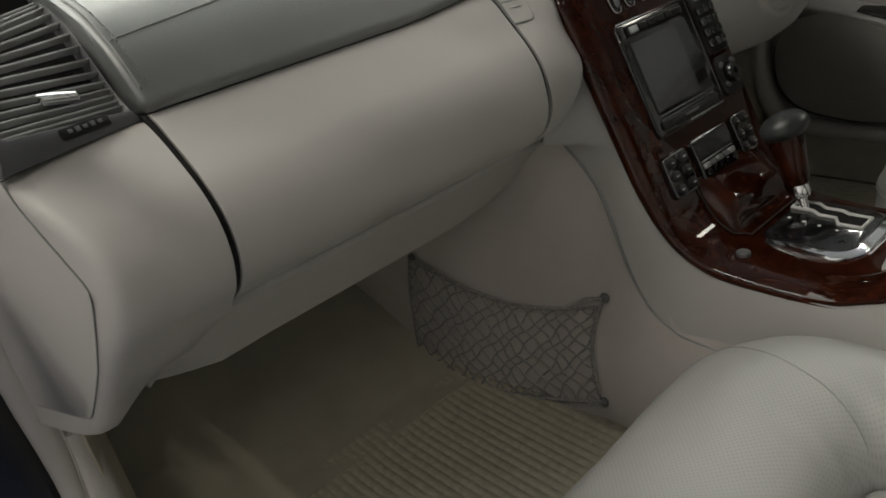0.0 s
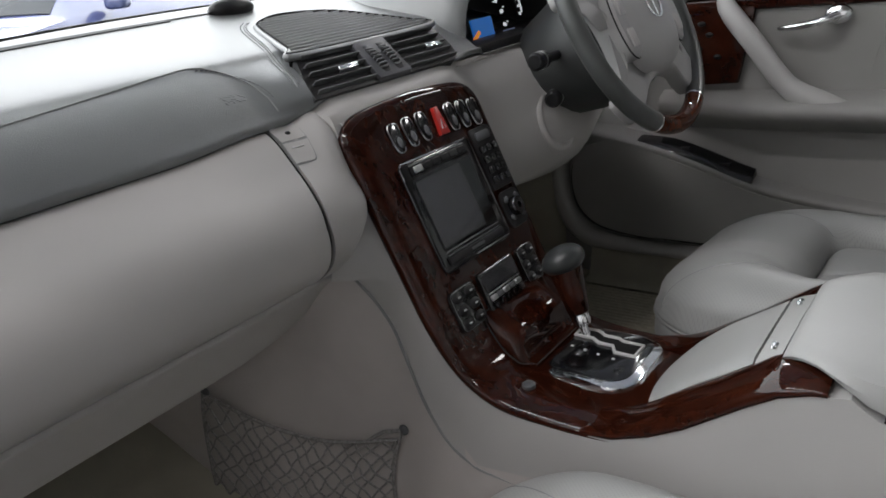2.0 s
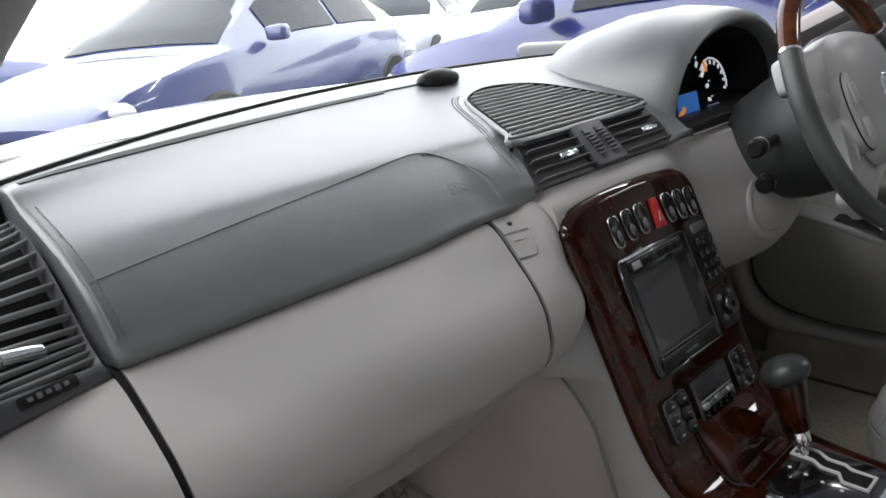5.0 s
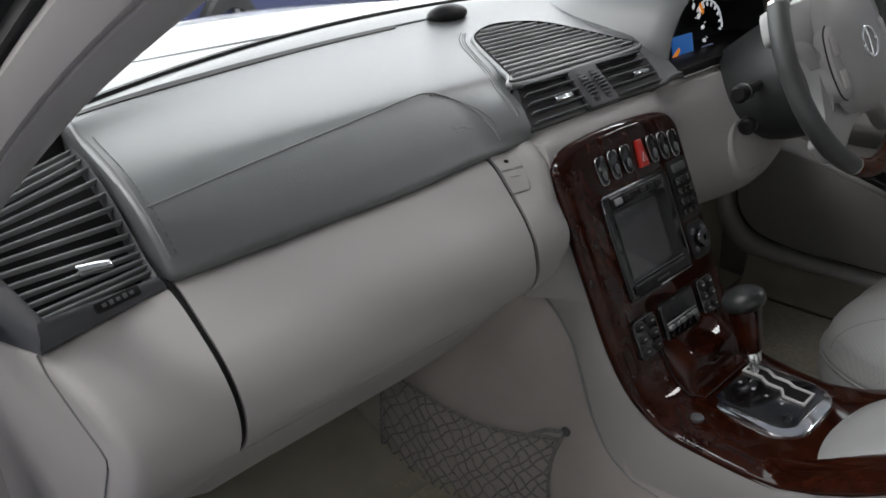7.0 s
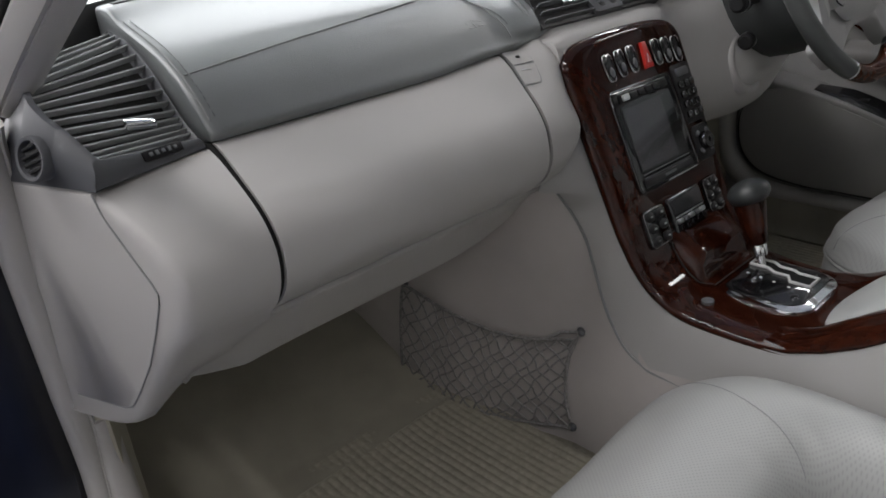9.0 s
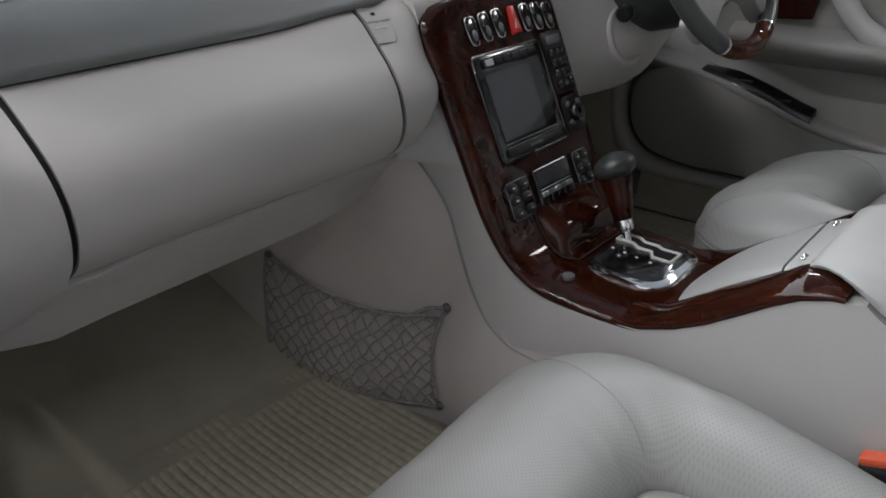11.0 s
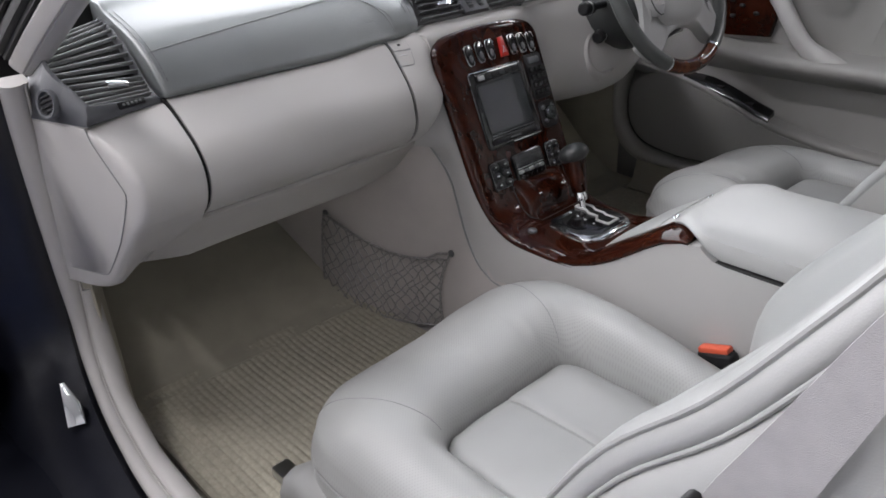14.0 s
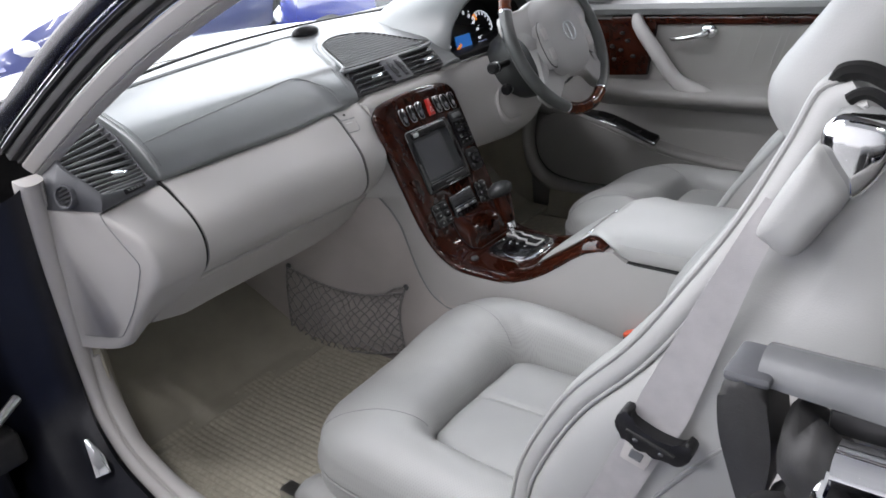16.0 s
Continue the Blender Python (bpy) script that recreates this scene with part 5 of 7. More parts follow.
        part("back_seam", tube(spline(pts, 3), 0.0022, 5), M_SEAM, st)
    # headrest
    hm = pose(cx, fy + 0.087 - 0.80, tz + 0.548, 36)
    part("headrest", rbox(0, 0, 0.035, 0.30, 0.115, 0.24, 0.048, 6, hm), M_SEAT, st, "thick pale leather headrest", 1.4)
    for s in (-1, 1):
        part("headrest_post", tube([hm @ Vector((s * 0.06, -0.005, -0.03)), hm @ Vector((s * 0.06, -0.005, -0.10))], 0.007, 10), M_CHROME, st, "chrome post")
    return st


def spline_rows(rows, n=3):
    """Smooths a stack of sections by adding curved ones between them."""
    cols = [spline([r[j] for r in rows], n) for j in range(len(rows[0]))]
    return [[c[i] for c in cols] for i in range(len(cols[0]))]


pseat = build_seat("passenger_seat", "pale grey perforated leather passenger seat with reclined backrest", -0.354, -0.162, 0.470, 1, 0.025, 0.0)
dseat = build_seat("driver_seat", "pale grey leather driver seat behind the steering wheel", 0.405, -0.160, 0.512, -1, 0.060, 0.0)

# flat flank of the driver backrest beside the console, with a rolled front edge
flank = spline([(-0.535, 0.584), (-0.543, 0.599), (-0.575, 0.654), (-0.616, 0.711), (-0.679, 0.796), (-0.737, 0.856), (-0.766, 0.886)], 4)
edge_ = [(y - 0.16, z - 0.06) for y, z in flank[::-1]]
part("back_flank", prism(flank + edge_, 0.166, 0.20, axes((0, 0, 0), (0, 1, 0), (0, 0, 1), (1, 0, 0)), 0.004, 2), M_TRIM2, dseat, "flat grey flank of the backrest")
part("flank_roll", tube([(0.176, y, z) for y, z in flank], 0.011, 10), M_SEAT, dseat, "rolled leather edge")
# side shell of the passenger backrest: from its piped front edge back over the flank
lead = spline([(-0.545, 0.44), (-0.569, 0.521), (-0.591, 0.599), (-0.650, 0.704), (-0.720, 0.785), (-0.767, 0.855), (-0.806, 0.919), (-0.837, 0.985), (-0.852, 1.020), (-0.872, 1.032)], 4)
rows, welt_a, welt_b = [], [], []
for i, (y, z) in enumerate(lead):
    t = i / (len(lead) - 1)
    ya, za = lead[max(0, i - 1)]
    yb, zb = lead[min(len(lead) - 1, i + 1)]
    d = Vector((0, yb - ya, zb - za)).normalized()
    n_ = Vector((0, -d.z, d.y))
    if n_.y > 0:
        n_ = -n_
    n_ = (n_ * 0.6 + Vector((0, -0.9, -0.30)) * 0.4).normalized()
    dep = lin(t, [(0, 0.20), (0.3, 0.24), (0.6, 0.20), (0.85, 0.12), (1, 0.06)])
    k = 0.030 * sm(0.80, 1.02, z)
    c = Vector((0, y, z))
    prof = ((-0.548, 0.000), (-0.562, 0.000), (-0.572, 0.003), (-0.580, 0.009), (-0.584, 0.017), (-0.584, 0.023), (-0.580, 0.027), (-0.588, 0.032), (-0.597, 0.045), (-0.600, min(0.056, 0.25 * dep + 0.026)), (-0.602, min(0.068, 0.26 * dep + 0.028)), (-0.6025, min(0.080, 0.28 * dep + 0.029)), (-0.603, 0.30 * dep + 0.03), (-0.603, 0.60 * dep + 0.02), (-0.597, 0.85 * dep + 0.01), (-0.575, dep), (-0.50, dep), (-0.50, 0.01))
    pts = [c + n_ * w + Vector((x + k, 0, 0)) for x, w in prof]
    rows.append([(p.x + (0.024 if p.x < -0.55 else 0) * math.exp(-((p.y + 0.856) / 0.024) ** 2 - ((p.z - 0.880) / 0.024) ** 2), p.y, p.z) for p in pts])  # with the scoop under the belt outlet
    welt_a.append(tuple(c + n_ * 0.0045 + Vector((-0.576 + k, 0, 0))))
    welt_b.append(tuple(c + n_ * 0.0265 + Vector((-0.5845 + k, 0, 0))))
part("side_shell", loft(rows, True, True), M_SEAT, pseat, "smooth pale side shell", 1.2)
part("bolster_piping", tube(welt_a, 0.0030, 8), M_SEAT, pseat, "pale piping")
part("bolster_piping", tube(welt_b, 0.0022, 8), M_SEAT, pseat, "pale piping")
pm = axes((-0.572, 0, 0), (0, 1, 0), (0, 0, 1), (-1, 0, 0))


def pad_plate(name, outline, h, material, lab):
    """A plate with a domed face, on the flank of the backrest."""
    o_ = spline(outline, 4, True)
    cy_, cz_ = sum(p[0] for p in o_) / len(o_), sum(p[1] for p in o_) / len(o_)
    rows_ = [[tuple(pm @ Vector((cy_ + (y - cy_) * k, cz_ + (z - cz_) * k, w))) for y, z in o_] for k, w in ((1, -0.02), (1, h * 0.35), (0.97, h * 0.6), (0.90, h * 0.8), (0.75, h * 0.92), (0.4, h), (0.02, h))]
    return part(name, loft(rows_, True, True), material, pseat, lab, 1.0)


pad_plate("release_plate", [(-0.8708, 1.0043), (-0.8757, 1.0095), (-0.8821, 1.0114), (-0.8951, 1.0099), (-0.9094, 1.0053), (-0.9128, 0.9874), (-0.9082, 0.9726), (-0.9012, 0.9609), (-0.8928, 0.9522), (-0.8891, 0.9559), (-0.8787, 0.9712), (-0.8691, 0.9865), (-0.8684, 0.998)], 0.016, M_CHROME, "bright domed chrome release plate")
# black tube stands in for the shade between headrest and shell
part("headrest_shade", tube(spline([(-0.545, -0.8621, 1.0232), (-0.545, -0.8686, 1.0288), (-0.545, -0.8751, 1.0321), (-0.545, -0.8859, 1.0322), (-0.545, -0.8983, 1.0268), (-0.545, -0.9079, 1.0216)], 4), [0.002, 0.003, 0.004, 0.005, 0.006] + [0.007] * 12 + [0.007, 0.007, 0.006, 0.005], 8), M_VOID, pseat, "black strip painting the shade under the headrest")
part("cover_gap", tube(spline([(-0.592, -0.8849, 1.0244), (-0.592, -0.8896, 1.0278), (-0.592, -0.8956, 1.0293), (-0.592, -0.902, 1.0271), (-0.592, -0.9098, 1.0221)], 4), 0.0042, 8), M_VOID, pseat, "dark gap behind the release plate")
pad_plate("belt_outlet_cover", [(-0.832, 0.922), (-0.840, 0.942), (-0.853, 0.968), (-0.868, 0.991), (-0.880, 0.978), (-0.891, 0.957), (-0.877, 0.930), (-0.864, 0.909), (-0.852, 0.9075), (-0.841, 0.914)], 0.031, M_SEAT, "smooth pale cover over the belt outlet")
ln = spline([(-0.601, -0.90, 0.792), (-0.6035, -0.845, 0.747), (-0.604, -0.807, 0.707), (-0.604, -0.761, 0.640), (-0.603, -0.735, 0.58)], 5)
part("shell_joint", tube(ln, 0.002, 5), M_SEAM, pseat)

# ---- seat belt and buckle ----
belt = thing("seat_belt", "pale grey seat belt hanging beside the passenger seat", "seat belt")
path = spline([(-0.585, -0.845, 0.945), (-0.597, -0.836, 0.922), (-0.604, -0.822, 0.886), (-0.610, -0.800, 0.826), (-0.613, -0.777, 0.764), (-0.614, -0.765, 0.733), (-0.613, -0.738, 0.67), (-0.611, -0.70, 0.58), (-0.600, -0.67, 0.48), (-0.590, -0.66, 0.36)], 5)
rows = []
for i, p in enumerate(path):
    t = i / (len(path) - 1)
    a, b = Vector(path[max(0, i - 1)]), Vector(path[min(len(path) - 1, i + 1)])
    d = (b - a).normalized()
    acr = Vector((-0.25, 0.0, 0.0)).cross(d)
    acr = Vector((0.15, -1, -0.35)).normalized()
    acr = (acr - d * acr.dot(d)).normalized()
    nn = acr.cross(d)
    w = lin(t, [(0, 0.009), (0.2, 0.0125), (0.33, 0.0175), (0.45, 0.0225), (0.55, 0.022), (0.62, 0.019), (1, 0.019)])
    c = Vector(p)
    rows.append([tuple(c + acr * w * u + nn * h) for u, h in ((-1, 0.0007), (-0.5, 0.0012), (0, 0.0014), (0.5, 0.0012), (1, 0.0007), (1, -0.0007), (0, -0.0002), (-1, -0.0007))])
part("webbing", loft(rows, True, True), M_BELT, belt, "pale woven webbing", 1.0)
gm = axes(Vector((-0.620, -0.768, 0.726)), Vector((0.10, -0.93, -0.35)).normalized(), Vector((0.0, -0.35, 0.93)).normalized(), Vector((-1, 0, 0)))
grip = spline([(-0.034, 0.016), (-0.026, 0.019), (-0.022, 0.010), (0.0, 0.006), (0.022, 0.010), (0.026, 0.019), (0.034, 0.014), (0.034, -0.004), (0.026, -0.013), (0.010, -0.012), (0.0, -0.016), (-0.014, -0.016), (-0.022, -0.011), (-0.033, -0.006)], 3, True)
tgp = part("tongue_grip", prism(grip, -0.006, 0.007, gm, 0.003, 3), M_BLACK, belt, "black plastic tongue grip", 0.9)
part("grip_slot", rbox(0, -0.001, 0.0072, 0.046, 0.0045, 0.002, 0.001, 1, gm), M_GAP, tgp)
for u in (-0.012, 0.012):
    part("grip_pip", ball((u, -0.007, 0.007), 0.0026, gm, 1, 0.8, 0.5, 10, 6), M_DKGREY, tgp)
bm = prism([(-0.020, -0.012), (0.008, -0.012), (0.006, -0.040), (-0.018, -0.040)], -0.001, 0.002, gm, 0.001)
tg = part("tongue", bm, M_TRIM, belt, "pale grey tongue")
part("tongue_hole", rbox(-0.006, -0.028, 0.0016, 0.013, 0.012, 0.002, 0.001, 1, gm), M_SLAT, tg)
bk = thing("belt_buckle", "black seat belt buckle with bright orange release button", "belt buckle")
BKM = pose(-0.1225, -0.519, 0.492, -20)
part("buckle_body", rbox(0, -0.002, -0.062, 0.021, 0.052, 0.120, 0.006, 3, BKM), M_BLACK, bk)
part("button_well", rbox(0, 0, -0.004, 0.0185, 0.046, 0.006, 0.002, 2, BKM), M_GAP, bk)
part("release_button", rbox(0, 0, 0.001, 0.0165, 0.044, 0.010, 0.003, 2, BKM), M_ORANGE, bk, "orange release button")

# belt beside the driver's backrest
dbelt = thing("seat_belt", "pale grey seat belt lying along the driver backrest", "seat belt")
way = spline([(0.500, -0.697, 0.871), (0.500, -0.665, 0.828), (0.500, -0.6416, 0.792), (0.500, -0.6198, 0.765), (0.503, -0.599, 0.741)], 5)
rows = []
for p in way:
    c = Vector(p)
    rows.append([tuple(c + Vector((u * 0.020, -u * 0.004, h + u * 0.003))) for u, h in ((-1, 0.001), (0, 0.002), (1, 0.001), (1, -0.001), (0, 0.0), (-1, -0.001))])
part("webbing", loft(rows, True, True), M_BELT, dbelt, "pale woven webbing", 1.0)
part("guide", rbox(0, 0, 0, 0.060, 0.020, 0.026, 0.007, 3, pose(0.500, -0.619, 0.764, 35)), M_BLACK, dbelt, "black belt guide")

# ---- floor, mats, sills ----
def carpet(x0, x1, name, lab):
    prof = [(-1.95, 0.270), (-1.1, 0.270), (-0.2, 0.270), (0.18, 0.272), (0.26, 0.285), (0.32, 0.325), (0.40, 0.405), (0.50, 0.505), (0.60, 0.62), (0.62, 0.70)]
    pr = spline(prof, 4)
    rows = [[(x, y, z) for x in np.linspace(x0, x1, 8)] for y, z in pr]
    tagged(part(name, sheet(rows, 0.02), M_CARPET), lab, "carpet", "", "structure")


carpet(-0.72, -0.12, "floor_carpet", "beige-grey carpet in the passenger footwell")
carpet(0.12, 0.80, "floor_carpet", "beige-grey carpet in the driver footwell")


def mat_rug(x0, x1, y0, y1, name, lab):
    rows = []
    n = int((x1 - x0) / 0.0122)
    xs_ = []
    for i in range(n):
        c = x0 + (i + 0.5) * (x1 - x0) / n
        xs_ += [(c - 0.0060, 0.0008), (c - 0.0046, 0.0026), (c - 0.001, 0.0034), (c + 0.0030, 0.0031), (c + 0.0048, 0.0009)]
    random.seed(3)
    wob = [random.uniform(-0.0005, 0.0005) for _ in xs_]
    ys = np.linspace(y0, y1, 24)
    for y in ys:
        z = 0.2845 + 0.020 * sm(0.16, 0.30, y)
        rows.append([(x + w + 0.004 * math.sin(5 * y + x * 7), y, z + h * (1 - 0.75 * sm(y1 - 0.09, y1, y))) for (x, h), w in zip(xs_, wob)])
    t = thing(name, lab, "floor mat")
    tagged(part("ribbed_top", loft(rows), M_MAT, t, "", 3.0), "ribbed beige pile", "", "", "stuff")
    part("backing", rbox((x0 + x1) / 2, (y0 + y1) / 2, 0.2775, x1 - x0 - 0.004, y1 - y0 - 0.004, 0.010, 0.003), M_MATLOW, t)


mat_rug(-0.662, -0.150, -0.50, 0.235, "floor_mat", "ribbed beige floor mat in the passenger footwell")
mat_rug(0.20, 0.68, -0.50, 0.20, "floor_mat", "ribbed beige floor mat in the driver footwell")
# toe-board carpet pad above the mat
rows = [[(x, y, z + 0.0105 + 0.0015 * math.sin(31 * x + 17 * y)) for x in np.linspace(-0.660, -0.200 + 0.05 * sm(0.30, 0.2, y), 22)] for y, z in spline([(0.205, 0.2735), (0.235, 0.2775), (0.26, 0.286), (0.32, 0.326), (0.40, 0.405), (0.50, 0.505), (0.58, 0.60)], 5)]
tagged(part("toe_board_pad", sheet(rows, 0.008), M_TOE), "beige carpet pad on the toe board", "carpet", "", "structure")
# seal and carpet of the driver's sill, running up in front of the door
inn = spline([(0.18, 0.66), (0.212, 0.60), (0.228, 0.548), (0.234, 0.500), (0.216, 0.432), (0.163, 0.383), (0.060, 0.369), (-0.036, 0.369), (-1.0, 0.369)], 4)
out_ = spline([(0.235, 0.66), (0.250, 0.60), (0.262, 0.545), (0.262, 0.470), (0.236, 0.390), (0.170, 0.346), (0.060, 0.342), (-0.036, 0.342), (-1.0, 0.342)], 4)
rows = [[(0.778, ya, za), (0.757, ya, za), (0.745, ya + (yb - ya) * 0.15, za + (zb - za) * 0.15), (0.738, ya + (yb - ya) * 0.4, za + (zb - za) * 0.4), (0.738, ya + (yb - ya) * 0.75, za + (zb - za) * 0.75), (0.743, yb, zb), (0.778, yb, zb)] for (ya, za), (yb, zb) in zip(inn, out_)]
tagged(part("sill_seal", loft(rows, True, True), M_TRIM, None, "", 1.2), "soft grey seal along the driver sill", "sill trim", "", "structure")
rows = [[(x, y, z) for x, z in ((0.700, 0.280), (0.716, 0.286), (0.730, 0.305), (0.740, 0.346), (0.750, 0.350))] for y in np.linspace(0.17, -1.0, 12)]
tagged(part("sill_carpet", sheet(rows, 0.006), M_TOE), "beige-grey carpet up the driver sill", "carpet", "", "structure")
rows = [[(x, y, z) for z in (0.25, 0.36, 0.48, 0.60, 0.70)] for x, y in ((0.760, 0.245), (0.745, 0.265), (0.735, 0.34), (0.725, 0.64))]
tagged(part("kick_panel", sheet(rows, 0.01), M_TOE), "beige-grey carpet on the driver kick panel", "carpet", "", "structure")
rows = [[(x, y, z + 0.0105) for x in np.linspace(0.19, 0.735, 10)] for y, z in spline([(0.175, 0.2735), (0.235, 0.2775), (0.26, 0.286), (0.32, 0.326), (0.40, 0.405), (0.50, 0.505), (0.58, 0.60)], 5)]
tagged(part("toe_board_pad", sheet(rows, 0.008), M_TOE), "beige carpet pad on the driver toe board", "carpet", "", "structure")
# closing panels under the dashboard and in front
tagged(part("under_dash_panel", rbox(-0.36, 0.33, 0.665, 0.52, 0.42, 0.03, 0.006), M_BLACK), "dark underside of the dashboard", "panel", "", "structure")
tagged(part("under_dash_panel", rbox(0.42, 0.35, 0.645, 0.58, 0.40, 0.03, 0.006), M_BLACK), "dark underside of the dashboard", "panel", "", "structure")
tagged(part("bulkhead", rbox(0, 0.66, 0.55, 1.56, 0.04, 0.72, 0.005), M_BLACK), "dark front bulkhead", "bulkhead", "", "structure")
tagged(part("rear_bulkhead", rbox(0, -1.95, 0.65, 1.5, 0.05, 0.8, 0.02), M_LINER), "rear seat wall", "wall", "", "structure")
# kick panel at the left of the footwell
rows = [[(x, y, z) for z in (0.25, 0.36, 0.48, 0.60, 0.70)] for x, y in ((-0.690, 0.19), (-0.672, 0.215), (-0.664, 0.28), (-0.655, 0.36), (-0.650, 0.45), (-0.650, 0.64))]
tagged(part("kick_panel", sheet(rows, 0.02), M_TOE), "beige carpet on the kick panel", "carpet", "", "structure")

# frame of the door opening: a soft seal down the pillar and along the sill, and the sill cover inside it
FRAME = spline([(-0.704, 0.140, 0.872), (-0.705, 0.145, 0.851), (-0.703, 0.165, 0.751), (-0.700, 0.181, 0.626), (-0.699, 0.190, 0.540), (-0.702, 0.184, 0.488), (-0.710, 0.154, 0.447), (-0.720, 0.098, 0.416), (-0.731, 0.012, 0.404), (-0.742, -0.12, 0.400), (-0.745, -0.40, 0.400), (-0.745, -0.80, 0.402), (-0.742, -1.05, 0.42)], 6)


def frame_normal(i):
    a, b = FRAME[max(0, i - 1)], FRAME[min(len(FRAME) - 1, i + 1)]
    d = Vector((0, b[1] - a[1], b[2] - a[2])).normalized()
    nn = Vector((0, d.z, -d.y))
    return nn if nn.dot(Vector((0, -1, 0.6))) > 0 else -nn


sill = thing("door_sill_trim", "pale grey seal and sill cover round the foot of the door opening", "sill trim", "", "structure")
rows = []
for i, (x, y, z) in enumerate(FRAME):
    nn = frame_normal(i)
    w = lin(i / (len(FRAME) - 1), [(0, 0.018), (0.28, 0.0165), (0.40, 0.012), (0.55, 0.010), (1, 0.010)])
    rows.append([tuple(Vector((x + a * w, y, z)) + nn * (h * w)) for a, h in ((1.0, -0.9), (1.02, 0.0), (0.92, 0.42), (0.72, 0.60), (0.62, 0.50), (0.52, 0.64), (0.15, 0.80), (-0.35, 0.82), (-0.75, 0.62), (-1.0, 0.15), (-1.0, -0.9))])
part("seal", loft(rows, True, True), M_TRIM, sill, "soft grey door seal with a groove", 1.0)
rows = []
for i, (x, y, z) in enumerate(FRAME):
    if z > 0.552 and y > 0.1:
        continue
    nn = frame_normal(i)
    xo = x + 0.009
    xi = max(xo + 0.012, lin(-y, [(-0.19, -0.663), (-0.15, -0.672), (-0.10, -0.685), (0.04, -0.702), (0.2, -0.706), (1, -0.706)]))
    rows.append([tuple(Vector((u, y, z)) + nn * h) for u, h in ((xo, -0.03), (xo, 0.006), (xo + 0.003, 0.0095), (xo + 0.006, 0.0105), (0.5 * (xo + xi), 0.0095), (xi - 0.006, 0.0045), (xi - 0.001, -0.002), (xi + 0.002, -0.014), (xi + 0.004, -0.045), (xi + 0.004, -0.07))])
part("sill_cover", loft(rows, True, True), M_TRIM, sill, "smooth grey sill cover", 1.0)

# painted body outside the opening
body = thing("body_side", "dark navy painted door jamb and rear quarter of the car", "car body", "", "structure")
rows = []
for i, (x, y, z) in enumerate(FRAME):
    rows.append([(x - 0.019, y - 0.004, z - 0.006), (x - 0.030, y - 0.002, z - 0.012), (x - 0.052, y + 0.004, z - 0.020), (x - 0.060, y + 0.016, z - 0.030), (x - 0.085, y + 0.020, z - 0.035), (x - 0.115, y + 0.05, z - 0.05), (-0.865, y + 0.20, z - 0.12), (-0.70, y + 0.20, z - 0.12), (x + 0.005, y + 0.02, z - 0.03)])
part("jamb", loft(rows, True, True), M_JAMB, body, "dark navy door jamb", 1.0)
part("front_wing", rbox(-0.885, 0.55, 0.62, 0.05, 0.75, 0.62, 0.03, 3), M_JAMB, body, "navy front wing edge")
part("outer_sill", rbox(-0.845, -0.55, 0.30, 0.10, 1.6, 0.13, 0.03, 3), M_JAMB, body)
pn = Vector((-0.28, -0.80, 0.53)).normalized()
px_ = Vector((0, 0, 1)).cross(pn).normalized()
KP = axes(Vector((-0.763, 0.098, 0.432)), px_, pn.cross(px_), pn)
part("kick_plate", prism([(-0.012, -0.030), (0.012, -0.030), (0.010, 0.0), (-0.004, 0.034), (-0.010, 0.034)], -0.008, 0.003, KP, 0.002), M_CHROME, body, "bright sill end plate")
part("sill_step", rbox(-0.800, -0.40, 0.352, 0.075, 1.06, 0.020, 0.006, 3), M_DKGREY, body, "dark grey sill step")

# A-pillar with its trim, seal and the painted frame outside
pil = thing("windscreen_pillar", "grey trimmed windscreen pillar with black seals", "pillar", "", "structure")
PILLAR = spline([(-0.690, 0.175, 0.875), (-0.684, 0.10, 0.917), (-0.672, -0.02, 0.982), (-0.660, -0.15, 1.045), (-0.645, -0.30, 1.105), (-0.622, -0.50, 1.172), (-0.60, -0.70, 1.225), (-0.585, -1.0, 1.27)], 4)
ACROSS, OUTER, DEEP = Vector((0.75, -0.15, -0.35)), Vector((-0.51, 0.40, 0.735)), Vector((0.85, 0.26, 0.45))


def pillar_strip(name, material, sec, lab=""):
    """A strip along the pillar; sec: loops of (across the cabin side, along the outer side, depth)."""
    rows = [[tuple(Vector(p) + ACROSS * a + OUTER * c + DEEP * d) for a, c, d in sec] for p in PILLAR]
    return part(name, loft(rows, True, True), material, pil, lab, 0.8)


pillar_strip("pillar_trim", M_TRIM, ((0.031, 0, 0.002), (0.026, 0, -0.001), (0.014, 0, 0.0), (0.012, 0, 0.002), (0.012, 0.006, 0.012), (0.02, 0.012, 0.024), (0.036, 0.004, 0.014)), "grey woven pillar trim")
pillar_strip("pillar_seal", M_TRIM, ((0.0115, -0.001, 0.003), (0.012, 0.002, -0.001), (0.012, 0.012, -0.002), (0.012, 0.020, -0.001), (0.012, 0.023, 0.003), (0.012, 0.021, 0.014), (0.012, 0.002, 0.014)), "pale inner seal")
pillar_strip("pillar_rubber", M_RUBBER, ((0.012, 0.0235, 0.005), (0.012, 0.027, 0.0), (0.012, 0.032, 0.003), (0.012, 0.038, -0.003), (0.012, 0.046, 0.0), (0.012, 0.049, 0.004), (0.012, 0.053, -0.001), (0.012, 0.057, 0.003), (0.012, 0.056, 0.016), (0.012, 0.025, 0.016)), "black rubber seal")
pillar_strip("pillar_bright_strip", M_CHROME, ((0.012, 0.0575, 0.003), (0.012, 0.0585, -0.002), (0.012, 0.061, -0.002), (0.012, 0.062, 0.003), (0.012, 0.060, 0.010)))
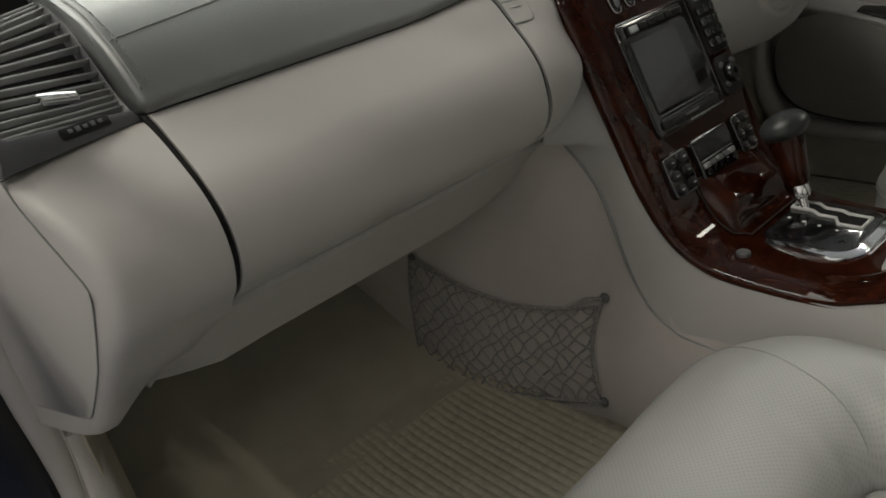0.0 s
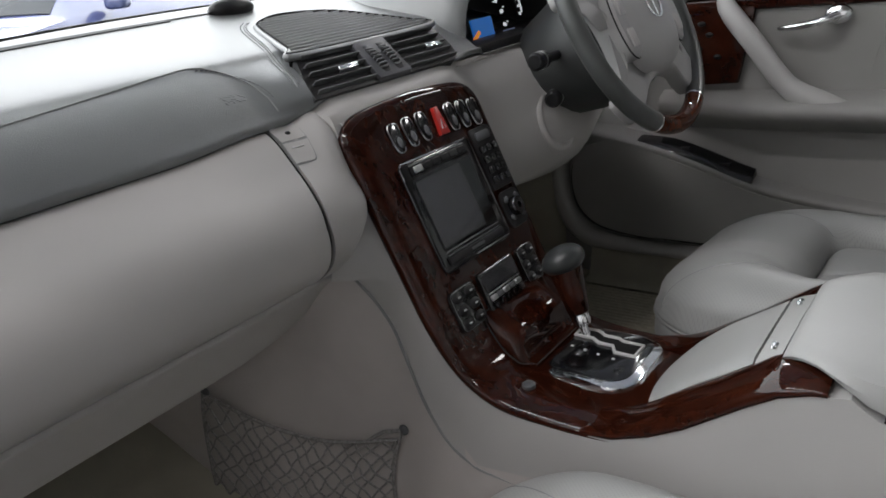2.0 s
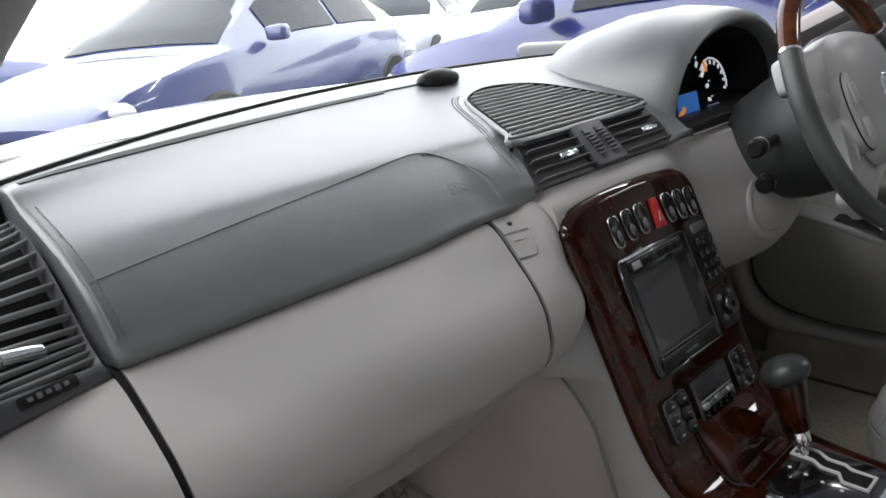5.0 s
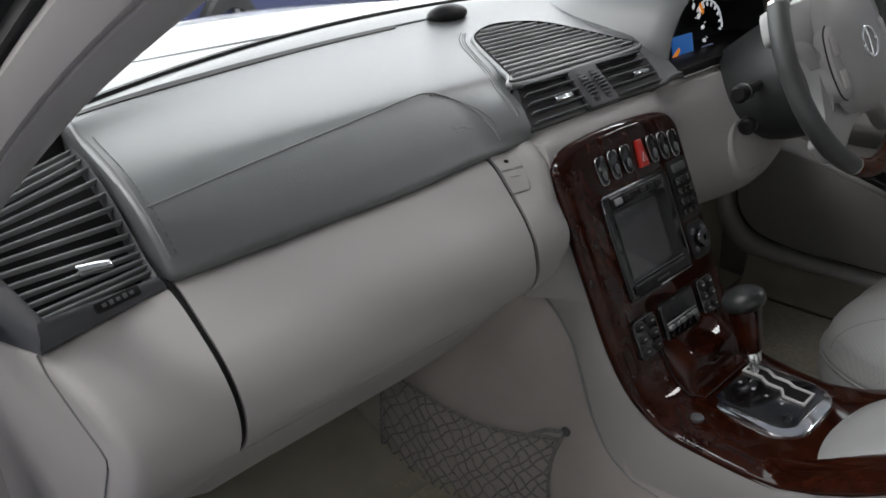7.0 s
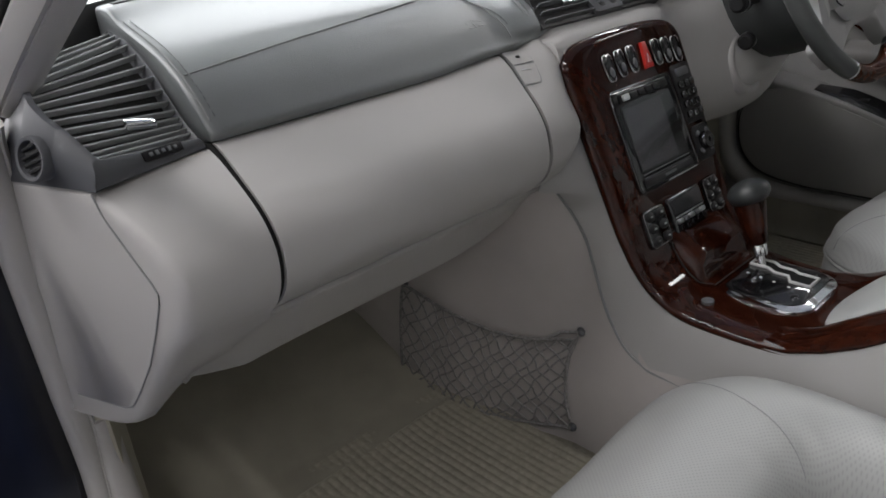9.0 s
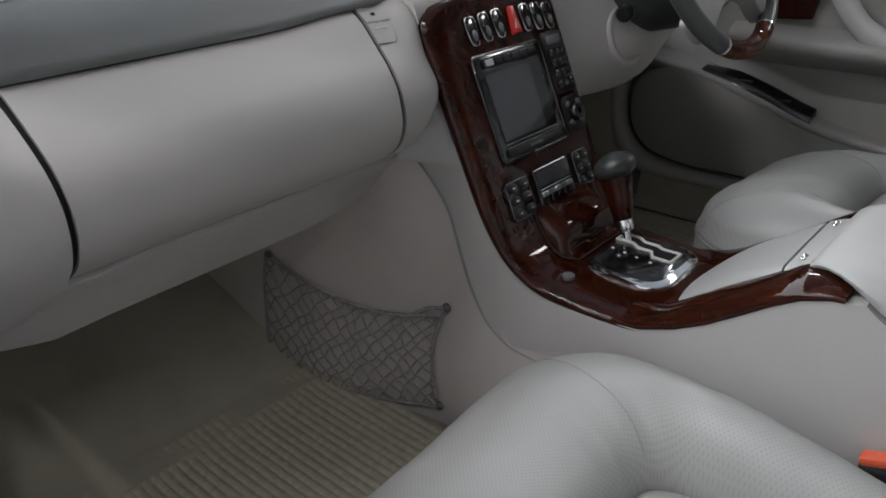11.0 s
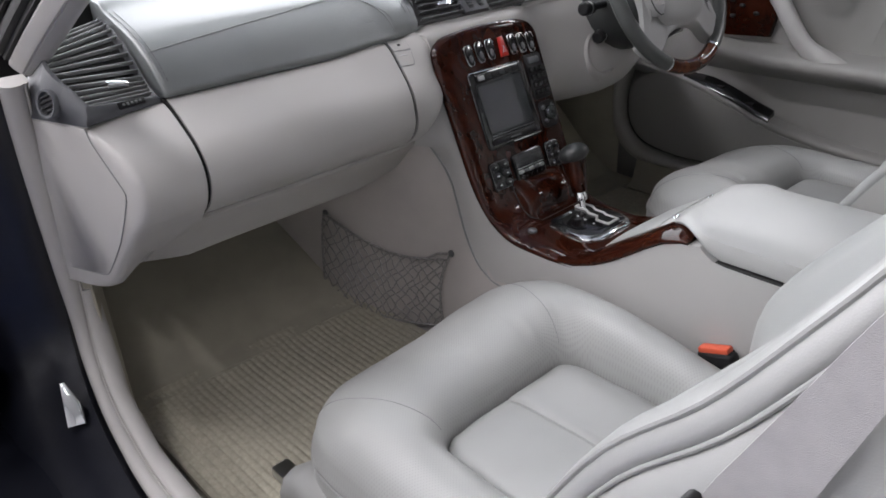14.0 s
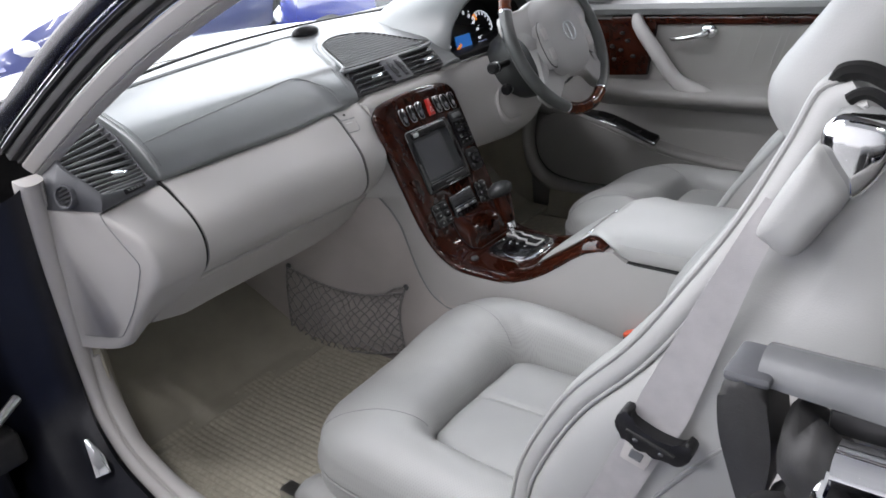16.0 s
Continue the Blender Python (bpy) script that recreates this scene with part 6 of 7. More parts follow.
pillar_strip("pillar_paint", M_NAVY, ((0.012, 0.0625, 0.005), (0.012, 0.066, 0.0), (0.012, 0.078, 0.001), (0.012, 0.088, 0.008), (0.012, 0.086, 0.020), (0.012, 0.064, 0.020)), "navy painted frame")

# windscreen
rows = []
for k in np.linspace(0, 1, 10):
    rows.append([(x * (1 - 0.12 * k), yf(x) + 0.012 - 0.72 * k + 0.10 * k * (x / 0.6) ** 2, zf(x) + 0.002 + 0.375 * k - 0.06 * k * (x / 0.6) ** 2) for x in np.linspace(-0.68, 0.68, 24)])
ws = solid("windscreen", sheet(rows, 0.005), M_GLASS, "clear laminated windscreen above the dashboard", "windscreen", "structure")
ws.visible_shadow = False

# roof
rows = []
for y in np.linspace(-0.33, -1.9, 10):
    rows.append([(x, y - 0.02 * abs(x), 1.325 - 0.06 * (x / 0.55) ** 2 - 0.05 * sm(-1.2, -1.9, y)) for x in np.linspace(-0.60, 0.60, 12)])
solid("roof", sheet(rows, 0.03), M_LINER, "pale roof lining over the cabin", "roof", "structure")

# bonnet beyond the windscreen
rows = [[(x, y - 0.35 * (x / 0.8) ** 2, z - 0.05 * (x / 0.8) ** 2) for x in np.linspace(-0.82, 0.82, 20)] for y, z in ((0.62, 0.905), (0.75, 0.925), (1.1, 0.90), (1.5, 0.85), (1.9, 0.77), (2.1, 0.66))]
solid("bonnet", sheet(rows, 0.01), M_NAVY, "navy painted bonnet beyond the windscreen", "bonnet", "structure")
# rear quarter beside the camera
q = thing("rear_quarter", "navy rear quarter with window seal and bright waist strip", "car body", "", "structure")
part("quarter_panel", rbox(-0.815, -1.47, 0.62, 0.09, 1.04, 0.55, 0.03, 3), M_NAVY, q, "navy painted panel")
part("waist_strip", loft([[(-0.806 + a, y, 0.9105 + b) for a, b in ((0.012, -0.008), (0.004, -0.010), (-0.008, -0.007), (-0.012, 0.0), (-0.008, 0.007), (0.0, 0.009), (0.012, 0.006))] for y in np.linspace(-0.938, -1.95, 12)], True, True), M_CHROME, q, "bright waist strip", 1.0)
rows = []
for i, y in enumerate(np.linspace(-0.896, -1.90, 14)):
    s_ = 0.85 if i == 0 else 1.0
    rows.append([(-0.776 + 0.58 * a * s_, y, 0.936 + 0.8 * b * s_ + 0.002 * (1 - sm(-0.896, -0.98, y))) for a, b in ((0.024, -0.012), (0.026, -0.002), (0.021, 0.006), (0.008, 0.0095), (-0.010, 0.0085), (-0.022, 0.003), (-0.026, -0.007), (-0.024, -0.013), (0.0, -0.0105))])
part("window_channel", loft(rows, True, True), M_CHAN, q, "satin metal window channel", 0.8)
part("channel_slot", rbox(-0.778, -1.42, 0.920, 0.022, 0.98, 0.014, 0.003, 2), M_BLACK, q, "black channel lip")
cap = spline([(-0.8785, 0.916), (-0.8795, 0.926), (-0.886, 0.932), (-0.900, 0.931), (-0.904, 0.915), (-0.907, 0.890), (-0.904, 0.858), (-0.899, 0.846), (-0.893, 0.852), (-0.886, 0.874), (-0.880, 0.897)], 3, True)
CPM = axes((-0.738, 0, 0), (0, 1, 0), (0, 0, 1), (-1, 0, 0))
part("channel_end", prism(cap, 0.022, 0.056, CPM, 0.005, 3), M_RUBBER, q, "black rubber end of the channel", 0.9)
part("end_cap", rbox(-0.777, -0.892, 0.9335, 0.034, 0.024, 0.007, 0.003, 2), M_DKGREY, q, "grey plastic cap")
fold = [[(-0.788 + 0.030 * r_ * math.cos(a) * (1 - 0.25 * k), -0.922 - 0.016 * k + 0.020 * r_ * math.sin(a), 0.918 - 0.052 * k + 0.006 * math.sin(2 * a + 3 * k)) for a in np.linspace(0, 2 * math.pi, 17)[:-1]] for k, r_ in ((0.0, 0.35), (0.06, 0.62), (0.25, 0.85), (0.5, 1.0), (0.72, 0.92), (0.85, 1.08), (1.0, 1.0), (1.25, 0.8))]
part("seal_fold", loft(fold, True, True), M_RUBBER, q, "folded black rubber seal", 1.2)
fold = [[(x + 0.012 * math.cos(a), -0.912 - 0.03 * k + 0.011 * math.sin(a), 0.876 - 0.020 * k) for a in np.linspace(0, 2 * math.pi, 13)[:-1]] for k, x in ((0, -0.812), (0.3, -0.800), (0.6, -0.790), (1.0, -0.782))]
part("seal_lip", loft(fold, True, True), M_RUBBER, q, "", 1.2)
part("paint_lip", rbox(-0.800, -0.925, 0.858, 0.052, 0.040, 0.020, 0.008, 3), M_CHAN, q, "grey metal lip of the panel")
part("seal_clip", tube(spline([(-0.806, -0.936, 0.905), (-0.813, -0.934, 0.893), (-0.808, -0.937, 0.880)], 4), 0.0035, 8), M_CHROME, q)
part("quarter_trim", rbox(-0.733, -1.40, 0.60, 0.026, 1.04, 0.60, 0.012, 3), M_TRIM, q, "pale inner side trim")

# rear cabin closing panels and bench
solid("rear_side_panel", rbox(0.80, -1.50, 0.62, 0.06, 0.90, 0.72, 0.02, 3), M_TRIM, "grey rear side panel", "panel", "structure")
bench = thing("rear_bench", "pale leather rear bench seat", "car seat")
part("bench_cushion", rbox(0, -1.45, 0.405, 1.25, 0.50, 0.27, 0.06, 4), M_SEAT, bench)
part("bench_back", rbox(0, -1.78, 0.68, 1.25, 0.16, 0.55, 0.06, 4, None), M_SEAT, bench)

# outer skin of the car
rows = [[(x, y - 0.02 * abs(x), 1.362 - 0.07 * (x / 0.6) ** 2 - 0.05 * sm(-1.2, -1.9, y)) for x in np.linspace(-0.62, 0.62, 12)] for y in np.linspace(-0.36, -1.95, 10)]
part("roof_skin", sheet(rows, 0.02), M_NAVY, body, "navy painted roof")
for s in (-1, 1):
    if s > 0:
        part("front_wing", rbox(0.885, 0.55, 0.62, 0.05, 0.75, 0.62, 0.03, 3), M_NAVY, body, "navy front wing")
    rows = [[(s * w, y, z) for w, z in ((0.78, 0.30), (0.90, 0.36), (0.915, 0.60), (0.88, zt - 0.05), (0.80, zt), (0.70, zt - 0.02), (0.70, 0.30))] for y, zt in ((0.93, 0.86), (1.3, 0.83), (1.7, 0.76), (2.05, 0.66), (2.2, 0.56))]
    part("front_quarter", loft(rows, True, True), M_NAVY, body, "navy front quarter", 0.8)
    rows = [[(s * w, y, z) for w, z in ((0.78, 0.30), (0.90, 0.36), (0.915, 0.60), (0.88, zt - 0.06), (0.80, zt), (0.66, zt), (0.66, 0.30))] for y, zt in ((-1.98, 0.92), (-2.3, 0.93), (-2.6, 0.90), (-2.75, 0.80))]
    part("rear_quarter_skin", loft(rows, True, True), M_NAVY, body, "navy rear quarter", 0.8)
    for y in (1.25, -1.75):
        w_ = part("wheel", lathe([(0.30, -0.11), (0.325, -0.09), (0.325, 0.09), (0.30, 0.11), (0.23, 0.11), (0.21, 0.07), (0.03, 0.06)], 32, axes((s * 0.83, y, 0.325), (0, 1, 0), (0, 0, 1), (1, 0, 0)) @ Matrix.Scale(s, 4, (0, 0, 1))), M_RUBBER, body, "black tyre")
        for k in range(8):
            a_ = 2 * math.pi * k / 8
            part("rim_spoke", tube([(s * 0.925, y + 0.03 * math.cos(a_), 0.325 + 0.03 * math.sin(a_)), (s * 0.935, y + 0.22 * math.cos(a_), 0.325 + 0.22 * math.sin(a_))], 0.02, 6), M_SATIN, w_)
part("front_bumper", rbox(0, 2.22, 0.46, 1.60, 0.16, 0.34, 0.07, 4), M_NAVY, body, "navy front bumper")
part("rear_bumper", rbox(0, -2.78, 0.50, 1.60, 0.16, 0.42, 0.07, 4), M_NAVY, body, "navy rear bumper")
rows = [[(x, y, z - 0.03 * (x / 0.7) ** 2) for x in np.linspace(-0.67, 0.67, 10)] for y, z in ((-2.28, 0.96), (-2.45, 0.965), (-2.65, 0.94), (-2.74, 0.84), (-2.74, 0.62))]
part("boot_lid", sheet(rows, 0.015), M_NAVY, body, "navy boot lid")
rows = [[(x, y, z - 0.05 * (x / 0.6) ** 2) for x in np.linspace(-0.60, 0.60, 10)] for y, z in ((-1.93, 1.31), (-2.12, 1.13), (-2.28, 0.965))]
part("rear_window", sheet(rows, 0.006), M_GLOSS, body, "dark rear window")

# hinge, stay and cable boot at the front of the open door
hin = thing("door_hinge_fittings", "black cable boot and door stay on the jamb", "hinge fittings")
bm = bmesh.new()
for k in range(7):
    lathe([(0.020, 0.0), (0.030, 0.005), (0.020, 0.010)], 18, axes((-0.845 - 0.012 * k, 0.22, 0.64), (0, 1, 0), (0, 0, 1), (-1, 0, 0)), bm)
part("cable_boot", bm, M_RUBBER, hin, "ribbed rubber boot", 0.4)
part("upper_hinge", rbox(-0.87, 0.20, 0.78, 0.08, 0.05, 0.06, 0.01, 3), M_RUBBER, hin)
part("lower_hinge", rbox(-0.87, 0.20, 0.47, 0.08, 0.05, 0.06, 0.01, 3), M_RUBBER, hin)
part("door_stay", tube([(-0.82, 0.16, 0.56), (-0.90, 0.12, 0.54), (-1.0, 0.14, 0.54)], 0.008, 8), M_SATIN, hin, "metal door stay")
od = thing("open_passenger_door", "open navy passenger door at the edge of the opening", "car door")
DM = pose(-0.90, 0.26, 0.0, 0, 0, 14)
part("door_shell", rbox(-0.55, 0.04, 0.62, 1.05, 0.13, 0.66, 0.04, 3, DM), M_JAMB, od, "navy outer shell")
part("inner_panel", rbox(-0.55, -0.035, 0.62, 0.98, 0.04, 0.60, 0.03, 3, DM), M_GLOSS, od, "dark inner edge")

# ---- driver door ----
door = thing("driver_door", "grey leather driver door with walnut strip and pull handle", "car door")
DX = 0.775
prof = [(DX + 0.06, 0.24), (DX - 0.005, 0.25), (DX - 0.012, 0.33), (DX - 0.010, 0.44), (DX + 0.002, 0.52), (DX + 0.012, 0.60), (DX + 0.016, 0.66), (DX + 0.020, 0.72), (DX + 0.016, 0.80), (DX + 0.010, 0.845), (DX + 0.012, 0.862), (DX + 0.025, 0.875), (DX + 0.06, 0.875)]
rows = [[(x, y, z) for x, z in spline(prof, 3)] for y in np.linspace(0.30, -1.05, 26)]
part("panel", loft(rows, True, True), M_DOOR, door, "grey leather door panel")
rows = [[(DX + a, y, 0.872 + b) for a, b in ((-0.004, -0.014), (-0.008, 0.0), (0.0, 0.012), (0.03, 0.018), (0.07, 0.016), (0.07, -0.014))] for y in np.linspace(0.30, -1.05, 14)]
part("waist_pad", loft(rows, True, True), M_PAD, door, "dark slate waist pad")
part("walnut_strip", rbox(DX + 0.012, -0.50, 0.8415, 0.018, 0.95, 0.024, 0.007, 3), M_WOOD, door, "glossy walnut strip")
part("walnut_panel", prism([(0.03, 0.845), (-0.155, 0.838), (-0.125, 0.70), (-0.02, 0.695), (0.02, 0.72)], -0.006, 0.010, axes((DX + 0.010, 0, 0), (0, 1, 0), (0, 0, 1), (-1, 0, 0)) @ Matrix.Diagonal((1, 1, 1, 1)), 0.004), M_WOOD, door, "walnut panel with seat switches")
for y, z in ((-0.03, 0.775), (-0.055, 0.765), (-0.075, 0.79), (-0.06, 0.81), (-0.09, 0.75), (-0.035, 0.74)):
    part("seat_switch", ball((DX - 0.002, y, z), 0.007, None, 0.6, 1.1, 0.7, 10, 6), M_BLACK, door)
part("door_pull", tube(spline([(DX + 0.02, -0.095, 0.850), (DX - 0.018, -0.115, 0.832), (DX - 0.034, -0.165, 0.775), (DX - 0.038, -0.22, 0.705), (DX - 0.040, -0.275, 0.672), (DX - 0.040, -0.318, 0.6595), (DX - 0.036, -0.350, 0.6545)], 4), [0.014] + [0.0155] * 12 + [0.0165, 0.0175, 0.0185, 0.019, 0.0185, 0.017, 0.015, 0.0135, 0.0115, 0.009, 0.006, 0.003], 12, False, None, 1.25), M_TRIM2, door, "slanting padded pull handle")
rows = []
for y in np.linspace(0.02, -1.05, 22):
    w = 0.052 * sm(0.02, -0.15, y)
    rows.append([(DX + a, y, z) for a, z in ((0.03, 0.60), (0.0 - 0.25 * w, 0.625), (-0.012 - w, 0.648), (-0.016 - w, 0.664), (-0.006 - w, 0.676), (0.01, 0.682), (0.03, 0.69))])
part("armrest", loft(rows, True, True), M_DOOR, door, "padded armrest ledge", 1.2)
for k in range(17):
    y = -0.34 - k * 0.036 - 0.010 * (k % 3)
    part("leather_fold", tube([(DX + 0.0135, y, 0.705 + 0.01 * (k % 2)), (DX + 0.0120, y - 0.012, 0.755), (DX + 0.0095, y - 0.030, 0.812)], [0.0004, 0.0009 + 0.0003 * (k % 3), 0.0005], 8), M_DOOR, door)
h = part("release_handle", tube(spline([(DX - 0.004, -0.196, 0.796), (DX - 0.014, -0.220, 0.798), (DX - 0.019, -0.250, 0.803), (DX - 0.016, -0.275, 0.809), (DX - 0.006, -0.288, 0.813)], 4), [0.0035, 0.0045, 0.005, 0.0055, 0.0058, 0.006, 0.006, 0.006, 0.006, 0.0062, 0.0064, 0.0066, 0.007, 0.0075, 0.008, 0.008, 0.008], 10, False, None, 1.1), M_CHROME, door, "chrome release handle")
part("handle_cup", ball((DX + 0.008, -0.288, 0.814), 0.018, None, 0.45, 1.25, 0.95, 14, 8), M_CHROME, door, "chrome cup")
low = spline([(0.27, 0.62), (0.06, 0.585), (-0.06, 0.550), (-0.165, 0.512), (-0.30, 0.487), (-0.50, 0.474), (-1.0, 0.474)], 4)
rows = [[(DX + a, y, z + b) for a, b in ((0.02, 0.016), (-0.020, 0.008), (-0.030, 0.001), (-0.031, -0.006), (-0.020, -0.022), (0.02, -0.045))] for y, z in low]
part("pocket_rim", loft(rows, True, True), M_DOOR, door, "curved rim of the door pocket", 1.2)
pts = [(y, z) for y, z in low if -0.17 <= y <= 0.06]
rows = [[(DX - 0.026 + a, y, z + 0.007 + b * min(1.0, 0.25 + (0.06 - y) / 0.10)) for a, b in ((0.0, -0.006), (-0.003, -0.002), (0.001, 0.005), (0.012, 0.013), (0.026, 0.019), (0.032, 0.0))] for y, z in pts]
sp = part("window_switch_panel", loft(rows, True, True), M_GLOSS, door, "gloss black window switch panel", 1.0)
for y, z in pts[3::3][:4]:
    part("window_switch", rbox(DX - 0.016, y, z + 0.018, 0.012, 0.020, 0.006, 0.002, 2), M_GLOSS, sp)
lower = [(0.10, 0.594), (0.165, 0.578), (0.200, 0.549), (0.212, 0.500), (0.198, 0.439), (0.150, 0.399), (0.057, 0.385), (-0.036, 0.3845), (-1.0, 0.384)]
DP = axes((0.745, 0, 0), (0, 1, 0), (0, 0, 1), (-1, 0, 0))
shape = [(y, z - 0.012) for y, z in low if y < 0.09][::-1]
cut = spline(lower, 5)
part("lower_panel", prism(cut + shape, -0.03, 0.0, DP, 0.008, 3), M_DOOR, door, "dark grey lower panel of the door")
part("lower_gap", prism([(y + 0.008 * sm(0.0, 0.1, y), z - 0.008) for y, z in cut] + shape, -0.032, -0.010, DP), M_RUBBER, door, "dark gap round the lower panel")
part("door_window", rbox(DX + 0.055, -0.40, 1.05, 0.005, 1.25, 0.36, 0.001), M_GLASS, door, "clear side window").visible_shadow = False
part("hinge_post", rbox(0.80, 0.42, 0.55, 0.06, 0.30, 0.60, 0.02, 3), M_DKGREY, door)
rows = []
for x, y, z in spline([(0.74, 0.20, 0.90), (0.715, -0.02, 1.0), (0.69, -0.30, 1.12), (0.65, -0.60, 1.21), (0.62, -1.0, 1.28)], 4):
    rows.append([(x + a, y, z + b) for a, b in ((-0.03, 0.02), (-0.035, 0.0), (-0.01, -0.02), (0.03, -0.012), (0.04, 0.01), (0.0, 0.03))])
part("far_pillar_trim", loft(rows, True, True), M_LINER, pil, "", 1.0)
tri = prism([(0.17, 0.885), (-0.02, 0.885), (0.0, 0.99), (0.05, 0.99)], -0.01, 0.012, axes((DX + 0.03, 0, 0), (0, 1, 0), (0, 0, 1), (-1, 0, 0)), 0.004)
part("mirror_corner", tri, M_PAD, door)
# wing mirror
wm = thing("wing_mirror", "driver side wing mirror in a navy shell", "wing mirror")
mm = look((0.965, 0.055, 0.985), (-0.25, -1.3, 1.12))
part("mirror_shell", rbox(0, 0, 0.035, 0.20, 0.135, 0.08, 0.035, 4, mm), M_NAVY, wm, "navy shell", 1.2)
part("mirror_rim", rbox(0, 0, -0.004, 0.188, 0.125, 0.012, 0.005, 3, mm), M_BLACK, wm)
part("mirror_face", prism(rrect(-0.086, -0.055, 0.086, 0.055, 0.022, 6), -0.0125, -0.0105, mm), M_MIRROR, wm, "mirror glass")
part("mirror_arm", tube([(0.84, 0.06, 0.93), (0.92, 0.065, 0.95)], 0.02, 10), M_NAVY, wm)

# ---- steering wheel and column ----
whl = thing("steering_wheel", "four-spoke grey leather and walnut steering wheel", "steering wheel")
wn = Vector((0, -0.906, 0.423))
wu = Vector((0, 0.423, 0.906))
WM = axes((0.390, -0.088, 0.872), (1, 0, 0), wu, wn)
R = 0.169


def arc(a0, a1, r, n=40):
    return [WM @ Vector((r * math.cos(radians(a)), r * math.sin(radians(a)), 0)) for a in np.linspace(a0, a1, n)]


M_RIM = mat("rim_leather", (0.06, 0.064, 0.062), 0.34, c2=(0.08, 0.084, 0.082), scale=20, bump=0.2, bscale=900)
M_HUB = mat("hub_leather", (0.36, 0.357, 0.352), 0.42, c2=(0.39, 0.386, 0.378), scale=8, bump=0.2, bscale=900)
for a0, a1, m_, lab in ((-62, 30, M_RIM, "grey leather rim"), (150, 242, M_RIM, "grey leather rim"), (30.5, 149.5, M_WOOD2, "walnut rim top"), (242.5, 297.5, M_WOOD2, "walnut rim foot")):
    part("rim", tube(arc(a0, a1, R), 0.0138, 14, False, None, 1.0, wn), m_, whl, lab, 1.2)
for a in (30.2, 149.8, 242.2, 297.8):
    part("rim_ring", tube(arc(a - 0.6, a + 0.6, R, 3), 0.0142, 14, False, None, 1.0, wn), M_CHROME, whl)
half_body = [(0.0, 0.095), (0.050, 0.092), (0.085, 0.084), (0.115, 0.084), (0.146, 0.082), (0.157, 0.062), (0.157, 0.040), (0.125, 0.036), (0.106, 0.018), (0.098, -0.015), (0.097, -0.055), (0.108, -0.088), (0.130, -0.104), (0.119, -0.122), (0.099, -0.138), (0.074, -0.118), (0.050, -0.100), (0.0, -0.093)]
outl = spline(half_body + [(-x, y) for x, y in half_body[-2:0:-1]], 3, True)
rows = []
for k, h in ((0.99, -0.016), (1.0, -0.010), (1.0, -0.001), (0.985, 0.006), (0.95, 0.010), (0.88, 0.012), (0.4, 0.013), (0.02, 0.013)):
    rows.append([tuple(WM @ Vector((x * (k if abs(x) < 0.09 else 1 - (1 - k) * 0.25), (y + 0.01) * k - 0.01, h - 0.010 * sm(0.09, 0.16, math.hypot(x, y))))) for x, y in outl])
part("spoke_body", loft(rows, True, True), M_HUB, whl, "grey four-armed spoke body", 1.2)
hub = spline([(0, 0.089), (0.050, 0.085), (0.078, 0.066), (0.087, 0.020), (0.084, -0.030), (0.068, -0.070), (0.036, -0.086), (0, -0.089), (-0.036, -0.086), (-0.068, -0.070), (-0.084, -0.030), (-0.087, 0.020), (-0.078, 0.066), (-0.050, 0.085)], 4, True)
rows = [[tuple(WM @ Vector((x * k, y * k, h))) for x, y in hub] for k, h in ((1.04, 0.006), (1.0, 0.012), (0.96, 0.0175), (0.90, 0.0225), (0.80, 0.027), (0.65, 0.0305), (0.45, 0.033), (0.25, 0.0345), (0.02, 0.035))]
part("hub", loft(rows, True, True), M_HUB, whl, "pale grey hub pad", 1.2)
for s in (-1, 1):
    oval = spline([(s * 0.070, 0.040), (s * 0.092, 0.030), (s * 0.100, -0.010), (s * 0.094, -0.050), (s * 0.076, -0.062), (s * 0.066, -0.030), (s * 0.062, 0.010)], 4, True)
    pod = part("button_pod", prism(oval, 0.0, 0.024, WM, 0.006, 3), M_HUB, whl, "oval thumb button pod", 1.2)
    part("pod_line", tube([WM @ Vector((x, y, 0.0185)) for x, y in oval], 0.0012, 5, True, None, 1.0, wn), M_GAP, pod)
    for k in range(2):
        part("thumb_button", rbox(s * 0.081, 0.012 - 0.046 * k, 0.0245, 0.018, 0.026, 0.004, 0.0018, 2, WM), M_TRIM, pod)
part("emblem", tube([WM @ Vector((0.021 * math.cos(a), 0.021 * math.sin(a), 0.0355)) for a in np.linspace(0, 2 * math.pi, 24, endpoint=False)], 0.0018, 6, True, None, 1.0, wn), M_CHROME, whl, "plain chrome ring")
part("emblem_bars", rbox(0, 0, 0.0348, 0.006, 0.036, 0.002, 0.001, 1, WM), M_CHROME, whl)
col = thing("steering_column", "dark grey steering column shroud with stalks", "steering column")
rows = []
for t, w, h in ((0.012, 0.070, 0.068), (0.02, 0.090, 0.088), (0.05, 0.098, 0.094), (0.10, 0.096, 0.090), (0.16, 0.086, 0.076), (0.24, 0.076, 0.064)):
    rows.append([tuple(WM @ Vector((w * math.cos(a), -0.012 + h * math.sin(a), -t))) for a in np.linspace(0, 2 * math.pi, 24, endpoint=False)])
part("shroud", loft(rows, True, True), M_COLUMN, col, "", 1.2)
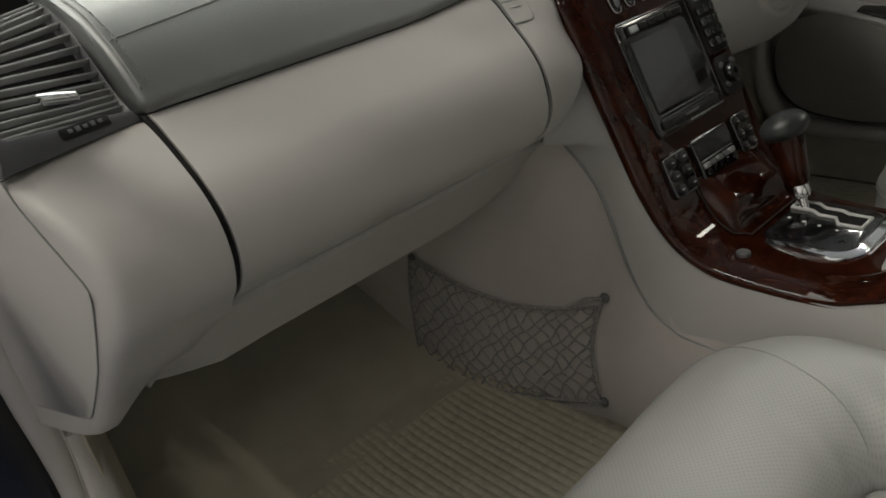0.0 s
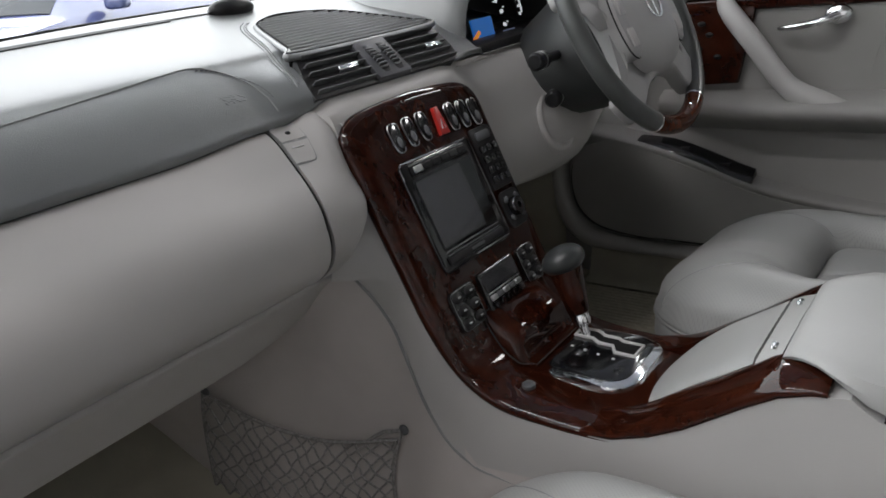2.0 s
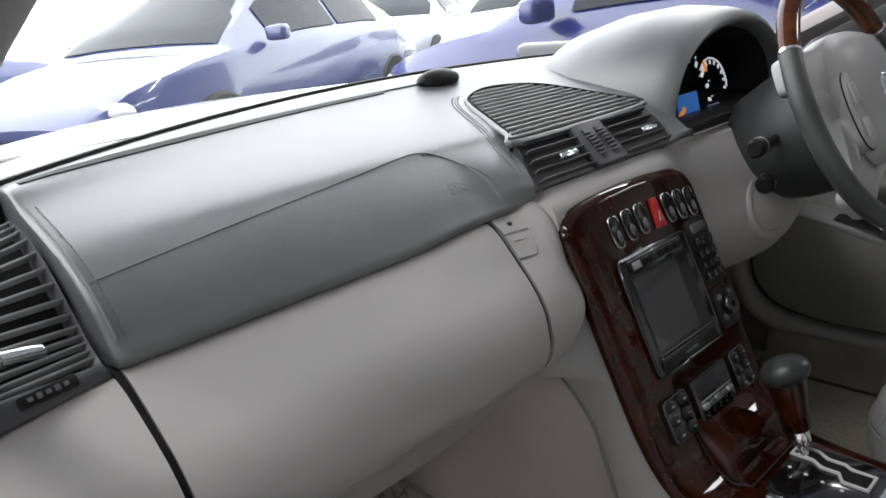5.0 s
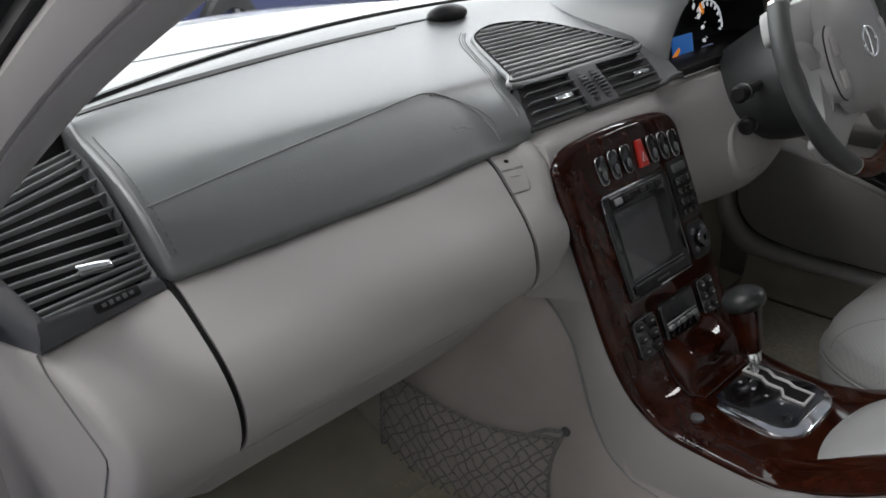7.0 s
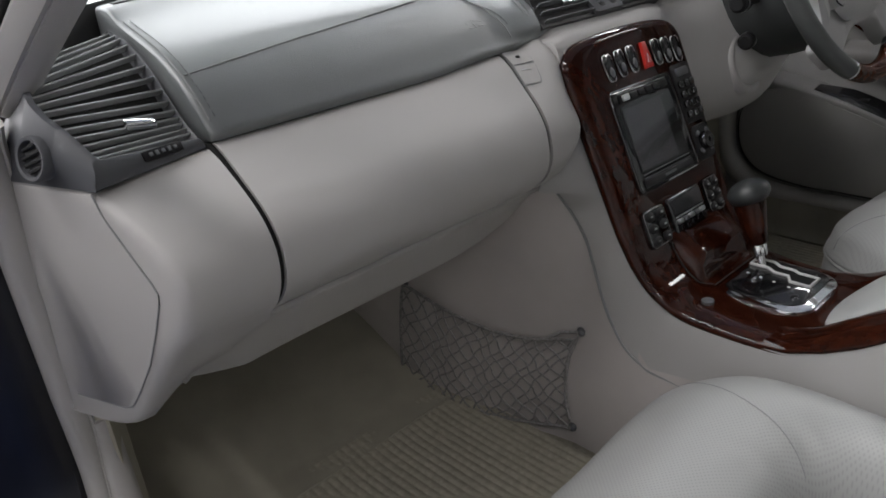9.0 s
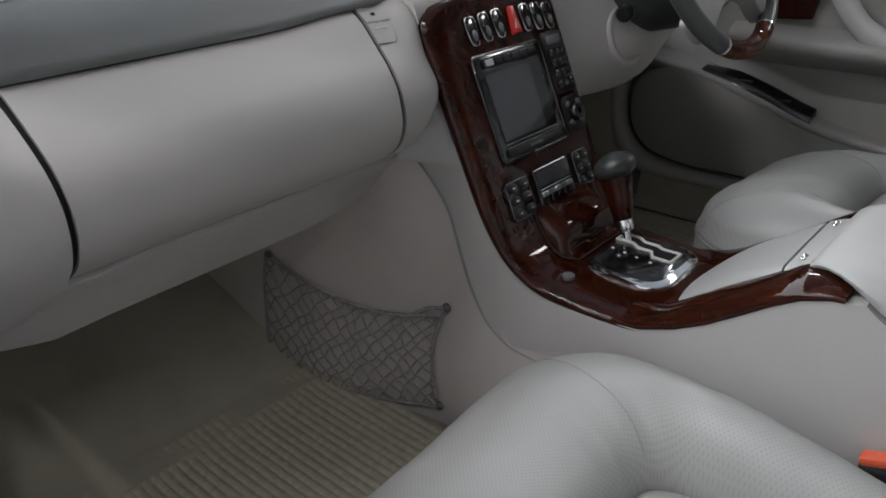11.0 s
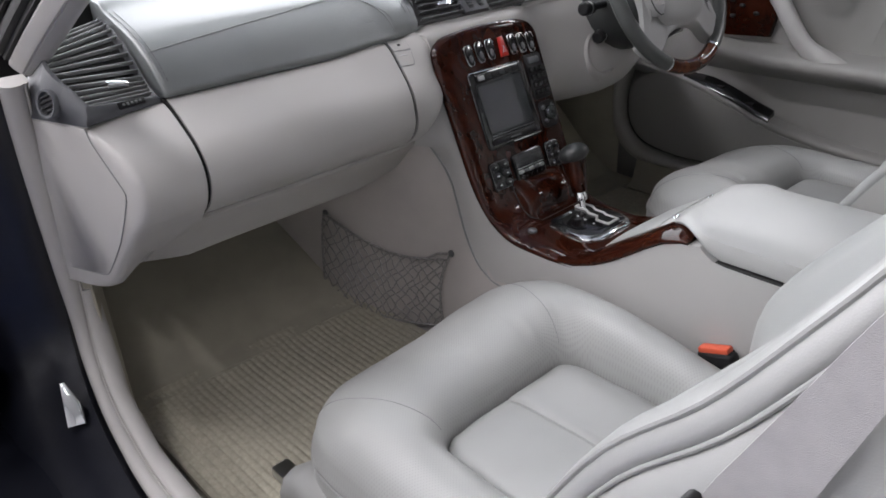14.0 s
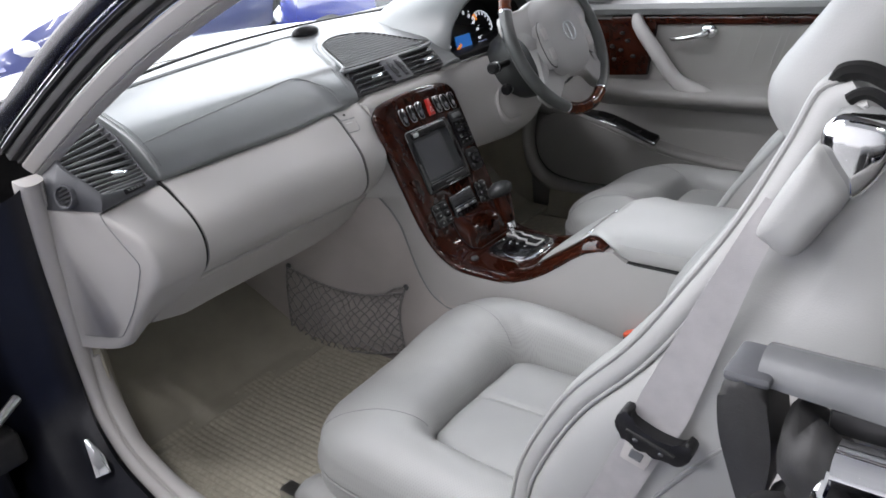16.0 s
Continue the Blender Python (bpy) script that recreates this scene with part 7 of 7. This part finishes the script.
for a_, b_ in (((-0.07, -0.004, -0.085), (-0.176, -0.006, -0.072)), ((-0.04, -0.05, -0.13), (-0.100, -0.058, -0.118))):
    a_, b_ = Vector(a_), Vector(b_)
    st = part("stalk", tube([WM @ a_, WM @ (b_ + (a_ - b_) * 0.2)], 0.007, 10), M_BLACK, col)
    part("stalk_end", tube([WM @ (b_ + (a_ - b_).normalized() * 0.034), WM @ (b_ + (a_ - b_).normalized() * 0.030), WM @ (b_ + (a_ - b_).normalized() * 0.004), WM @ b_], [0.009, 0.0125, 0.0125, 0.009], 12), M_BLACK, st)
    part("stalk_ring", tube([WM @ (b_ + (a_ - b_).normalized() * 0.016), WM @ (b_ + (a_ - b_).normalized() * 0.020)], 0.0129, 12), M_SATIN, st)

# ---- showroom outside ----
M_FLOOR = mat("showroom_floor", (0.19, 0.19, 0.19), 0.45, c2=(0.24, 0.24, 0.237), scale=1.5, detail=6)
M_WALL = mat("showroom_wall", (0.66, 0.665, 0.67), 0.7, c2=(0.70, 0.705, 0.71), scale=2)
solid("ground", rbox(0, 4, -0.05, 60, 60, 0.1, 0), M_FLOOR, "grey polished showroom floor", "floor", "structure")
# walls and ceiling are out of view, added to block daylight and give fill
solid("wall_east", rbox(7.1, -3.05, 1.8, 0.2, 10.1, 3.6, 0), M_WALL, "unseen pale grey side wall added to bound and bounce the light", "wall", "structure")
solid("wall_west", rbox(-5.1, -3.05, 1.8, 0.2, 10.1, 3.6, 0), M_WALL, "unseen pale grey side wall added to bound and bounce the light", "wall", "structure")
solid("wall_south", rbox(1, -8.0, 1.8, 12.0, 0.2, 3.6, 0), M_WALL, "unseen pale grey rear wall added to bound and bounce the light", "wall", "structure")
solid("ceiling", rbox(1, -3.05, 3.6, 12.4, 10.1, 0.2, 0), M_WALL, "unseen pale grey ceiling added to block the daylight from above", "ceiling", "structure")
M_RUG = mat("blue_rug", (0.012, 0.035, 0.16), 0.8, c2=(0.02, 0.06, 0.24), scale=9, bump=0.5, bscale=300)
solid("showroom_rug", rbox(-1.35, 0.2, 0.008, 0.9, 2.6, 0.016, 0.006, 2), M_RUG, "bright blue showroom rug beside the car", "rug")
CARS = {}


def parked_car(name, paint, label, x, y, ang):
    """A saloon: length along its own x, built of body, cabin, panes, lamps and wheels."""
    car = thing(name, label, "car", "cars parked in the showroom")
    if "wheel" not in CARS:
        CARS["dark"] = mat("tinted_pane", (0.02, 0.024, 0.03), 0.12, spec=0.15)
        CARS["lamp"] = mat("clear_lamp", (0.7, 0.72, 0.75), 0.1, coat=0.5)
        CARS["tail"] = mat("red_lamp", (0.45, 0.02, 0.02), 0.15, coat=0.5)
        CARS["wheel"] = 1
    ZB = [(-2.25, 0.66), (-2.15, 0.84), (-1.9, 0.93), (-1.0, 0.96), (0.0, 0.95), (0.95, 0.93), (1.5, 0.86), (1.95, 0.76), (2.2, 0.62), (2.26, 0.55)]
    WB = [(-2.25, 0.60), (-2.1, 0.74), (-1.6, 0.82), (0.0, 0.85), (1.2, 0.83), (1.8, 0.76), (2.15, 0.62), (2.26, 0.48)]
    ZR = [(-1.85, 0.0), (-1.15, 0.34), (-0.8, 0.43), (-0.3, 0.46), (0.2, 0.435), (0.42, 0.38), (1.18, 0.0)]
    cut = sorted(set([-2.25, -2.2, -2.1, -2.0, -1.85] + [round(-1.8 + 0.1 * k, 2) for k in range(30)] + [1.18, 1.3, 1.5, 1.7, 1.85, 2.0, 2.12, 2.2, 2.26]))

    def section(X_):
        zb, wb = lin(X_, ZB), lin(X_, WB)
        k = lin(X_, ZR)
        wr = wb * (0.93 - 0.55 * k)
        zs = lin(X_, [(-2.25, 0.45), (-2.1, 0.28), (-1.6, 0.2), (1.6, 0.2), (2.1, 0.26), (2.26, 0.4)])
        half = [(wb * 0.96, zs), (wb * 1.05, zs + 0.12), (wb * 1.07, 0.5 * (zs + zb) + 0.05), (wb * 1.04, zb - 0.06), (wb, zb), (wr + 0.4 * (wb - wr), zb + 0.55 * k + 0.004), (wr, zb + 0.90 * k + 0.008), (wr * 0.88, zb + 0.98 * k + 0.016), (wr * 0.45, zb + 1.03 * k + 0.03)]
        return half, zb + 1.04 * k + 0.034

    rows = []
    for X_ in cut:
        half, zc = section(X_)
        rows.append([(X_, -w, z) for w, z in half] + [(X_, 0, zc)] + [(X_, w, z) for w, z in half[::-1]])
    part("body", loft(rows, True, True), paint, car, "", 0.6)

    def pane(X0, X1, i0, i1, f0, f1, s_, nm, up):
        rows_ = []
        for X_ in np.linspace(X0, X1, 10):
            half, zc = section(X_)
            line = half[4:7] if nm == "side_window" else half[6:] + [(0.0, zc)] + [(-w, z) for w, z in half[:5:-1]]
            if nm == "side_window":
                pts = [(line[0][0] + (line[2][0] - line[0][0]) * f, line[0][1] + (line[2][1] - line[0][1]) * f) for f in np.linspace(f0, f1, 4)]
                rows_.append([(X_, s_ * (w + 0.012), z + 0.004) for w, z in pts])
            else:
                rows_.append([(X_, w * 0.94, z + up) for w, z in line])
        part(nm, sheet(rows_, 0.004), CARS["dark"], car, "dark tinted glass")

    pane(0.50, 1.12, 0, 0, 0, 0, 1, "windscreen", 0.012)
    pane(-1.72, -1.12, 0, 0, 0, 0, 1, "rear_window", 0.012)
    for s_ in (-1, 1):
        pane(-0.35, 0.62, 0, 0, 0.10, 0.92, s_, "side_window", 0)
        pane(-1.20, -0.42, 0, 0, 0.10, 0.92, s_, "side_window", 0)
    for s_ in (-1, 1):
        part("headlamp", ball((2.03, s_ * 0.56, 0.63), 0.13, None, 0.9, 1.3, 0.62, 14, 8), CARS["lamp"], car, "clear headlamp")
        part("tail_lamp", ball((-2.13, s_ * 0.60, 0.72), 0.12, None, 0.7, 1.2, 0.8, 14, 8), CARS["tail"], car, "red tail lamp")
        part("door_mirror", rbox(0.72, s_ * 0.95, 0.985, 0.11, 0.17, 0.11, 0.035, 3), paint, car)
        for X_ in (-1.35, 1.38):
            wl = part("wheel", lathe([(0.31, -0.10), (0.33, -0.08), (0.33, 0.08), (0.31, 0.10), (0.22, 0.10), (0.20, 0.06), (0.03, 0.05)], 28, axes((X_, s_ * 0.80, 0.33), (1, 0, 0), (0, 0, s_), (0, -s_, 0)) @ Matrix.Scale(-1, 4, (0, 0, 1))), M_RUBBER, car, "black tyre")
            for k in range(7):
                a = 2 * math.pi * k / 7
                part("rim_spoke", tube([(X_ + 0.03 * math.cos(a), s_ * 0.885, 0.33 + 0.03 * math.sin(a)), (X_ + 0.21 * math.cos(a), s_ * 0.895, 0.33 + 0.21 * math.sin(a))], 0.022, 6), M_SATIN, wl)
    part("grille", rbox(2.21, 0, 0.50, 0.06, 0.75, 0.16, 0.03, 3), M_BLACK, car)
    car.matrix_world = pose(x, y, 0, 0, 0, ang)
    return car


P_BLUE = mat("blue_paint", (0.07, 0.085, 0.20), 0.25, coat=1.0, c2=(0.08, 0.095, 0.22), scale=3)
P_DEEP = mat("deep_blue_paint", (0.012, 0.02, 0.16), 0.25, coat=1.0, c2=(0.015, 0.025, 0.19), scale=3)
P_DARK = mat("dark_grey_paint", (0.03, 0.032, 0.036), 0.25, coat=1.0, c2=(0.04, 0.042, 0.046), scale=3)
P_WHITE = mat("white_paint", (0.75, 0.76, 0.77), 0.3, coat=1.0, c2=(0.79, 0.80, 0.81), scale=3)
P_SILVER = mat("silver_paint", (0.55, 0.57, 0.60), 0.3, metal=0.4, coat=1.0, c2=(0.58, 0.60, 0.63), scale=3)
parked_car("parked_car", P_BLUE, "blue saloon parked ahead of the bonnet", 2.6, 5.6, 205)
parked_car("parked_car", P_WHITE, "white saloon parked ahead of the bonnet", -0.6, 6.4, 250)
parked_car("parked_car", P_SILVER, "silver saloon parked behind the others", 4.6, 9.2, 200)
parked_car("parked_car", P_WHITE, "white saloon parked far behind the others", -3.2, 9.5, 40)
parked_car("parked_car", P_WHITE, "white saloon parked beside the blue one", 6.3, 4.9, 205)
parked_car("parked_car", P_DEEP, "deep blue saloon parked beside the driver door", 3.0, 1.1, 92)
parked_car("parked_car", P_SILVER, "silver saloon parked at the far side of the yard", 8.2, 9.6, 210)
parked_car("parked_car", P_BLUE, "blue saloon parked far behind the white one", 1.2, 12.2, 20)
parked_car("parked_car", P_DEEP, "deep blue saloon parked at the end of the row", 10.2, 6.8, 205)
parked_car("parked_car", P_DARK, "dark grey saloon parked behind the white one", -1.4, 11.0, 245)
